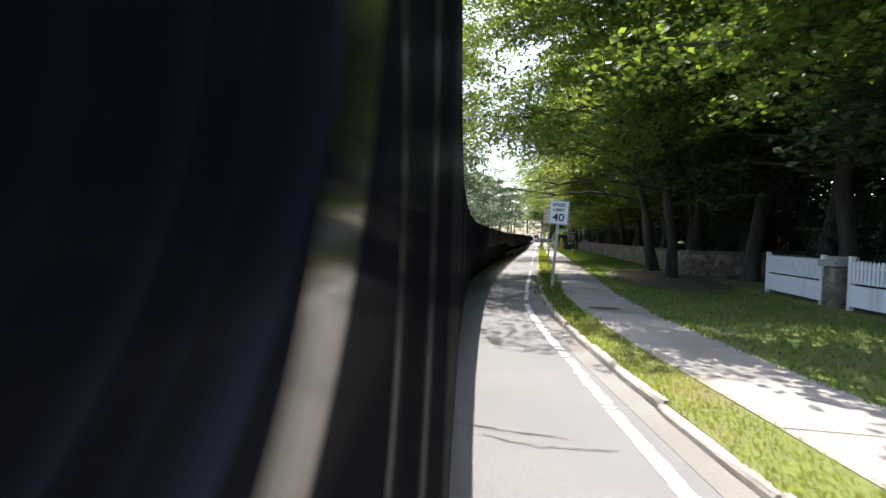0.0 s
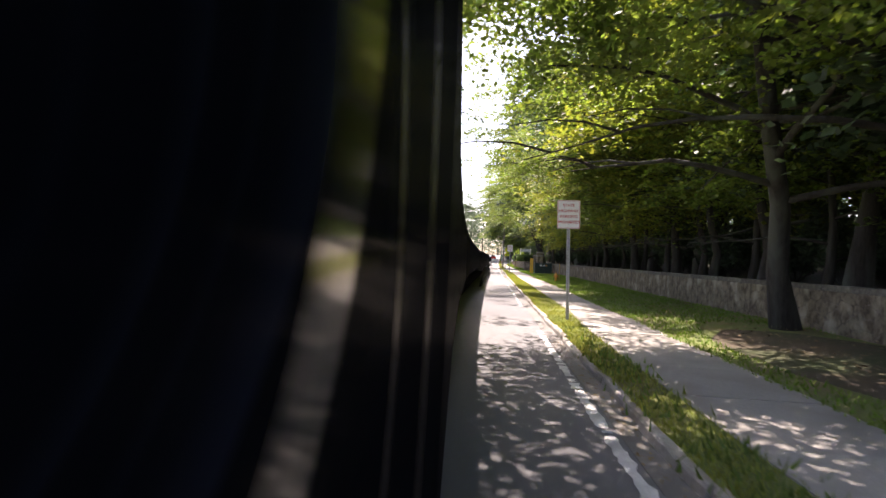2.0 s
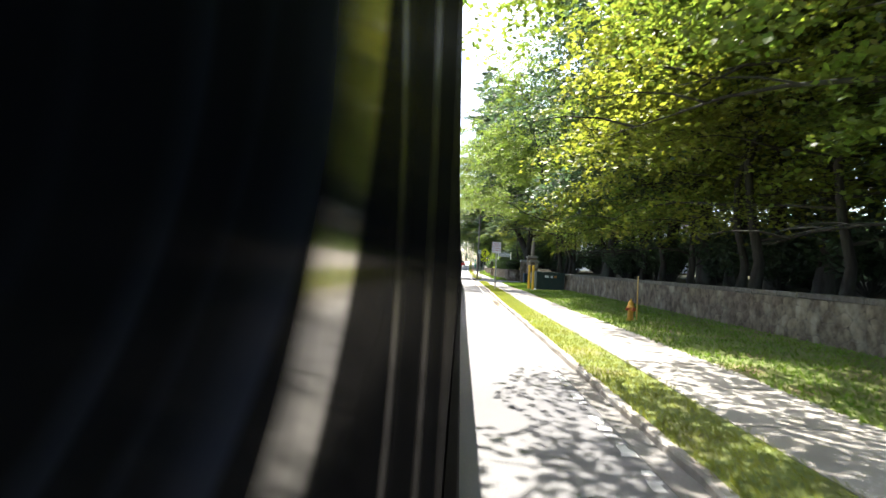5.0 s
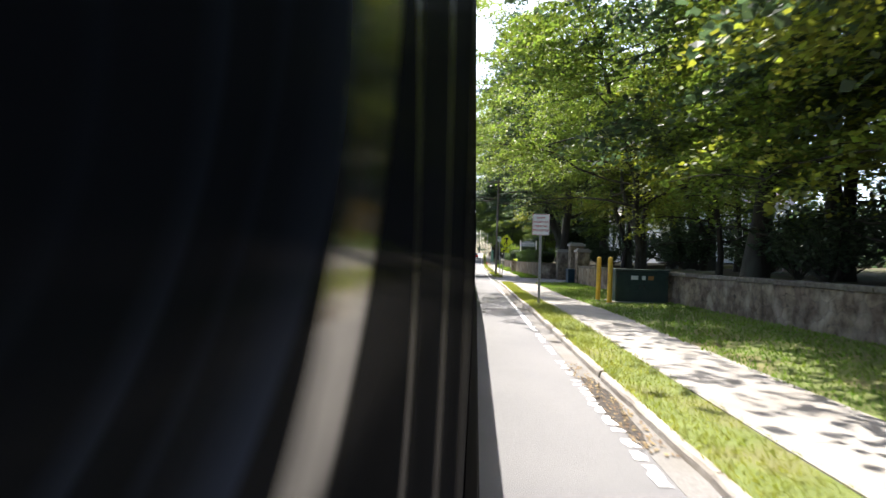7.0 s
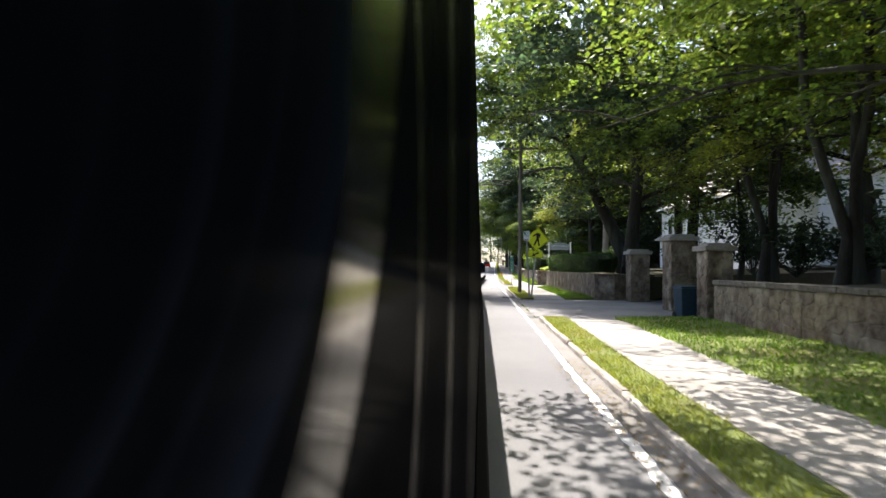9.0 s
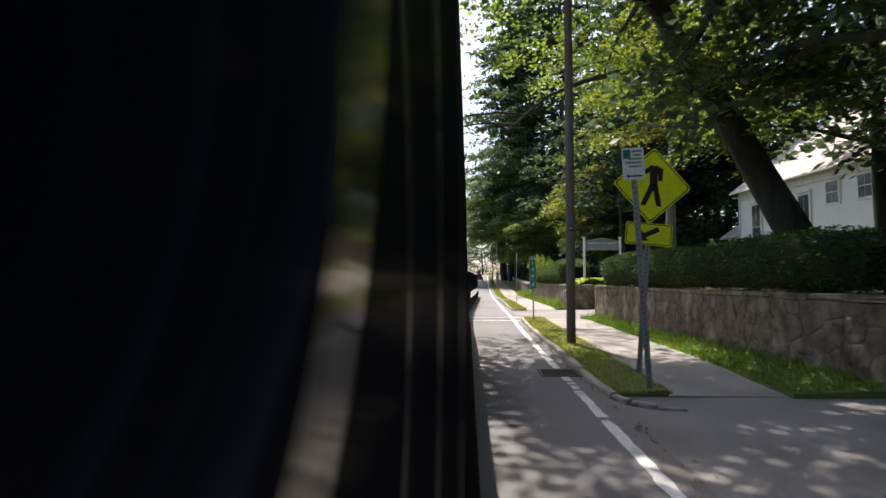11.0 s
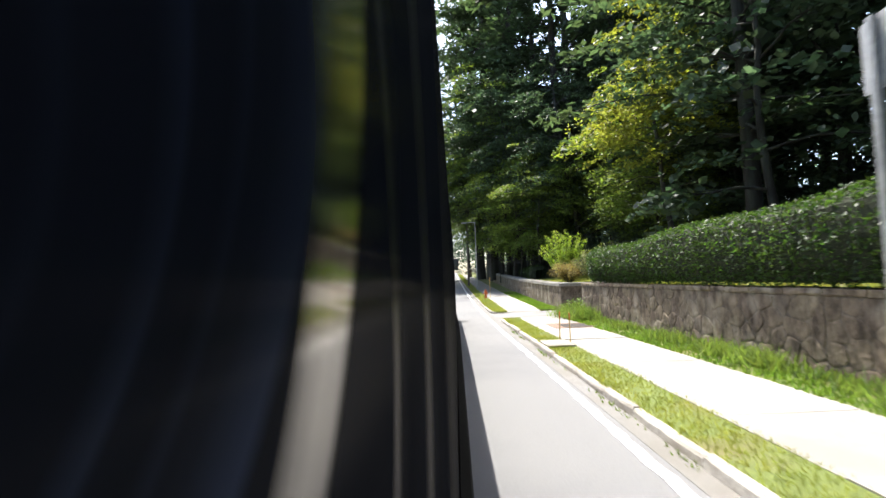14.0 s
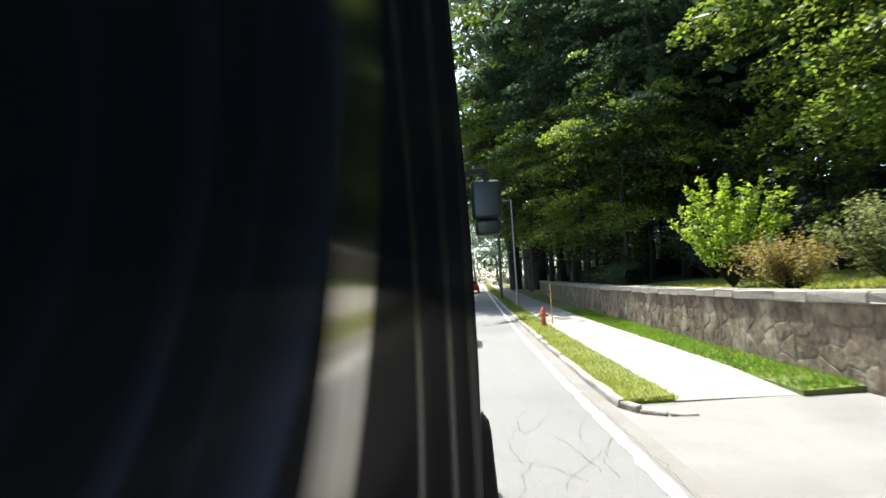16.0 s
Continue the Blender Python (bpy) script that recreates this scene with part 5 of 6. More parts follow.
near = [(C, -10.6, 33.0, 1.15, 40), (C, -10.8, 46.0, 1.2, 200), (C, 9.4, 8.0, 0.95, 20), (C, 9.6, 17.0, 0.95, 30), (O, 8.0, 44.4, 1.0, -4), (C, 10.6, 26.0, 0.9, 100),
        (B, 9.6, 46.0, 1.0, 25), (B, 11.0, 34.6, 0.95, 10), (B, 10.4, 52.5, 1.05, -30), (C, 10.4, 64.0, 1.2, 40), (D, 11.6, 70.5, 1.2, 15), (O, 7.7, 78.2, 0.92, 4), (D, 13.0, 82.5, 1.05, -25),
        (D, 11.6, 92.5, 1.0, 5), (B, 14.5, 91.0, 1.0, 20), (B, 10.2, 55.0, 1.0, 100), (A, 14.0, 108.0, 1.1, 20), (A, 10.0, 9.0, 0.95, -10), (C, 12.0, 101.0, 1.15, -20), (C, 9.0, 21.0, 1.0, 80), (C, 8.2, 99.6, 1.3, 10),
        (C, 19.5, 148.0, 1.0, 260), (A, 9.0, 175.0, 1.3, 0), (C, 8.8, 169.0, 1.1, 30), (C, 10.4, 192.0, 1.35, 20), (A, 11.4, 203.0, 1.5, -10), (C, 12.4, 216.0, 1.5, 15),
        (C, 15.0, 250.0, 1.6, 20), (B, 14.5, 88.0, 0.9, 40), (C, 10.6, 46.0, 1.05, -4), (C, 8.6, 26.9, 0.9, 15), (C, 9.8, 72.0, 1.25, 60), (C, 9.4, 39.0, 1.0, 140), (C, 9.6, 59.0, 1.1, 200),
        (G1, 25.5, 154.0, 1.5, 10), (G2, 27.0, 163.0, 1.5, 100), (G1, 25.0, 172.0, 1.5, 220), (G2, 26.5, 181.0, 1.5, 40), (G2, 22.0, 143.5, 1.3, 90), (G1, 31.0, 118.0, 1.4, 0), (G2, 38.0, 124.0, 1.5, 80), (G1, 40.0, 134.0, 1.5, 170), (G2, 37.0, 144.0, 1.5, 260), (G1, 29.5, 147.5, 1.4, 30),
        (G1, 25.5, 111.5, 1.2, 45), (C, 12.6, 161.0, 0.95, 0), (G2, 24.5, 140.5, 1.2, 0), (G1, 28.5, 141.5, 1.2, 70), (G1, 20.5, 156.0, 1.1, 70), (G2, 21.5, 165.0, 1.2, 160), (G1, 20.5, 174.0, 1.2, 250)]
H1 = tree("young_maple", T(8.6, 28.2, None, 1.1, 0), "low leafy young maple leaning over the stone wall", grow(109, 9.5, 3.3, 0.08, 14, 200, 64, 0.12, 2.0, 10.0, (-0.7, 0), 0.11, clump=0.8), M_BARK, M_LEAF, "young maples")
H2 = tree("young_maple", T(8.7, 49.6, None, 1.05, 0), "low young maple with sunlit yellow-green leaves", grow(110, 11, 3.5, 0.12, 14, 200, 64, 0.12, 2.2, 11.5, (-0.8, 0), 0.12, clump=0.8), M_BARK, M_LEAFY, "young maples")
for src, x, y, s, rz in ((H2, 7.8, 29.8, 1.3, 5), (H2, 7.9, 33.6, 1.2, -12), (H2, 8.1, 52.4, 1.15, 8), (H1, 8.5, 32.0, 1.1, 20), (H2, 8.5, 36.2, 1.1, 20), (H1, 8.4, 40.5, 1.15, -20), (H1, 8.5, 44.5, 1.1, 10), (H2, 8.6, 54.0, 1.05, -20), (H1, 8.7, 58.0, 1.05, 30), (H2, 9.0, 61.5, 1.1, 15), (H1, 9.4, 65.0, 1.1, 75), (H1, 10.2, 69.0, 1.2, 100),
                         (H2, 10.6, 76.5, 1.0, 40), (H1, 13.2, 80.0, 1.1, 0), (H1, 12.5, 96.5, 1.0, 15), (H1, 11.5, 163.0, 1.2, 20), (H1, 9.2, 160.0, 1.0, 70), (H1, 8.6, 165.5, 1.1, 0), (H1, 16.0, 152.0, 1.3, 30), (H1, 14.0, 148.5, 1.0, 210), (H1, 7.6, 172.0, 1.4, 10)):
    copy_thing(src, T(x, y, None, s, rz))
for x, y, s, rz, sz in ((8.0, 38.0, 0.85, 14, 0.58),):
    copy_thing(A, T(x, y, None, s, rz, sz))
for src, x, y, s, rz in near:
    copy_thing(src, T(x, y, 0.28 if y < 24 else None, s, rz))
rs = random.Random(7)
for row, (x0, dy, s0) in enumerate(((15.5, 6.2, 0.95), (22.0, 8.5, 1.15))):
    y = -4.0 + row * 2
    while y < 265:
        src = G1 if rs.random() < 0.5 else G2
        x = x0 + rs.uniform(-1.6, 1.6) + max(0, y - 160) * 0.05
        if not (124 < y < 144 and 15 < x < 34) and not (104 < y < 124 and 13 < x < 22) and not (99 < y < 109 and 18 < x < 30) and not (74 < y < 104 and x < 24) and not (140 < y < 182 and x < 20):
            copy_thing(src, T(x, y, None, s0 * rs.uniform(0.85, 1.2), rs.uniform(0, 360)))
        y += dy * rs.uniform(0.8, 1.2)
# trees over the far side of the road, and at its end
for x, y, s in ((-14, 62, 0.8), (-15.5, 74, 0.9), (-15, 88, 0.9), (-14, 101, 0.85), (-15, 116, 1), (-16, 131, 1), (-14, 147, 0.9), (-15, 163, 1), (-13.5, 180, 1), (-12, 200, 1.1), (-10, 225, 1.2), (-8, 255, 1.3),
                (-22, 80, 1.1), (-24, 110, 1.2), (-23, 140, 1.2), (-21, 175, 1.3), (-18, 215, 1.4), (-2, 330, 1.4), (8, 345, 1.5), (16, 330, 1.4), (-12, 320, 1.4), (24, 300, 1.4)):
    copy_thing(G1 if int(y) % 2 else G2, T(x, y, 0.2, s, (y * 37) % 360))


def pine(name, m, label, seed, h, r, per=120):
    rng = np.random.default_rng(seed)
    t = thing(name, m, label, "tree", "pines")
    z = np.linspace(-0.4, h, 10)
    lines = [(np.stack([np.cumsum(rng.normal(0, 0.05, 10)), np.cumsum(rng.normal(0, 0.05, 10)), z], 1), 0.32 * (1 - 0.9 * np.clip(z / h, 0, 1)))]
    P = []
    zz = h * 0.18
    while zz < h - 0.6:
        k = int(rng.integers(3, 6))
        for i in range(k):
            az = rng.uniform(0, 6.28)
            ln = r * (1 - (zz / h) ** 1.5) * rng.uniform(0.4, 1.2) + 0.5
            s = np.linspace(0, 1, 5)
            pts = np.stack([np.cos(az) * ln * s, np.sin(az) * ln * s, zz + 0.25 * ln * s - 0.3 * ln * s ** 2], 1)
            lines.append((pts, 0.05 * (1 - 0.8 * s)))
            m2 = int(per * (0.4 + ln / r))
            u = rng.uniform(0.25, 1.05, m2)
            q = np.stack([np.interp(u, s, pts[:, j]) for j in range(3)], 1) + rng.normal(0, 1, (m2, 3)) * np.array([0.28, 0.28, 0.12]) * (0.5 + ln / r)
            P.append(q)
        zz += rng.uniform(0.7, 1.4)
    v, f = tubes(lines, 6)
    mesh_np("trunk", v, f, M_BARK, t, smooth=True)
    v, f = leaf_quads(rng, np.concatenate(P), 0.45, 0.4, 0.4)
    mesh_np("crown", v, f, M_NEEDLE, t)
    return t


p0 = pine("pine_tree", T(7.4, 179, 1.12, 1.4), "tall dark pine with layered boughs", 201, 27, 8.0, 115)
for x, y, s, rz in ((13.2, 168, 1.3, 130), (14.5, 168, 1.35, 20), (10.4, 178, 1.4, 260), (8.0, 184, 1.55, 20), (7.4, 194, 1.6, 70), (17.5, 163, 1.2, 90), (20.5, 152, 1.0, 190), (23, 176, 1.1, 30), (15.0, 140.5, 0.95, 250), (11.0, 197, 1.3, 120), (12.4, 174, 1.35, 40), (12.0, 184, 1.4, 200), (8.2, 189, 1.4, 310), (19.5, 146, 1.05, 10), (25, 165, 1.1, 300)):
    copy_thing(p0, T(x, y, None, s, rz))


# the deep wood behind everything
def woods(name, n, x0, x1, y0, y1, z0, z1, seed, size, fx=lambda y: 0.0):
    rng = np.random.default_rng(seed)
    c = n // 14
    cy = rng.uniform(y0, y1, c)
    cen = np.stack([rng.uniform(x0, x1, c) + np.array([fx(v) for v in cy]), cy, z0 + (z1 - z0) * rng.uniform(0, 1, c) ** 0.9], 1)
    P = np.repeat(cen, 14, 0) + rng.normal(0, 1, (c * 14, 3)) * np.array([1.0, 1.0, 0.6])
    v, f = leaf_quads(rng, P, size, 0.7)
    return tagged(mesh_np(name, v, f, M_LEAFD), "deep dark green woodland behind the roadside trees", "woods", kind="stuff")


woods("far_woods", 60000, 30, 46, -25, 300, 0.5, 26, 221, 0.75, lambda y: max(0, y - 160) * 0.05)
woods("far_woods", 60000, 24, 44, -25, 300, 0.5, 7, 224, 0.7, lambda y: max(0, y - 160) * 0.05 + (12 if 95 < y < 148 else 0))
woods("far_woods", 16000, -40, -26, 30, 320, 0.5, 18, 222, 0.9)
woods("far_woods", 14000, -40, 60, 340, 400, 0.5, 20, 223, 1.1)


M_WEEDL = mat("broad_weed_leaves", (0.1, 0.16, 0.04), (0.17, 0.23, 0.07), 2, 0.55, 0, rnd=0.3, island=True, through_light=(1.5, 1.5, 0.7))


# ---- hedges, shrubs, low plants ----
def hedge(name, m, label, L, wid, h0, h1, seed, dens=420):
    """Clipped hedge along +y from the origin; its top runs from h0 to h1."""
    rng = np.random.default_rng(seed)
    hd = thing(name, m, label, "hedge", "clipped hedges")
    n = int(L / 0.35)
    V, F = [], []
    prof = [(-0.74, 0.0), (-0.86, 0.18), (-1.0, 0.5), (-0.96, 0.84), (-0.7, 0.98), (0, 1.0), (0.7, 0.98), (0.96, 0.84), (1, 0.5), (0.74, 0)]
    c = len(prof)
    ys = np.linspace(0, L, n)
    for y in ys:
        e = min(1.0, math.sqrt(max(0.0, min(y, L - y) / 0.8)))
        h = h0 + (h1 - h0) * y / L + 0.05 * math.sin(y * 0.9)
        for a, b in prof:
            V.append((a * wid / 2 * (0.42 + 0.5 * e), y, b * h * (0.72 + 0.25 * e)))
    for i in range(n - 1):
        for k in range(c - 1):
            p = i * c + k
            F.append((p, p + c, p + c + 1, p + 1))
    # one solid, very dark green shell just under the leaf layer
    mesh_np("inner_mass", V, F, M_HEDGEIN, hd, "solid dark core under the leaves")
    V = np.array(V).reshape(n, c, 3)
    area = L * (wid + 2 * max(h0, h1))
    N = int(area * dens)
    i, k = rng.uniform(0, n - 1.001, N), rng.uniform(0, c - 1.001, N)
    i0, k0 = i.astype(int), k.astype(int)
    fi, fk = (i - i0)[:, None], (k - k0)[:, None]
    P = (V[i0, k0] * (1 - fi) + V[i0 + 1, k0] * fi) * (1 - fk) + (V[i0, k0 + 1] * (1 - fi) + V[i0 + 1, k0 + 1] * fi) * fk
    cen = np.stack([np.zeros(N), P[:, 1], np.full(N, 0.5 * max(h0, h1))], 1)
    out = P - cen
    out /= np.linalg.norm(out, axis=1)[:, None] + 1e-9
    P = P + out * rng.uniform(0.0, 0.12, N)[:, None] + rng.normal(0, 0.02, (N, 3))
    endn = int(dens * wid * max(h0, h1))
    for ye in (0.0, L):
        Q = np.stack([rng.uniform(-0.5, 0.5, endn) * wid * 0.42, np.full(endn, ye) + rng.normal(0, 0.05, endn), rng.uniform(0, 0.72, endn) * (h0 if ye == 0 else h1)], 1)
        P = np.concatenate([P, Q])
    v, f = leaf_quads(rng, P, 0.075, 1.1, 0.5)
    mesh_np("leaves", v, f, M_HEDGE, hd)
    return hd


hedge("hedge", pose(6.34, 98.2, 1.44, 0, 0, 2.0), "clipped dark green hedge on top of the stone wall", 12.7, 1.9, 0.98, 1.1, 301)
hedge("hedge", pose(6.1, 119.9, 1.44, 0, 0, -1.7), "clipped sloping green hedge on top of the stone wall", 16.7, 1.8, 1.38, 1.08, 302)
hedge("hedge", pose(8.6, 158, 1.15, 0, 0, -5), "shaded clipped hedge behind the wall", 26, 1.5, 1.1, 1.1, 303, 160)


def shrub(name, m, label, seed, w, h, leafm, leaf, n, stems=9, spiky=0.0):
    rng = np.random.default_rng(seed)
    s = thing(name, m, label, "shrub", "garden shrubs")
    lines, P = [], []
    for k in range(stems * 5):
        az, ln = rng.uniform(0, 6.28), rng.uniform(0.55, 1.0)
        u = np.linspace(0, 1, 6)
        rad = w / 2 * rng.uniform(0.15, 1.0)
        pts = np.stack([np.cos(az) * rad * u ** 0.8, np.sin(az) * rad * u ** 0.8, h * ln * (u - 0.22 * u ** 2 * rad / (w / 2))], 1)
        lines.append((pts, 0.018 * (1 - 0.8 * u)))
        m2 = n // (stems * 5)
        q = rng.uniform(0.3, 1.04, m2)
        P.append(np.stack([np.interp(q, u, pts[:, j]) for j in range(3)], 1) + rng.normal(0, 0.09 * (1 - spiky), (m2, 3)))
    v, f = tubes(lines, 3)
    mesh_np("branchwork", v, f, M_BARK, s)
    v, f = leaf_quads(rng, np.concatenate(P), leaf, 0.6, 0.5)
    mesh_np("leaves", v, f, leafm, s)
    return s


shrub("tall_shrub", pose(8.3, 149.0, 1.25), "bright lime-green feathery shrub on the raised lawn", 311, 3.4, 3.6, M_LIME, 0.15, 5600, spiky=0.4)
shrub("russet_shrub", pose(7.6, 145.4, 1.2), "low russet and green shrub on the raised lawn", 312, 2.2, 1.3, M_RUST, 0.07, 6000)
shrub("flowering_shrub", pose(8.6, 143.9, 1.22), "rounded grey-green shrub with pale seed heads", 313, 2.5, 1.9, mat("grey_green_leaves", (0.1, 0.12, 0.05), (0.22, 0.23, 0.12), 6, 0.6, 0, rnd=0.45, island=True, through_light=(1.3, 1.3, 0.8)), 0.08, 6500)
shrub("russet_shrub", pose(8.9, 113.4, 1.15), "small russet shrub behind the wall", 314, 1.5, 1.1, M_RUST, 0.07, 3500)
shrub("round_shrub", pose(10.4, 112.6, 1.15), "dark green rounded shrub behind the wall", 315, 2.6, 2.3, M_HEDGE, 0.08, 8000)

shrub("weed_clump", pose(5.35, 136.5, 0.18), "bushy green weeds at the end of the stone wall", 317, 1.0, 0.6, M_WEEDL, 0.08, 900, 6)
# undergrowth under the trees
U = shrub("undergrowth_bush", T(11.5, 27.0, None), "dark woodland bush in deep shade", 321, 4.2, 3.0, M_LEAFD, 0.23, 1900)
for x, y, s in ((22.0, 138.5, 1.7), (24.5, 141.5, 1.9), (26.5, 145.0, 2.0), (21.0, 143.5, 1.7), (23.0, 148.0, 1.9), (18.5, 146.5, 1.5), (19.5, 152.0, 1.8), (28.0, 138.0, 1.9), (16.5, 155.5, 1.5)):
    copy_thing(U, T(x, y, None, s, x * 40, s * 1.2))
rs = random.Random(12)
for k in range(17):
    y = 26.5 + k * 2.75 + rs.uniform(-0.7, 0.7)
    copy_thing(U, T(9.7 + rs.uniform(-0.4, 0.5), y, None, rs.uniform(0.7, 0.9), rs.uniform(0, 360), rs.uniform(0.75, 1.1)))
rs = random.Random(11)
for k in range(64):
    y = 2 + k * 2.6 + rs.uniform(-1, 1)
    if 105 < y < 136 or 136.5 < y < 152:
        continue
    copy_thing(U, T(12.2 + rs.uniform(-1.5, 2.5), y, None, rs.uniform(0.75, 1.25), rs.uniform(0, 360), rs.uniform(0.6, 1.3)))
    if not 74 < y < 136 and k % 2:
        copy_thing(U, T(18.5 + rs.uniform(-2, 2), y, None, rs.uniform(1.2, 1.7), rs.uniform(0, 360), rs.uniform(1.2, 1.8)))


def hosta(m, seed):
    rng = np.random.default_rng(seed)
    s = thing("hosta", m, "broad-leaved yellow-green plant along the wall top", "plant", "plants along the wall")
    for k in range(14):
        az, ln, up = rng.uniform(0, 6.28), rng.uniform(0.28, 0.42), rng.uniform(0.2, 0.42)
        V, F = [], []
        for i in range(6):
            u = i / 5
            wd = 0.1 * math.sin(math.pi * min(0.97, u * 0.9 + 0.08))
            x, z = 0.05 + ln * u, up * (1.7 * u - 1.2 * u * u)
            for sgn in (-1, 0, 1):
                V.append((x * math.cos(az) - sgn * wd * math.sin(az), x * math.sin(az) + sgn * wd * math.cos(az), z + (0.02 if sgn else -0.01)))
        for i in range(5):
            F += [(3 * i, 3 * i + 1, 3 * i + 4, 3 * i + 3), (3 * i + 1, 3 * i + 2, 3 * i + 5, 3 * i + 4)]
        mesh_np("leaf", V, F, M_HOSTA, s, smooth=True)
    return s


h0 = hosta(pose(5.85, 118.45, 1.36), 331)
rs = random.Random(5)
for k in range(14):
    copy_thing(h0, pose(6.1 + 0.24 * k + rs.uniform(-0.08, 0.08), 118.62 + 0.05 * k + rs.uniform(-0.15, 0.3), 1.34, 0, 0, rs.uniform(0, 360)) @ Matrix.Scale(rs.uniform(1.1, 1.6), 4))
copy_thing(h0, pose(6.4, 112.4, 1.36, 0, 0, 30) @ Matrix.Scale(0.9, 4))


def weeds(name, y0, y1, fx, n, h, seed, z=0.2, wide=0.2, bare=0.0):
    def place(rng, n):
        y = rng.uniform(y0, y1, n)
        x = np.array([fx(v) for v in y]) + rng.normal(0, wide, n)
        keep = np.array([noise.noise((q * 0.9, 3.3, 0.0)) for q in y]) + rng.uniform(-0.4, 0.6, n) > bare
        return np.stack([x, y, np.full(n, z)], 1)[keep]
    return blades(name, n, place, h, M_WEED, "rough weeds and long grass at the foot of the wall", seed, 0.016)


weeds("wall_weeds", 117.9, 137.0, lambda y: wall_x(y) - 0.35, 2600, 0.13, 341, bare=0.12)
for k, (y, n, h) in enumerate(((119.9, 620, 0.4), (121.3, 420, 0.3), (122.6, 300, 0.24), (125.3, 420, 0.27), (126.5, 380, 0.25), (128.6, 260, 0.24), (131.5, 200, 0.2))):
    blades("strap_leaves", n, lambda rng, n, y=y: np.stack([rng.normal(wall_x(y) - 0.4, 0.16, n), rng.normal(y, 0.32, n), np.full(n, 0.17)], 1), h, M_WEEDL, "long arching strap leaves at the foot of the wall", 350 + k, 0.012)
weeds("wall_weeds", 97.5, 111.5, lambda y: wall_x(y) - 0.25, 1100, 0.15, 342)
weeds("wall_weeds", 134.2, 137.1, lambda y: wall_x(y) - 0.45, 1500, 0.24, 343)
blades("strap_leaves", 1500, lambda rng, n: np.stack([rng.normal(5.15, 0.28, n), rng.uniform(134.6, 137.0, n), np.full(n, 0.17)], 1), 0.42, M_WEEDL, "long arching strap leaves at the foot of the wall", 347, 0.013)
weeds("kerb_weeds", 119.0, 134.0, lambda y: K(y) - 0.05, 1100, 0.05, 345, 0.0, 0.03, 0.5)
weeds("kerb_weeds", 84.0, 110.0, lambda y: K(y) - 0.04, 1200, 0.045, 346, 0.0, 0.03, 0.52)
weeds("kerb_weeds", 8.0, 24.5, lambda y: K(y) + 0.3, 1600, 0.09, 344)


# ---- house behind the hedge: its long side runs along the road ----
hs = thing("white_house", pose(20.5, 129.4, 0, 0, 0, 6), "white clapboard house with pale shingle roof behind the hedge", "house")
HL, HZ0, HZE, HXR, HZR = 15.0, 1.4, 8.3, 6.6, 13.6


def laps(name, p, q, z0, z1, out):
    """Lapped boards between two corners p and q, each with its lower edge proud by out."""
    V, F, z = [], [], z0
    d = Vector((q[0] - p[0], q[1] - p[1], 0)).normalized()
    nrm = Vector((d.y, -d.x, 0))
    while z < z1 - 0.01:
        top = min(z + 0.13, z1)
        for (x, y), o, zz in ((p, out, z), (q, out, z), (p, 0, top), (q, 0, top)):
            V.append((x + nrm.x * o, y + nrm.y * o, zz))
        z = top
    for i in range(len(V) // 2 - 1):
        F.append((2 * i, 2 * i + 1, 2 * i + 3, 2 * i + 2))
    return mesh_np(name, V, F, M_CLAP, hs)


def roof_slab(pts, name="roof"):
    bm = bmesh.new()
    up = [bm.verts.new(p) for p in pts]
    dn = [bm.verts.new((p[0], p[1], p[2] - 0.16)) for p in pts]
    bm.faces.new(up)
    bm.faces.new(list(reversed(dn)))
    n = len(pts)
    for i in range(n):
        bm.faces.new((up[i], dn[i], dn[(i + 1) % n], up[(i + 1) % n]))
    bmesh.ops.recalc_face_normals(bm, faces=bm.faces)
    return part(name, bm, M_ROOF, hs)


laps("wall", (0, 0), (0, -HL), HZ0, HZE, -0.022)
bm = bmesh.new()
box(bm, 6.6, -HL / 2, (HZ0 + HZE) / 2, 13.1, HL - 0.1, HZE - HZ0)
part("wall", bm, M_CLAP, hs)
for y in (-0.02, -HL + 0.22):
    bm = bmesh.new()
    slab_poly(bm, [(0.05, HZE), (13.1, HZE), (HXR, HZR - 0.2)], y - 0.2, y)
    part("gable", bm, M_CLAP, hs)
roof_slab([(-0.5, 0.4, HZE - 0.05), (-0.5, -HL - 0.4, HZE - 0.05), (HXR, -HL - 0.4, HZR), (HXR, 0.4, HZR)])
roof_slab([(13.7, 0.4, HZE - 0.05), (HXR + 0.01, 0.4, HZR), (HXR + 0.01, -HL - 0.4, HZR), (13.7, -HL - 0.4, HZE - 0.05)])
bm = bmesh.new()
box(bm, -0.06, -HL / 2, HZE - 0.42, 0.1, HL, 0.5, 0.01)
part("frieze_board", bm, M_WPOST, hs)
bm = bmesh.new()
box(bm, -0.54, -HL / 2, HZE - 0.16, 0.12, HL + 0.8, 0.12, 0.03)
part("gutter", bm, M_WPOST, hs)
bm = bmesh.new()
box(bm, -0.3, 0.0, HZE - 0.5, 0.5, 0.09, 0.09, 0.02)
box(bm, -0.06, 0.0, 4.8, 0.09, 0.09, 6.2, 0.02)
part("downpipe", bm, M_WPOST, hs)


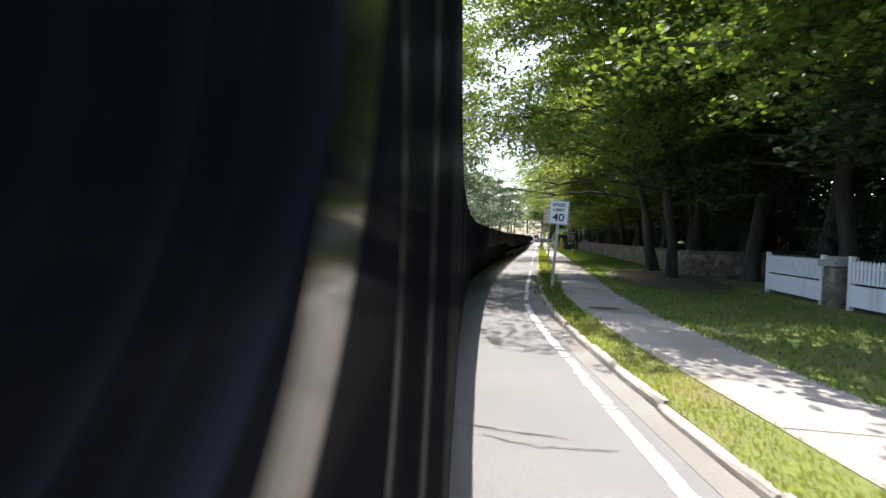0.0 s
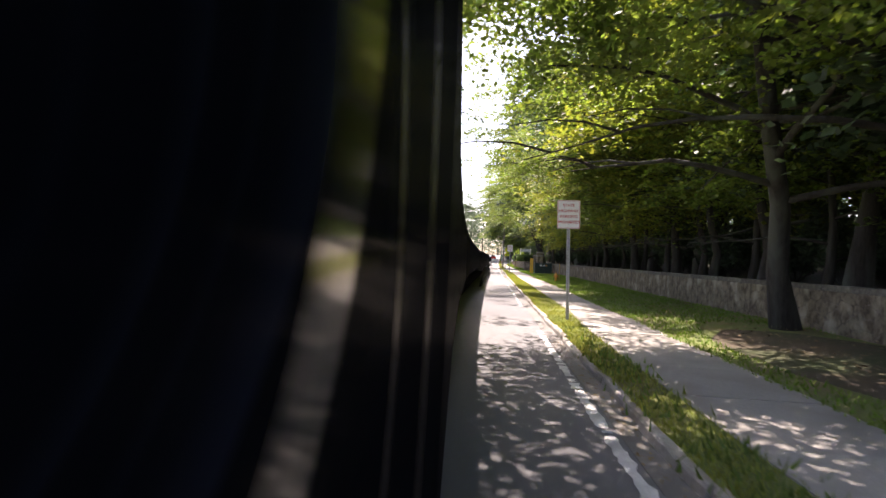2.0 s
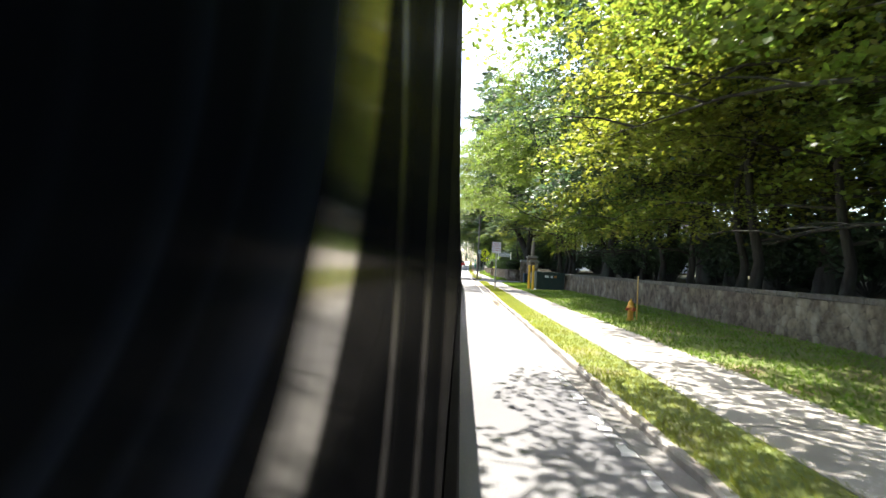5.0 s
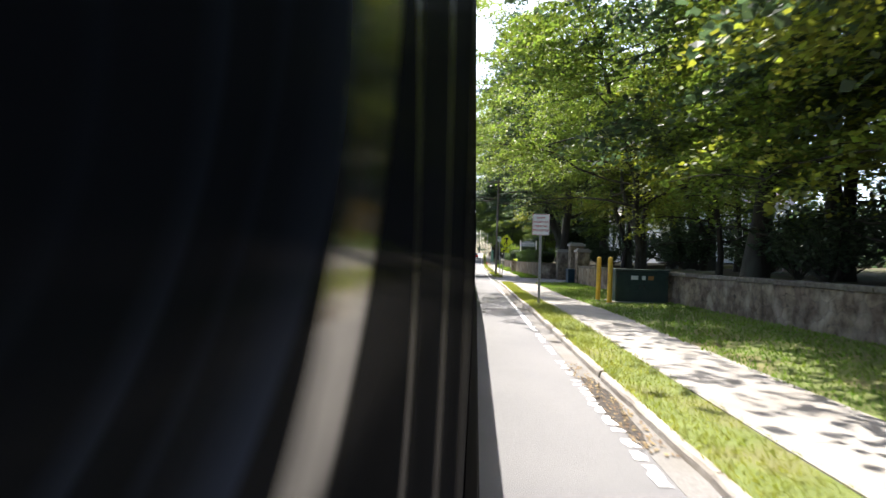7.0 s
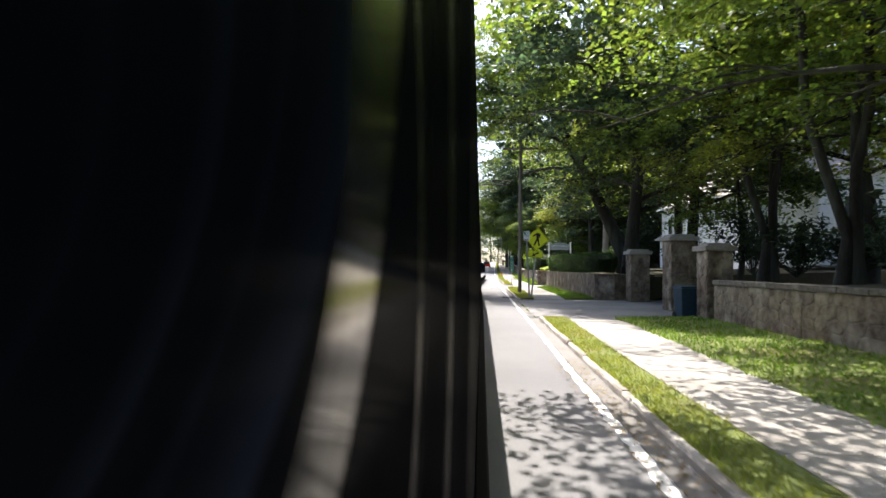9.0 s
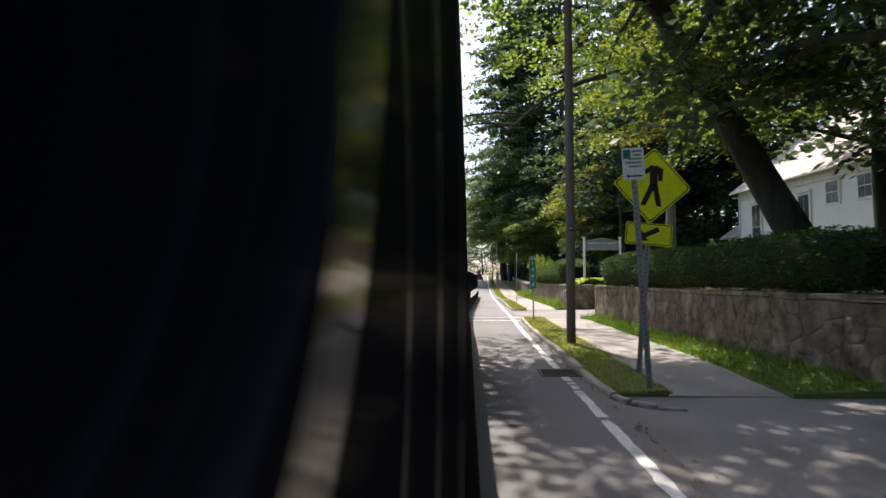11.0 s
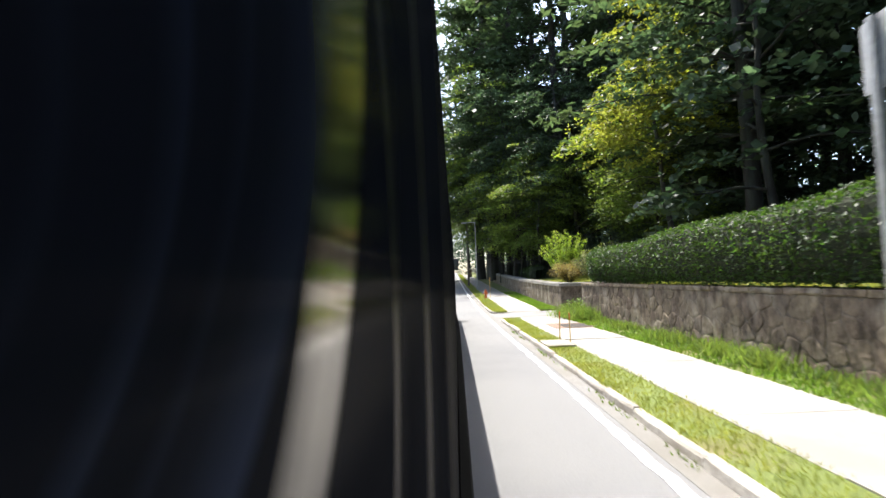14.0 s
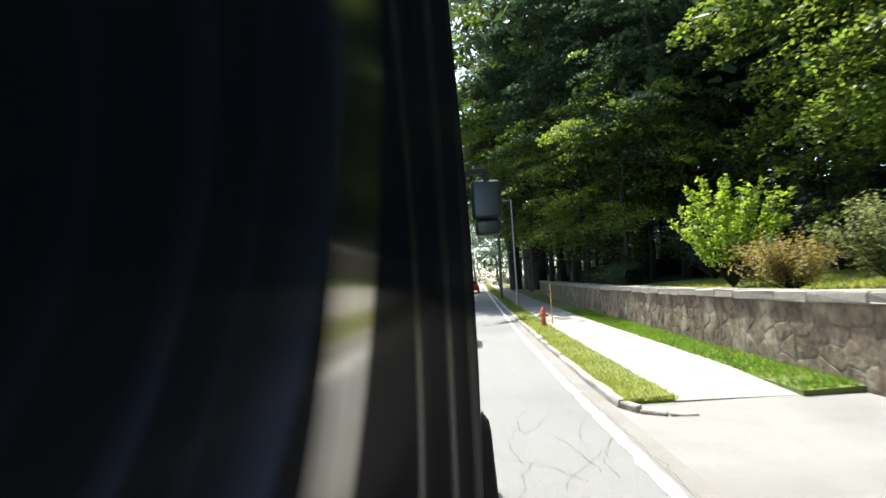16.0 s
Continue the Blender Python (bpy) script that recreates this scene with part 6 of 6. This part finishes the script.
def house_window(y, z, wid, high):
    bm = bmesh.new()
    box(bm, -0.05, y, z, 0.1, wid + 0.24, high + 0.24, 0.01)
    w = part("window", bm, M_WPOST, hs, "tall white-framed window")
    bm = bmesh.new()
    box(bm, -0.09, y, z + high / 2 + 0.2, 0.16, wid + 0.4, 0.12, 0.01)
    part("lintel", bm, M_WPOST, w)
    for k in (-1, 1):
        for j in (-1, 1):
            bm = bmesh.new()
            box(bm, -0.105, y + k * wid / 4, z + j * high / 4, 0.02, wid / 2 - 0.04, high / 2 - 0.05)
            part("pane", bm, M_DARKGLASS, w, "dark window pane")


for y, z, wid, high in ((-1.9, 5.4, 0.85, 3.2), (-4.1, 5.4, 0.85, 3.2), (-6.4, 5.4, 0.85, 3.2), (-8.6, 6.8, 0.85, 1.3), (-10.8, 6.8, 0.85, 1.3)):
    house_window(y, z, wid, high)
# low lean-to at the far end
bm = bmesh.new()
slab_poly(bm, [(1.7, HZ0), (7.0, HZ0), (7.0, 8.8), (1.7, 5.2)], 0.05, 4.3)
part("wall", bm, M_CLAP, hs)
roof_slab([(1.2, 0.45, 5.15), (7.2, 0.45, 9.25), (7.2, 4.6, 9.25), (1.2, 4.6, 5.15)], "lean_to_roof")

# pale house glimpsed between the trunks
gh = thing("pale_house", pose(24, 104, 2.0, 0, 0, -8), "pale house glimpsed between the tree trunks", "house")
bm = bmesh.new()
box(bm, 0, 0, 2.7, 9.0, 7.0, 5.4)
part("wall", bm, M_CLAP, gh)
bm = bmesh.new()
v = [bm.verts.new(p) for p in ((-4.9, -3.9, 5.3), (4.9, -3.9, 5.3), (4.9, 0, 8.2), (-4.9, 0, 8.2), (-4.9, 3.9, 5.3), (4.9, 3.9, 5.3))]
for q in ((0, 1, 2, 3), (3, 2, 5, 4), (0, 3, 4), (1, 5, 2), (0, 4, 5, 1)):
    bm.faces.new([v[i] for i in q])
part("roof", bm, M_ROOF, gh)
for x in (-2.8, 0, 2.8):
    bm = bmesh.new()
    box(bm, x, -3.52, 3.2, 1.0, 0.08, 1.6, 0.01)
    w = part("window", bm, M_WPOST, gh)
    bm = bmesh.new()
    box(bm, x, -3.565, 3.2, 0.8, 0.02, 1.4)
    part("pane", bm, M_DARKGLASS, w)


# ---- cars far down the road ----
def car(m, paint, label):
    c = thing("car", m, label, "car", "cars on the road")
    bm = bmesh.new()
    prof = [(-2.15, 0.45), (-2.2, 0.75), (-2.0, 0.98), (-1.2, 1.02), (1.0, 0.98), (2.0, 0.8), (2.15, 0.5), (2.1, 0.3), (-2.1, 0.3)]
    for x in (-0.86, 0.86):
        pass
    a = [bm.verts.new((-0.86, y, z)) for y, z in prof]
    b = [bm.verts.new((0.86, y, z)) for y, z in prof]
    bm.faces.new(a)
    bm.faces.new(list(reversed(b)))
    for i in range(len(prof)):
        bm.faces.new((a[i], b[i], b[(i + 1) % len(prof)], a[(i + 1) % len(prof)]))
    bmesh.ops.recalc_face_normals(bm, faces=bm.faces)
    bmesh.ops.bevel(bm, geom=list(bm.edges), offset=0.06, segments=2, affect="EDGES")
    part("body", bm, paint, c)
    bm = bmesh.new()
    cab = [(-1.75, 1.0), (-1.25, 1.45), (0.1, 1.48), (0.95, 0.99)]
    a = [bm.verts.new((-0.76 + (0.12 if z > 1.2 else 0), y, z)) for y, z in cab]
    b = [bm.verts.new((0.76 - (0.12 if z > 1.2 else 0), y, z)) for y, z in cab]
    bm.faces.new(a)
    bm.faces.new(list(reversed(b)))
    for i in range(4):
        bm.faces.new((a[i], b[i], b[(i + 1) % 4], a[(i + 1) % 4]))
    bmesh.ops.recalc_face_normals(bm, faces=bm.faces)
    part("windows", bm, M_DARKGLASS, c)
    bm = bmesh.new()
    box(bm, 0, -0.6, 1.475, 1.2, 1.25, 0.05, 0.02)
    part("roof", bm, paint, c)
    for x in (-0.8, 0.8):
        for y in (-1.35, 1.35):
            bm = bmesh.new()
            cyl(bm, 0, 0, -0.1, 0.1, 0.32, seg=18)
            bmesh.ops.rotate(bm, cent=(0, 0, 0), matrix=Matrix.Rotation(radians(90), 3, "Y"), verts=bm.verts)
            bmesh.ops.translate(bm, vec=(x, y, 0.32), verts=bm.verts)
            w = part("wheel", bm, M_RUBBER, c)
            bm = bmesh.new()
            cyl(bm, 0, 0, -0.105, 0.105, 0.19, seg=14)
            bmesh.ops.rotate(bm, cent=(0, 0, 0), matrix=Matrix.Rotation(radians(90), 3, "Y"), verts=bm.verts)
            bmesh.ops.translate(bm, vec=(x, y, 0.32), verts=bm.verts)
            part("rim", bm, M_STEEL, w)
        bm = bmesh.new()
        box(bm, x * 0.82, -2.17, 0.8, 0.3, 0.06, 0.14, 0.02)
        part("tail_lamp", bm, M_LAMPR, c)
        bm = bmesh.new()
        box(bm, x * 0.8, 2.08, 0.68, 0.3, 0.08, 0.12, 0.02)
        part("headlight", bm, M_SIGNW, c)
    return c


car(pose(K(176) - 5.6, 176, 0, 0, 0, 180), M_CARS, "silver car on the far lane")
car(pose(K(196) - 2.2, 196, 0, 0, 0, -3), M_CARR, "red car ahead in the lane")
car(pose(K(215) - 5.8, 215, 0, 0, 0, 177), M_CARD, "dark car on the far lane")


# ---- white picket fence with a stone post ----
fe = thing("picket_fence", pose(0, 0, 0), "white painted wooden picket fence on a solid base board", "fence")


def fence_run(p, q):
    p, q = Vector(p), Vector(q)
    d = (q - p)
    L = d.length
    d.normalize()
    ang = math.degrees(math.atan2(d.y, d.x))
    base = pose(p.x, p.y, p.z, 0, 0, ang)

    def add(name, bm, label=""):
        bmesh.ops.transform(bm, matrix=base, verts=bm.verts)
        return part(name, bm, M_WPOST, fe, label)
    for zz, hh in ((0.32, 0.5), (0.66, 0.07), (1.0, 0.07)):
        bm = bmesh.new()
        box(bm, L / 2, 0.02, zz, L, 0.03, hh, 0.005)
        add("board" if hh > 0.3 else "rail", bm)
    me = None
    k = 0
    while 0.06 + k * 0.125 < L:
        x = 0.06 + k * 0.125
        if me is None:
            bm = bmesh.new()
            slab_poly(bm, [(-0.04, 0.62), (0.04, 0.62), (0.04, 1.1), (0, 1.16), (-0.04, 1.1)], -0.022, 0.0)
            first = part("picket", bm, M_WPOST, fe)
            me = first.data
            first.matrix_world = base @ Matrix.Translation((x, 0, 0))
        else:
            o = new("picket", me)
            o.parent = fe
            o.matrix_world = base @ Matrix.Translation((x, 0, 0))
        k += 1
    for x in (0.0, L):
        bm = bmesh.new()
        box(bm, x, 0.06, 0.6, 0.11, 0.11, 1.3, 0.01)
        add("post", bm)


fence_run((7.6, 16.6, 0.25), (7.55, 13.4, 0.25))
fence_run((7.6, 12.3, 0.25), (8.3, 3.0, 0.25))


# ---- masonry: rubble walls, piers, kerb stones and paving slabs ----
def clip(poly, mx, my, nx, ny):
    """The part of a polygon on the near side of the line through (mx, my) with normal (nx, ny)."""
    out = []
    for i, p in enumerate(poly):
        q = poly[(i + 1) % len(poly)]
        dp, dq = (p[0] - mx) * nx + (p[1] - my) * ny, (q[0] - mx) * nx + (q[1] - my) * ny
        if dp <= 0:
            out.append(p)
        if dp * dq < 0:
            t = dp / (dp - dq)
            out.append((p[0] + (q[0] - p[0]) * t, p[1] + (q[1] - p[1]) * t))
    return out


def rubble(rng, x0, z0, x1, z1, size=0.42):
    """Irregular stone outlines that fill a wall face."""
    pts = []
    rows = max(1, round((z1 - z0) / (size * 0.72)))
    for r in range(rows):
        cols = max(1, round((x1 - x0) / (size * rng.uniform(0.85, 1.3))))
        for c in range(cols):
            pts.append((x0 + (x1 - x0) * (c + 0.5 + 0.5 * (r % 2 - 0.5) + rng.uniform(-0.4, 0.4)) / cols, z0 + (z1 - z0) * (r + 0.5 + rng.uniform(-0.38, 0.38)) / rows))
    for i, (px, pz) in enumerate(pts):
        poly = [(x0, z0), (x1, z0), (x1, z1), (x0, z1)]
        for j, (qx, qz) in enumerate(pts):
            if i != j and abs(qx - px) < 1.6 and poly:
                poly = clip(poly, (px + qx) / 2, (pz + qz) / 2, qx - px, (qz - pz) * 1.3)
        if len(poly) > 2:
            yield poly


def stone_shape(rng, poly):
    """Vertices and faces of one rough stone; x, y across its face, z outwards."""
    cx, cy = sum(p[0] for p in poly) / len(poly), sum(p[1] for p in poly) / len(poly)
    ring = []
    for i, p in enumerate(poly):
        q = poly[(i + 1) % len(poly)]
        if math.hypot(q[0] - p[0], q[1] - p[1]) < 0.03:
            continue
        for t in (0.2, 0.8):
            ring.append(((p[0] + (q[0] - p[0]) * t - cx), (p[1] + (q[1] - p[1]) * t - cy)))
    if len(ring) < 4:
        return None
    n, h = len(ring), rng.uniform(0.003, 0.016)
    ring = [(x * k, y * k) for x, y in ring for k in (rng.uniform(0.95, 1.0),)]
    V = [(x, y, -0.02) for x, y in ring] + [(x * 0.97, y * 0.97, h * rng.uniform(0.4, 0.7)) for x, y in ring] + [(x * 0.8, y * 0.8, h * rng.uniform(0.8, 1.15)) for x, y in ring]
    V.append((0, 0, h * rng.uniform(0.9, 1.2)))
    F = [(r + i, r + (i + 1) % n, r + n + (i + 1) % n, r + n + i) for r in (0, n) for i in range(n)]
    F += [(2 * n + i, 2 * n + (i + 1) % n, 3 * n) for i in range(n)]
    return V, F, cx, cy


def stone_wall(name, pts, z0, z1, label, seed, thick=0.45, cap=0.13, near=(0, 300), capw=0.06, cap_mat=None):
    """A rubble wall along pts (its face to the left of the way), with cap stones."""
    rng = random.Random(seed)
    w = tagged(new(name), label, "wall", kind="structure")
    V, F = [], []
    n = len(pts)
    P = [Vector((x, y, 0)) for x, y in pts]
    N = []
    for i in range(n):
        d = (P[min(i + 1, n - 1)] - P[max(i - 1, 0)]).normalized()
        N.append(Vector((-d.y, d.x, 0)))
    for p, q in zip(P, N):
        for o, z in ((0, z0 - 0.3), (0, z1 - cap), (-thick, z1 - cap), (-thick, z0 - 0.3)):
            r = p + q * o
            V.append((r.x, r.y, z))
    for i in range(n - 1):
        for k in range(4):
            F.append((4 * i + k, 4 * i + (k + 1) % 4, 4 * i + 4 + (k + 1) % 4, 4 * i + 4 + k))
    F += [(3, 2, 1, 0), tuple(4 * (n - 1) + k for k in (0, 1, 2, 3))]
    mesh_np("core", V, F, M_MORTAR, w)
    spare_v, spare_f, made = [], [], 0
    cap_me = None
    for a, b in zip(P, P[1:]):
        d = b - a
        L = d.length
        d.normalize()
        nrm = Vector((-d.y, d.x, 0))
        fr = Matrix(((d.x, 0, nrm.x, 0), (d.y, 0, nrm.y, 0), (0, 1, 0, 0), (0, 0, 0, 1)))
        for poly in rubble(rng, 0, z0 - 0.12, L, z1 - cap):
            st = stone_shape(rng, poly)
            if not st:
                continue
            c = a + d * st[2]
            m = Matrix.Translation((c.x, c.y, st[3])) @ fr
            if near[0] <= c.y <= near[1] and made < 300:
                me = bpy.data.meshes.new("stone")
                me.from_pydata(st[0], [], st[1])
                me.materials.append(M_STONE)
                o = new("stone", me)
                o.parent = w
                o.matrix_world = m
                made += 1
            else:
                base = sum(len(q) for q in spare_v)
                A = np.array(m)
                spare_v.append(np.array(st[0]) @ A[:3, :3].T + A[:3, 3])
                spare_f += [tuple(base + i for i in f) for f in st[1]]
        x = 0.0
        while x < L - 0.05:
            ln = min(rng.uniform(0.75, 1.25), L - x)
            if L - x - ln < 0.3:
                ln = L - x
            bm = bmesh.new()
            box(bm, 0, 0, 0, ln - 0.012, thick + 2 * capw, cap, min(0.025, cap * 0.25))
            for v in bm.verts:
                v.co += Vector((rng.uniform(-0.01, 0.01), rng.uniform(-0.012, 0.012), rng.uniform(-0.01, 0.01)))
            c = a + d * (x + ln / 2) - nrm * (thick / 2)
            o = part("cap_stone", bm, cap_mat or M_CAP, w)
            o.matrix_world = Matrix.Translation((c.x, c.y, z1 - cap / 2)) @ Matrix.Rotation(math.atan2(d.y, d.x), 4, "Z")
            x += ln
    if spare_v:
        v = np.concatenate(spare_v)
        me = bpy.data.meshes.new("far_stones")
        me.from_pydata(v.tolist(), [], spare_f)
        me.materials.append(M_STONE)
        o = new("far_stones", me)
        o.parent = w
        tagged(o, "", kind="stuff")
    return w


def run(y0, y1, d=4.0):
    return [(wall_x(y), y) for y in steps(y0, y1, d)]


WL = "weathered brown rubble stone retaining wall with granite caps"
stone_wall("wall_1", [(12.0, 23.4), (7.3, 23.6)] + run(23.9, 86.2), 0.28, 1.36, WL, 501, near=(50, 86.5), cap_mat=M_CAPD)
stone_wall("wall_2", [(8.6, 97.4), (6.4, 96.6)] + run(96.9, 111.4, 3.0) + [(5.2, 112.0), (5.5, 112.6), (6.2, 113.0), (8.0, 113.2), (13.0, 113.2)], 0.2, 1.38, WL, 502, cap=0.1, capw=0.03, cap_mat=M_STONE)
stone_wall("wall_3", [(14.0, 118.2), (9.0, 118.0), (5.25, 117.75), (5.22, 117.9)] + run(118.2, 136.6, 3.0) + [(5.85, 137.2), (6.6, 137.45), (9.5, 137.5)], 0.2, 1.36, WL, 503, cap=0.1, capw=0.03, cap_mat=M_STONE)
stone_wall("wall_4", [(12.0, 140.6), (6.2, 140.3), (5.8, 140.3), (5.82, 140.6)] + run(141.2, 215, 3.5), 0.18, 1.34, WL, 504, thick=0.5, cap=0.16, near=(139, 175))
stone_wall("wall_5", [(9.0, 3.6), (9.05, 4.4)], 0.25, 1.3, WL, 505)


def pier(m, w, h, label):
    p = thing("gate_pier", m, label, "pier", "gate piers")
    bm = bmesh.new()
    box(bm, 0, 0, h / 2 - 0.15, w - 0.06, w - 0.06, h + 0.1)
    part("core", bm, M_MORTAR, p)
    rng = random.Random(int(h * 100))
    for ang in (0, 90, 180, 270):
        fr = Matrix.Rotation(radians(ang), 4, "Z") @ Matrix.Translation((0, -(w - 0.06) / 2, 0)) @ Matrix(((1, 0, 0, 0), (0, 0, -1, 0), (0, 1, 0, 0), (0, 0, 0, 1)))
        for poly in rubble(rng, -w / 2 + 0.03, -0.1, w / 2 - 0.03, h - 0.12, 0.36):
            st = stone_shape(rng, poly)
            if st:
                me = bpy.data.meshes.new("stone")
                me.from_pydata(st[0], [], st[1])
                me.materials.append(M_STONE)
                o = new("stone", me)
                o.parent = p
                o.matrix_local = fr @ Matrix.Translation((st[2], st[3], 0.012))
    bm = bmesh.new()
    box(bm, 0, 0, h - 0.04, w + 0.16, w + 0.16, 0.16, 0.03)
    box(bm, 0, 0, h + 0.08, w - 0.1, w - 0.1, 0.1, 0.03)
    part("cap_stone", bm, M_CAP, p)
    return p


pier(pose(6.9, 87.1, 0.15), 0.8, 2.2, "stone gate pier with granite cap")
pier(pose(7.3, 90.9, 0.1), 0.95, 2.75, "tall stone gate pier with granite cap")
pier(pose(7.3, 95.9, 0.1), 0.9, 2.35, "shaded stone gate pier with granite cap")
pier(pose(7.75, 12.85, 0.2), 0.6, 1.15, "rough stone fence post")
pier(pose(7.4, 215.4, 0.2), 0.6, 1.4, "stone pier at the wall's end")

# plaque on the wall corner
pq = thing("wall_plaque", pose(5.18, 118.35, 0.78, 0, 0, -90), "small carved plaque on the stone wall", "plaque")
bm = bmesh.new()
slab_poly(bm, [(-0.17, -0.2), (0.17, -0.2), (0.17, 0.08), (0.09, 0.24), (-0.09, 0.24), (-0.17, 0.08)], -0.09, 0.0)
q = part("plate", bm, M_ALU, pq)
for zz, w in ((0.1, 0.14), (0.0, 0.26), (-0.08, 0.24), (-0.15, 0.2)):
    bm = bmesh.new()
    box(bm, 0, -0.092, zz, w, 0.006, 0.03)
    part("text_bar", bm, M_SIGNB, q)

# kerb stones, each with its own tilt
kerb = tagged(new("kerb"), "old granite kerb stones, uneven and chipped", "kerb", kind="structure")


def kerb_mesh(seed):
    """A split granite block, one metre long, chipped along its road edge."""
    rng = random.Random(seed)
    n = 9
    V, F = [], []
    for i in range(n):
        y = i / (n - 1) - 0.5
        chip = max(0.0, rng.gauss(0, 0.016)) + (0.02 if i in (0, n - 1) else 0)
        lift = rng.uniform(-0.006, 0.006)
        V += [(-0.09 + rng.uniform(-0.006, 0.006), y, -0.17), (-0.088 + chip * 0.6, y, 0.06 + rng.uniform(-0.03, 0.02)), (-0.085 + chip, y, 0.145 + lift - chip * 0.4), (-0.06 + chip, y, 0.168 + lift),
              (0.06, y, 0.168 + lift * 0.5 + rng.uniform(-0.004, 0.004)), (0.085 - rng.uniform(0, 0.012), y, 0.15), (0.088, y, -0.17)]
    for i in range(n - 1):
        for k in range(7):
            F.append((7 * i + k, 7 * i + (k + 1) % 7, 7 * i + 7 + (k + 1) % 7, 7 * i + 7 + k))
    F += [tuple(reversed(range(7))), tuple(7 * (n - 1) + k for k in range(7))]
    me = bpy.data.meshes.new("kerb_stone")
    me.from_pydata(V, [], F)
    me.validate()
    me.materials.append(M_KERB)
    return me


KM = [kerb_mesh(600 + k) for k in range(6)]
rs = random.Random(61)


def kerb_stone(xa, ya, xb, yb, z):
    L = math.hypot(xb - xa, yb - ya)
    if ya < 26:
        shift = rs.uniform(-0.035, 0.035)
        xa, xb = xa + shift, xb + shift + rs.uniform(-0.03, 0.03)
        z += rs.uniform(-0.02, 0.03)
    o = new("kerb_stone", KM[rs.randrange(6)])
    o.parent = kerb
    o.matrix_world = pose((xa + xb) / 2, (ya + yb) / 2, z + rs.uniform(-0.018, 0.012), rs.uniform(-0.5, 0.5), rs.uniform(-3, 3), math.degrees(math.atan2(yb - ya, xb - xa)) - 90) @ Matrix.Diagonal((0.74, L - 0.02, 1, 1))


for a, b in SPANS:
    y = max(a, -12)
    while y < min(b, 190) - 0.4:
        ln = min(rs.uniform(1.1, 2.0), min(b, 190) - y)
        kerb_stone(K(y) + 0.06, y, K(y + ln) + 0.06, y + ln, -0.06)
        y += ln
for yc, s in ((DRIVES[0][0], 1), (DRIVES[0][1], -1), (DRIVES[1][0], 1), (DRIVES[1][1], -1), (DRIVES[2][0], 1), (DRIVES[2][1], -1)):
    x, y = K(yc) + 0.085, yc
    for k in range(3):
        ang = radians(90 - 30 * (k + 0.7))
        x2, y2 = x + 0.33 * math.cos(ang), y + s * 0.33 * math.sin(ang)
        kerb_stone(x, y, x2, y2, -0.075 - 0.025 * k)
        x, y = x2, y2

# concrete paving slabs
pav = tagged(new("pavement"), "pale concrete pavement slabs with dark joints", "pavement", kind="structure")
rs = random.Random(62)
for a, b in SPANS:
    y = max(a, -14) + 0.1
    while y < min(b, 230) - 0.5:
        ln = min(1.75, min(b, 230) - y)
        bm = bmesh.new()
        top = [(walk_l(y), y), (walk_r(y), y), (walk_r(y + ln), y + ln - 0.014), (walk_l(y + ln), y + ln - 0.014)]
        dz = rs.uniform(-0.006, 0.006)
        vs = [bm.verts.new((px, py, 0.112 + dz + rs.uniform(-0.003, 0.003))) for px, py in top]
        for v in vs:
            if v.co.y > 20 and min(abs(v.co.y - a), abs(v.co.y - b)) < 0.2:
                v.co.z = 0.04
        low = [bm.verts.new((v.co.x, v.co.y, 0.0)) for v in vs]
        bm.faces.new(vs)
        for i in range(4):
            bm.faces.new((vs[i], low[i], low[(i + 1) % 4], vs[(i + 1) % 4]))
        part("slab", bm, M_WALK, pav)
        y += ln


# ---- the road climbs gently beyond the garden drive ----
def climb(y):
    return np.interp(y, [143, 150, 156, 164, 270, 520, 600], [0, 0.09, 0.2, 0.42, 3.5, 3.5, 0])


def lift(ob, done):
    here = ob.matrix_world.translation
    if ob.type in {"CAMERA", "LIGHT"} or ob.name == "ground" or ob.name.startswith("bus"):
        return
    if here.length > 1e-4:
        ob.location.z += float(climb(here.y))
        return
    if ob.type == "MESH" and ob.data.name not in done:
        done.add(ob.data.name)
        co = np.empty(len(ob.data.vertices) * 3, np.float32)
        ob.data.vertices.foreach_get("co", co)
        if len(co) and co[1::3].max() > 143:
            co[2::3] += climb(co[1::3])
            ob.data.vertices.foreach_set("co", co)
            ob.data.update()
    for c in ob.children:
        lift(c, done)


bpy.context.view_layer.update()
lifted = set()
for ob in list(bpy.context.scene.objects):
    if ob.parent is None:
        lift(ob, lifted)
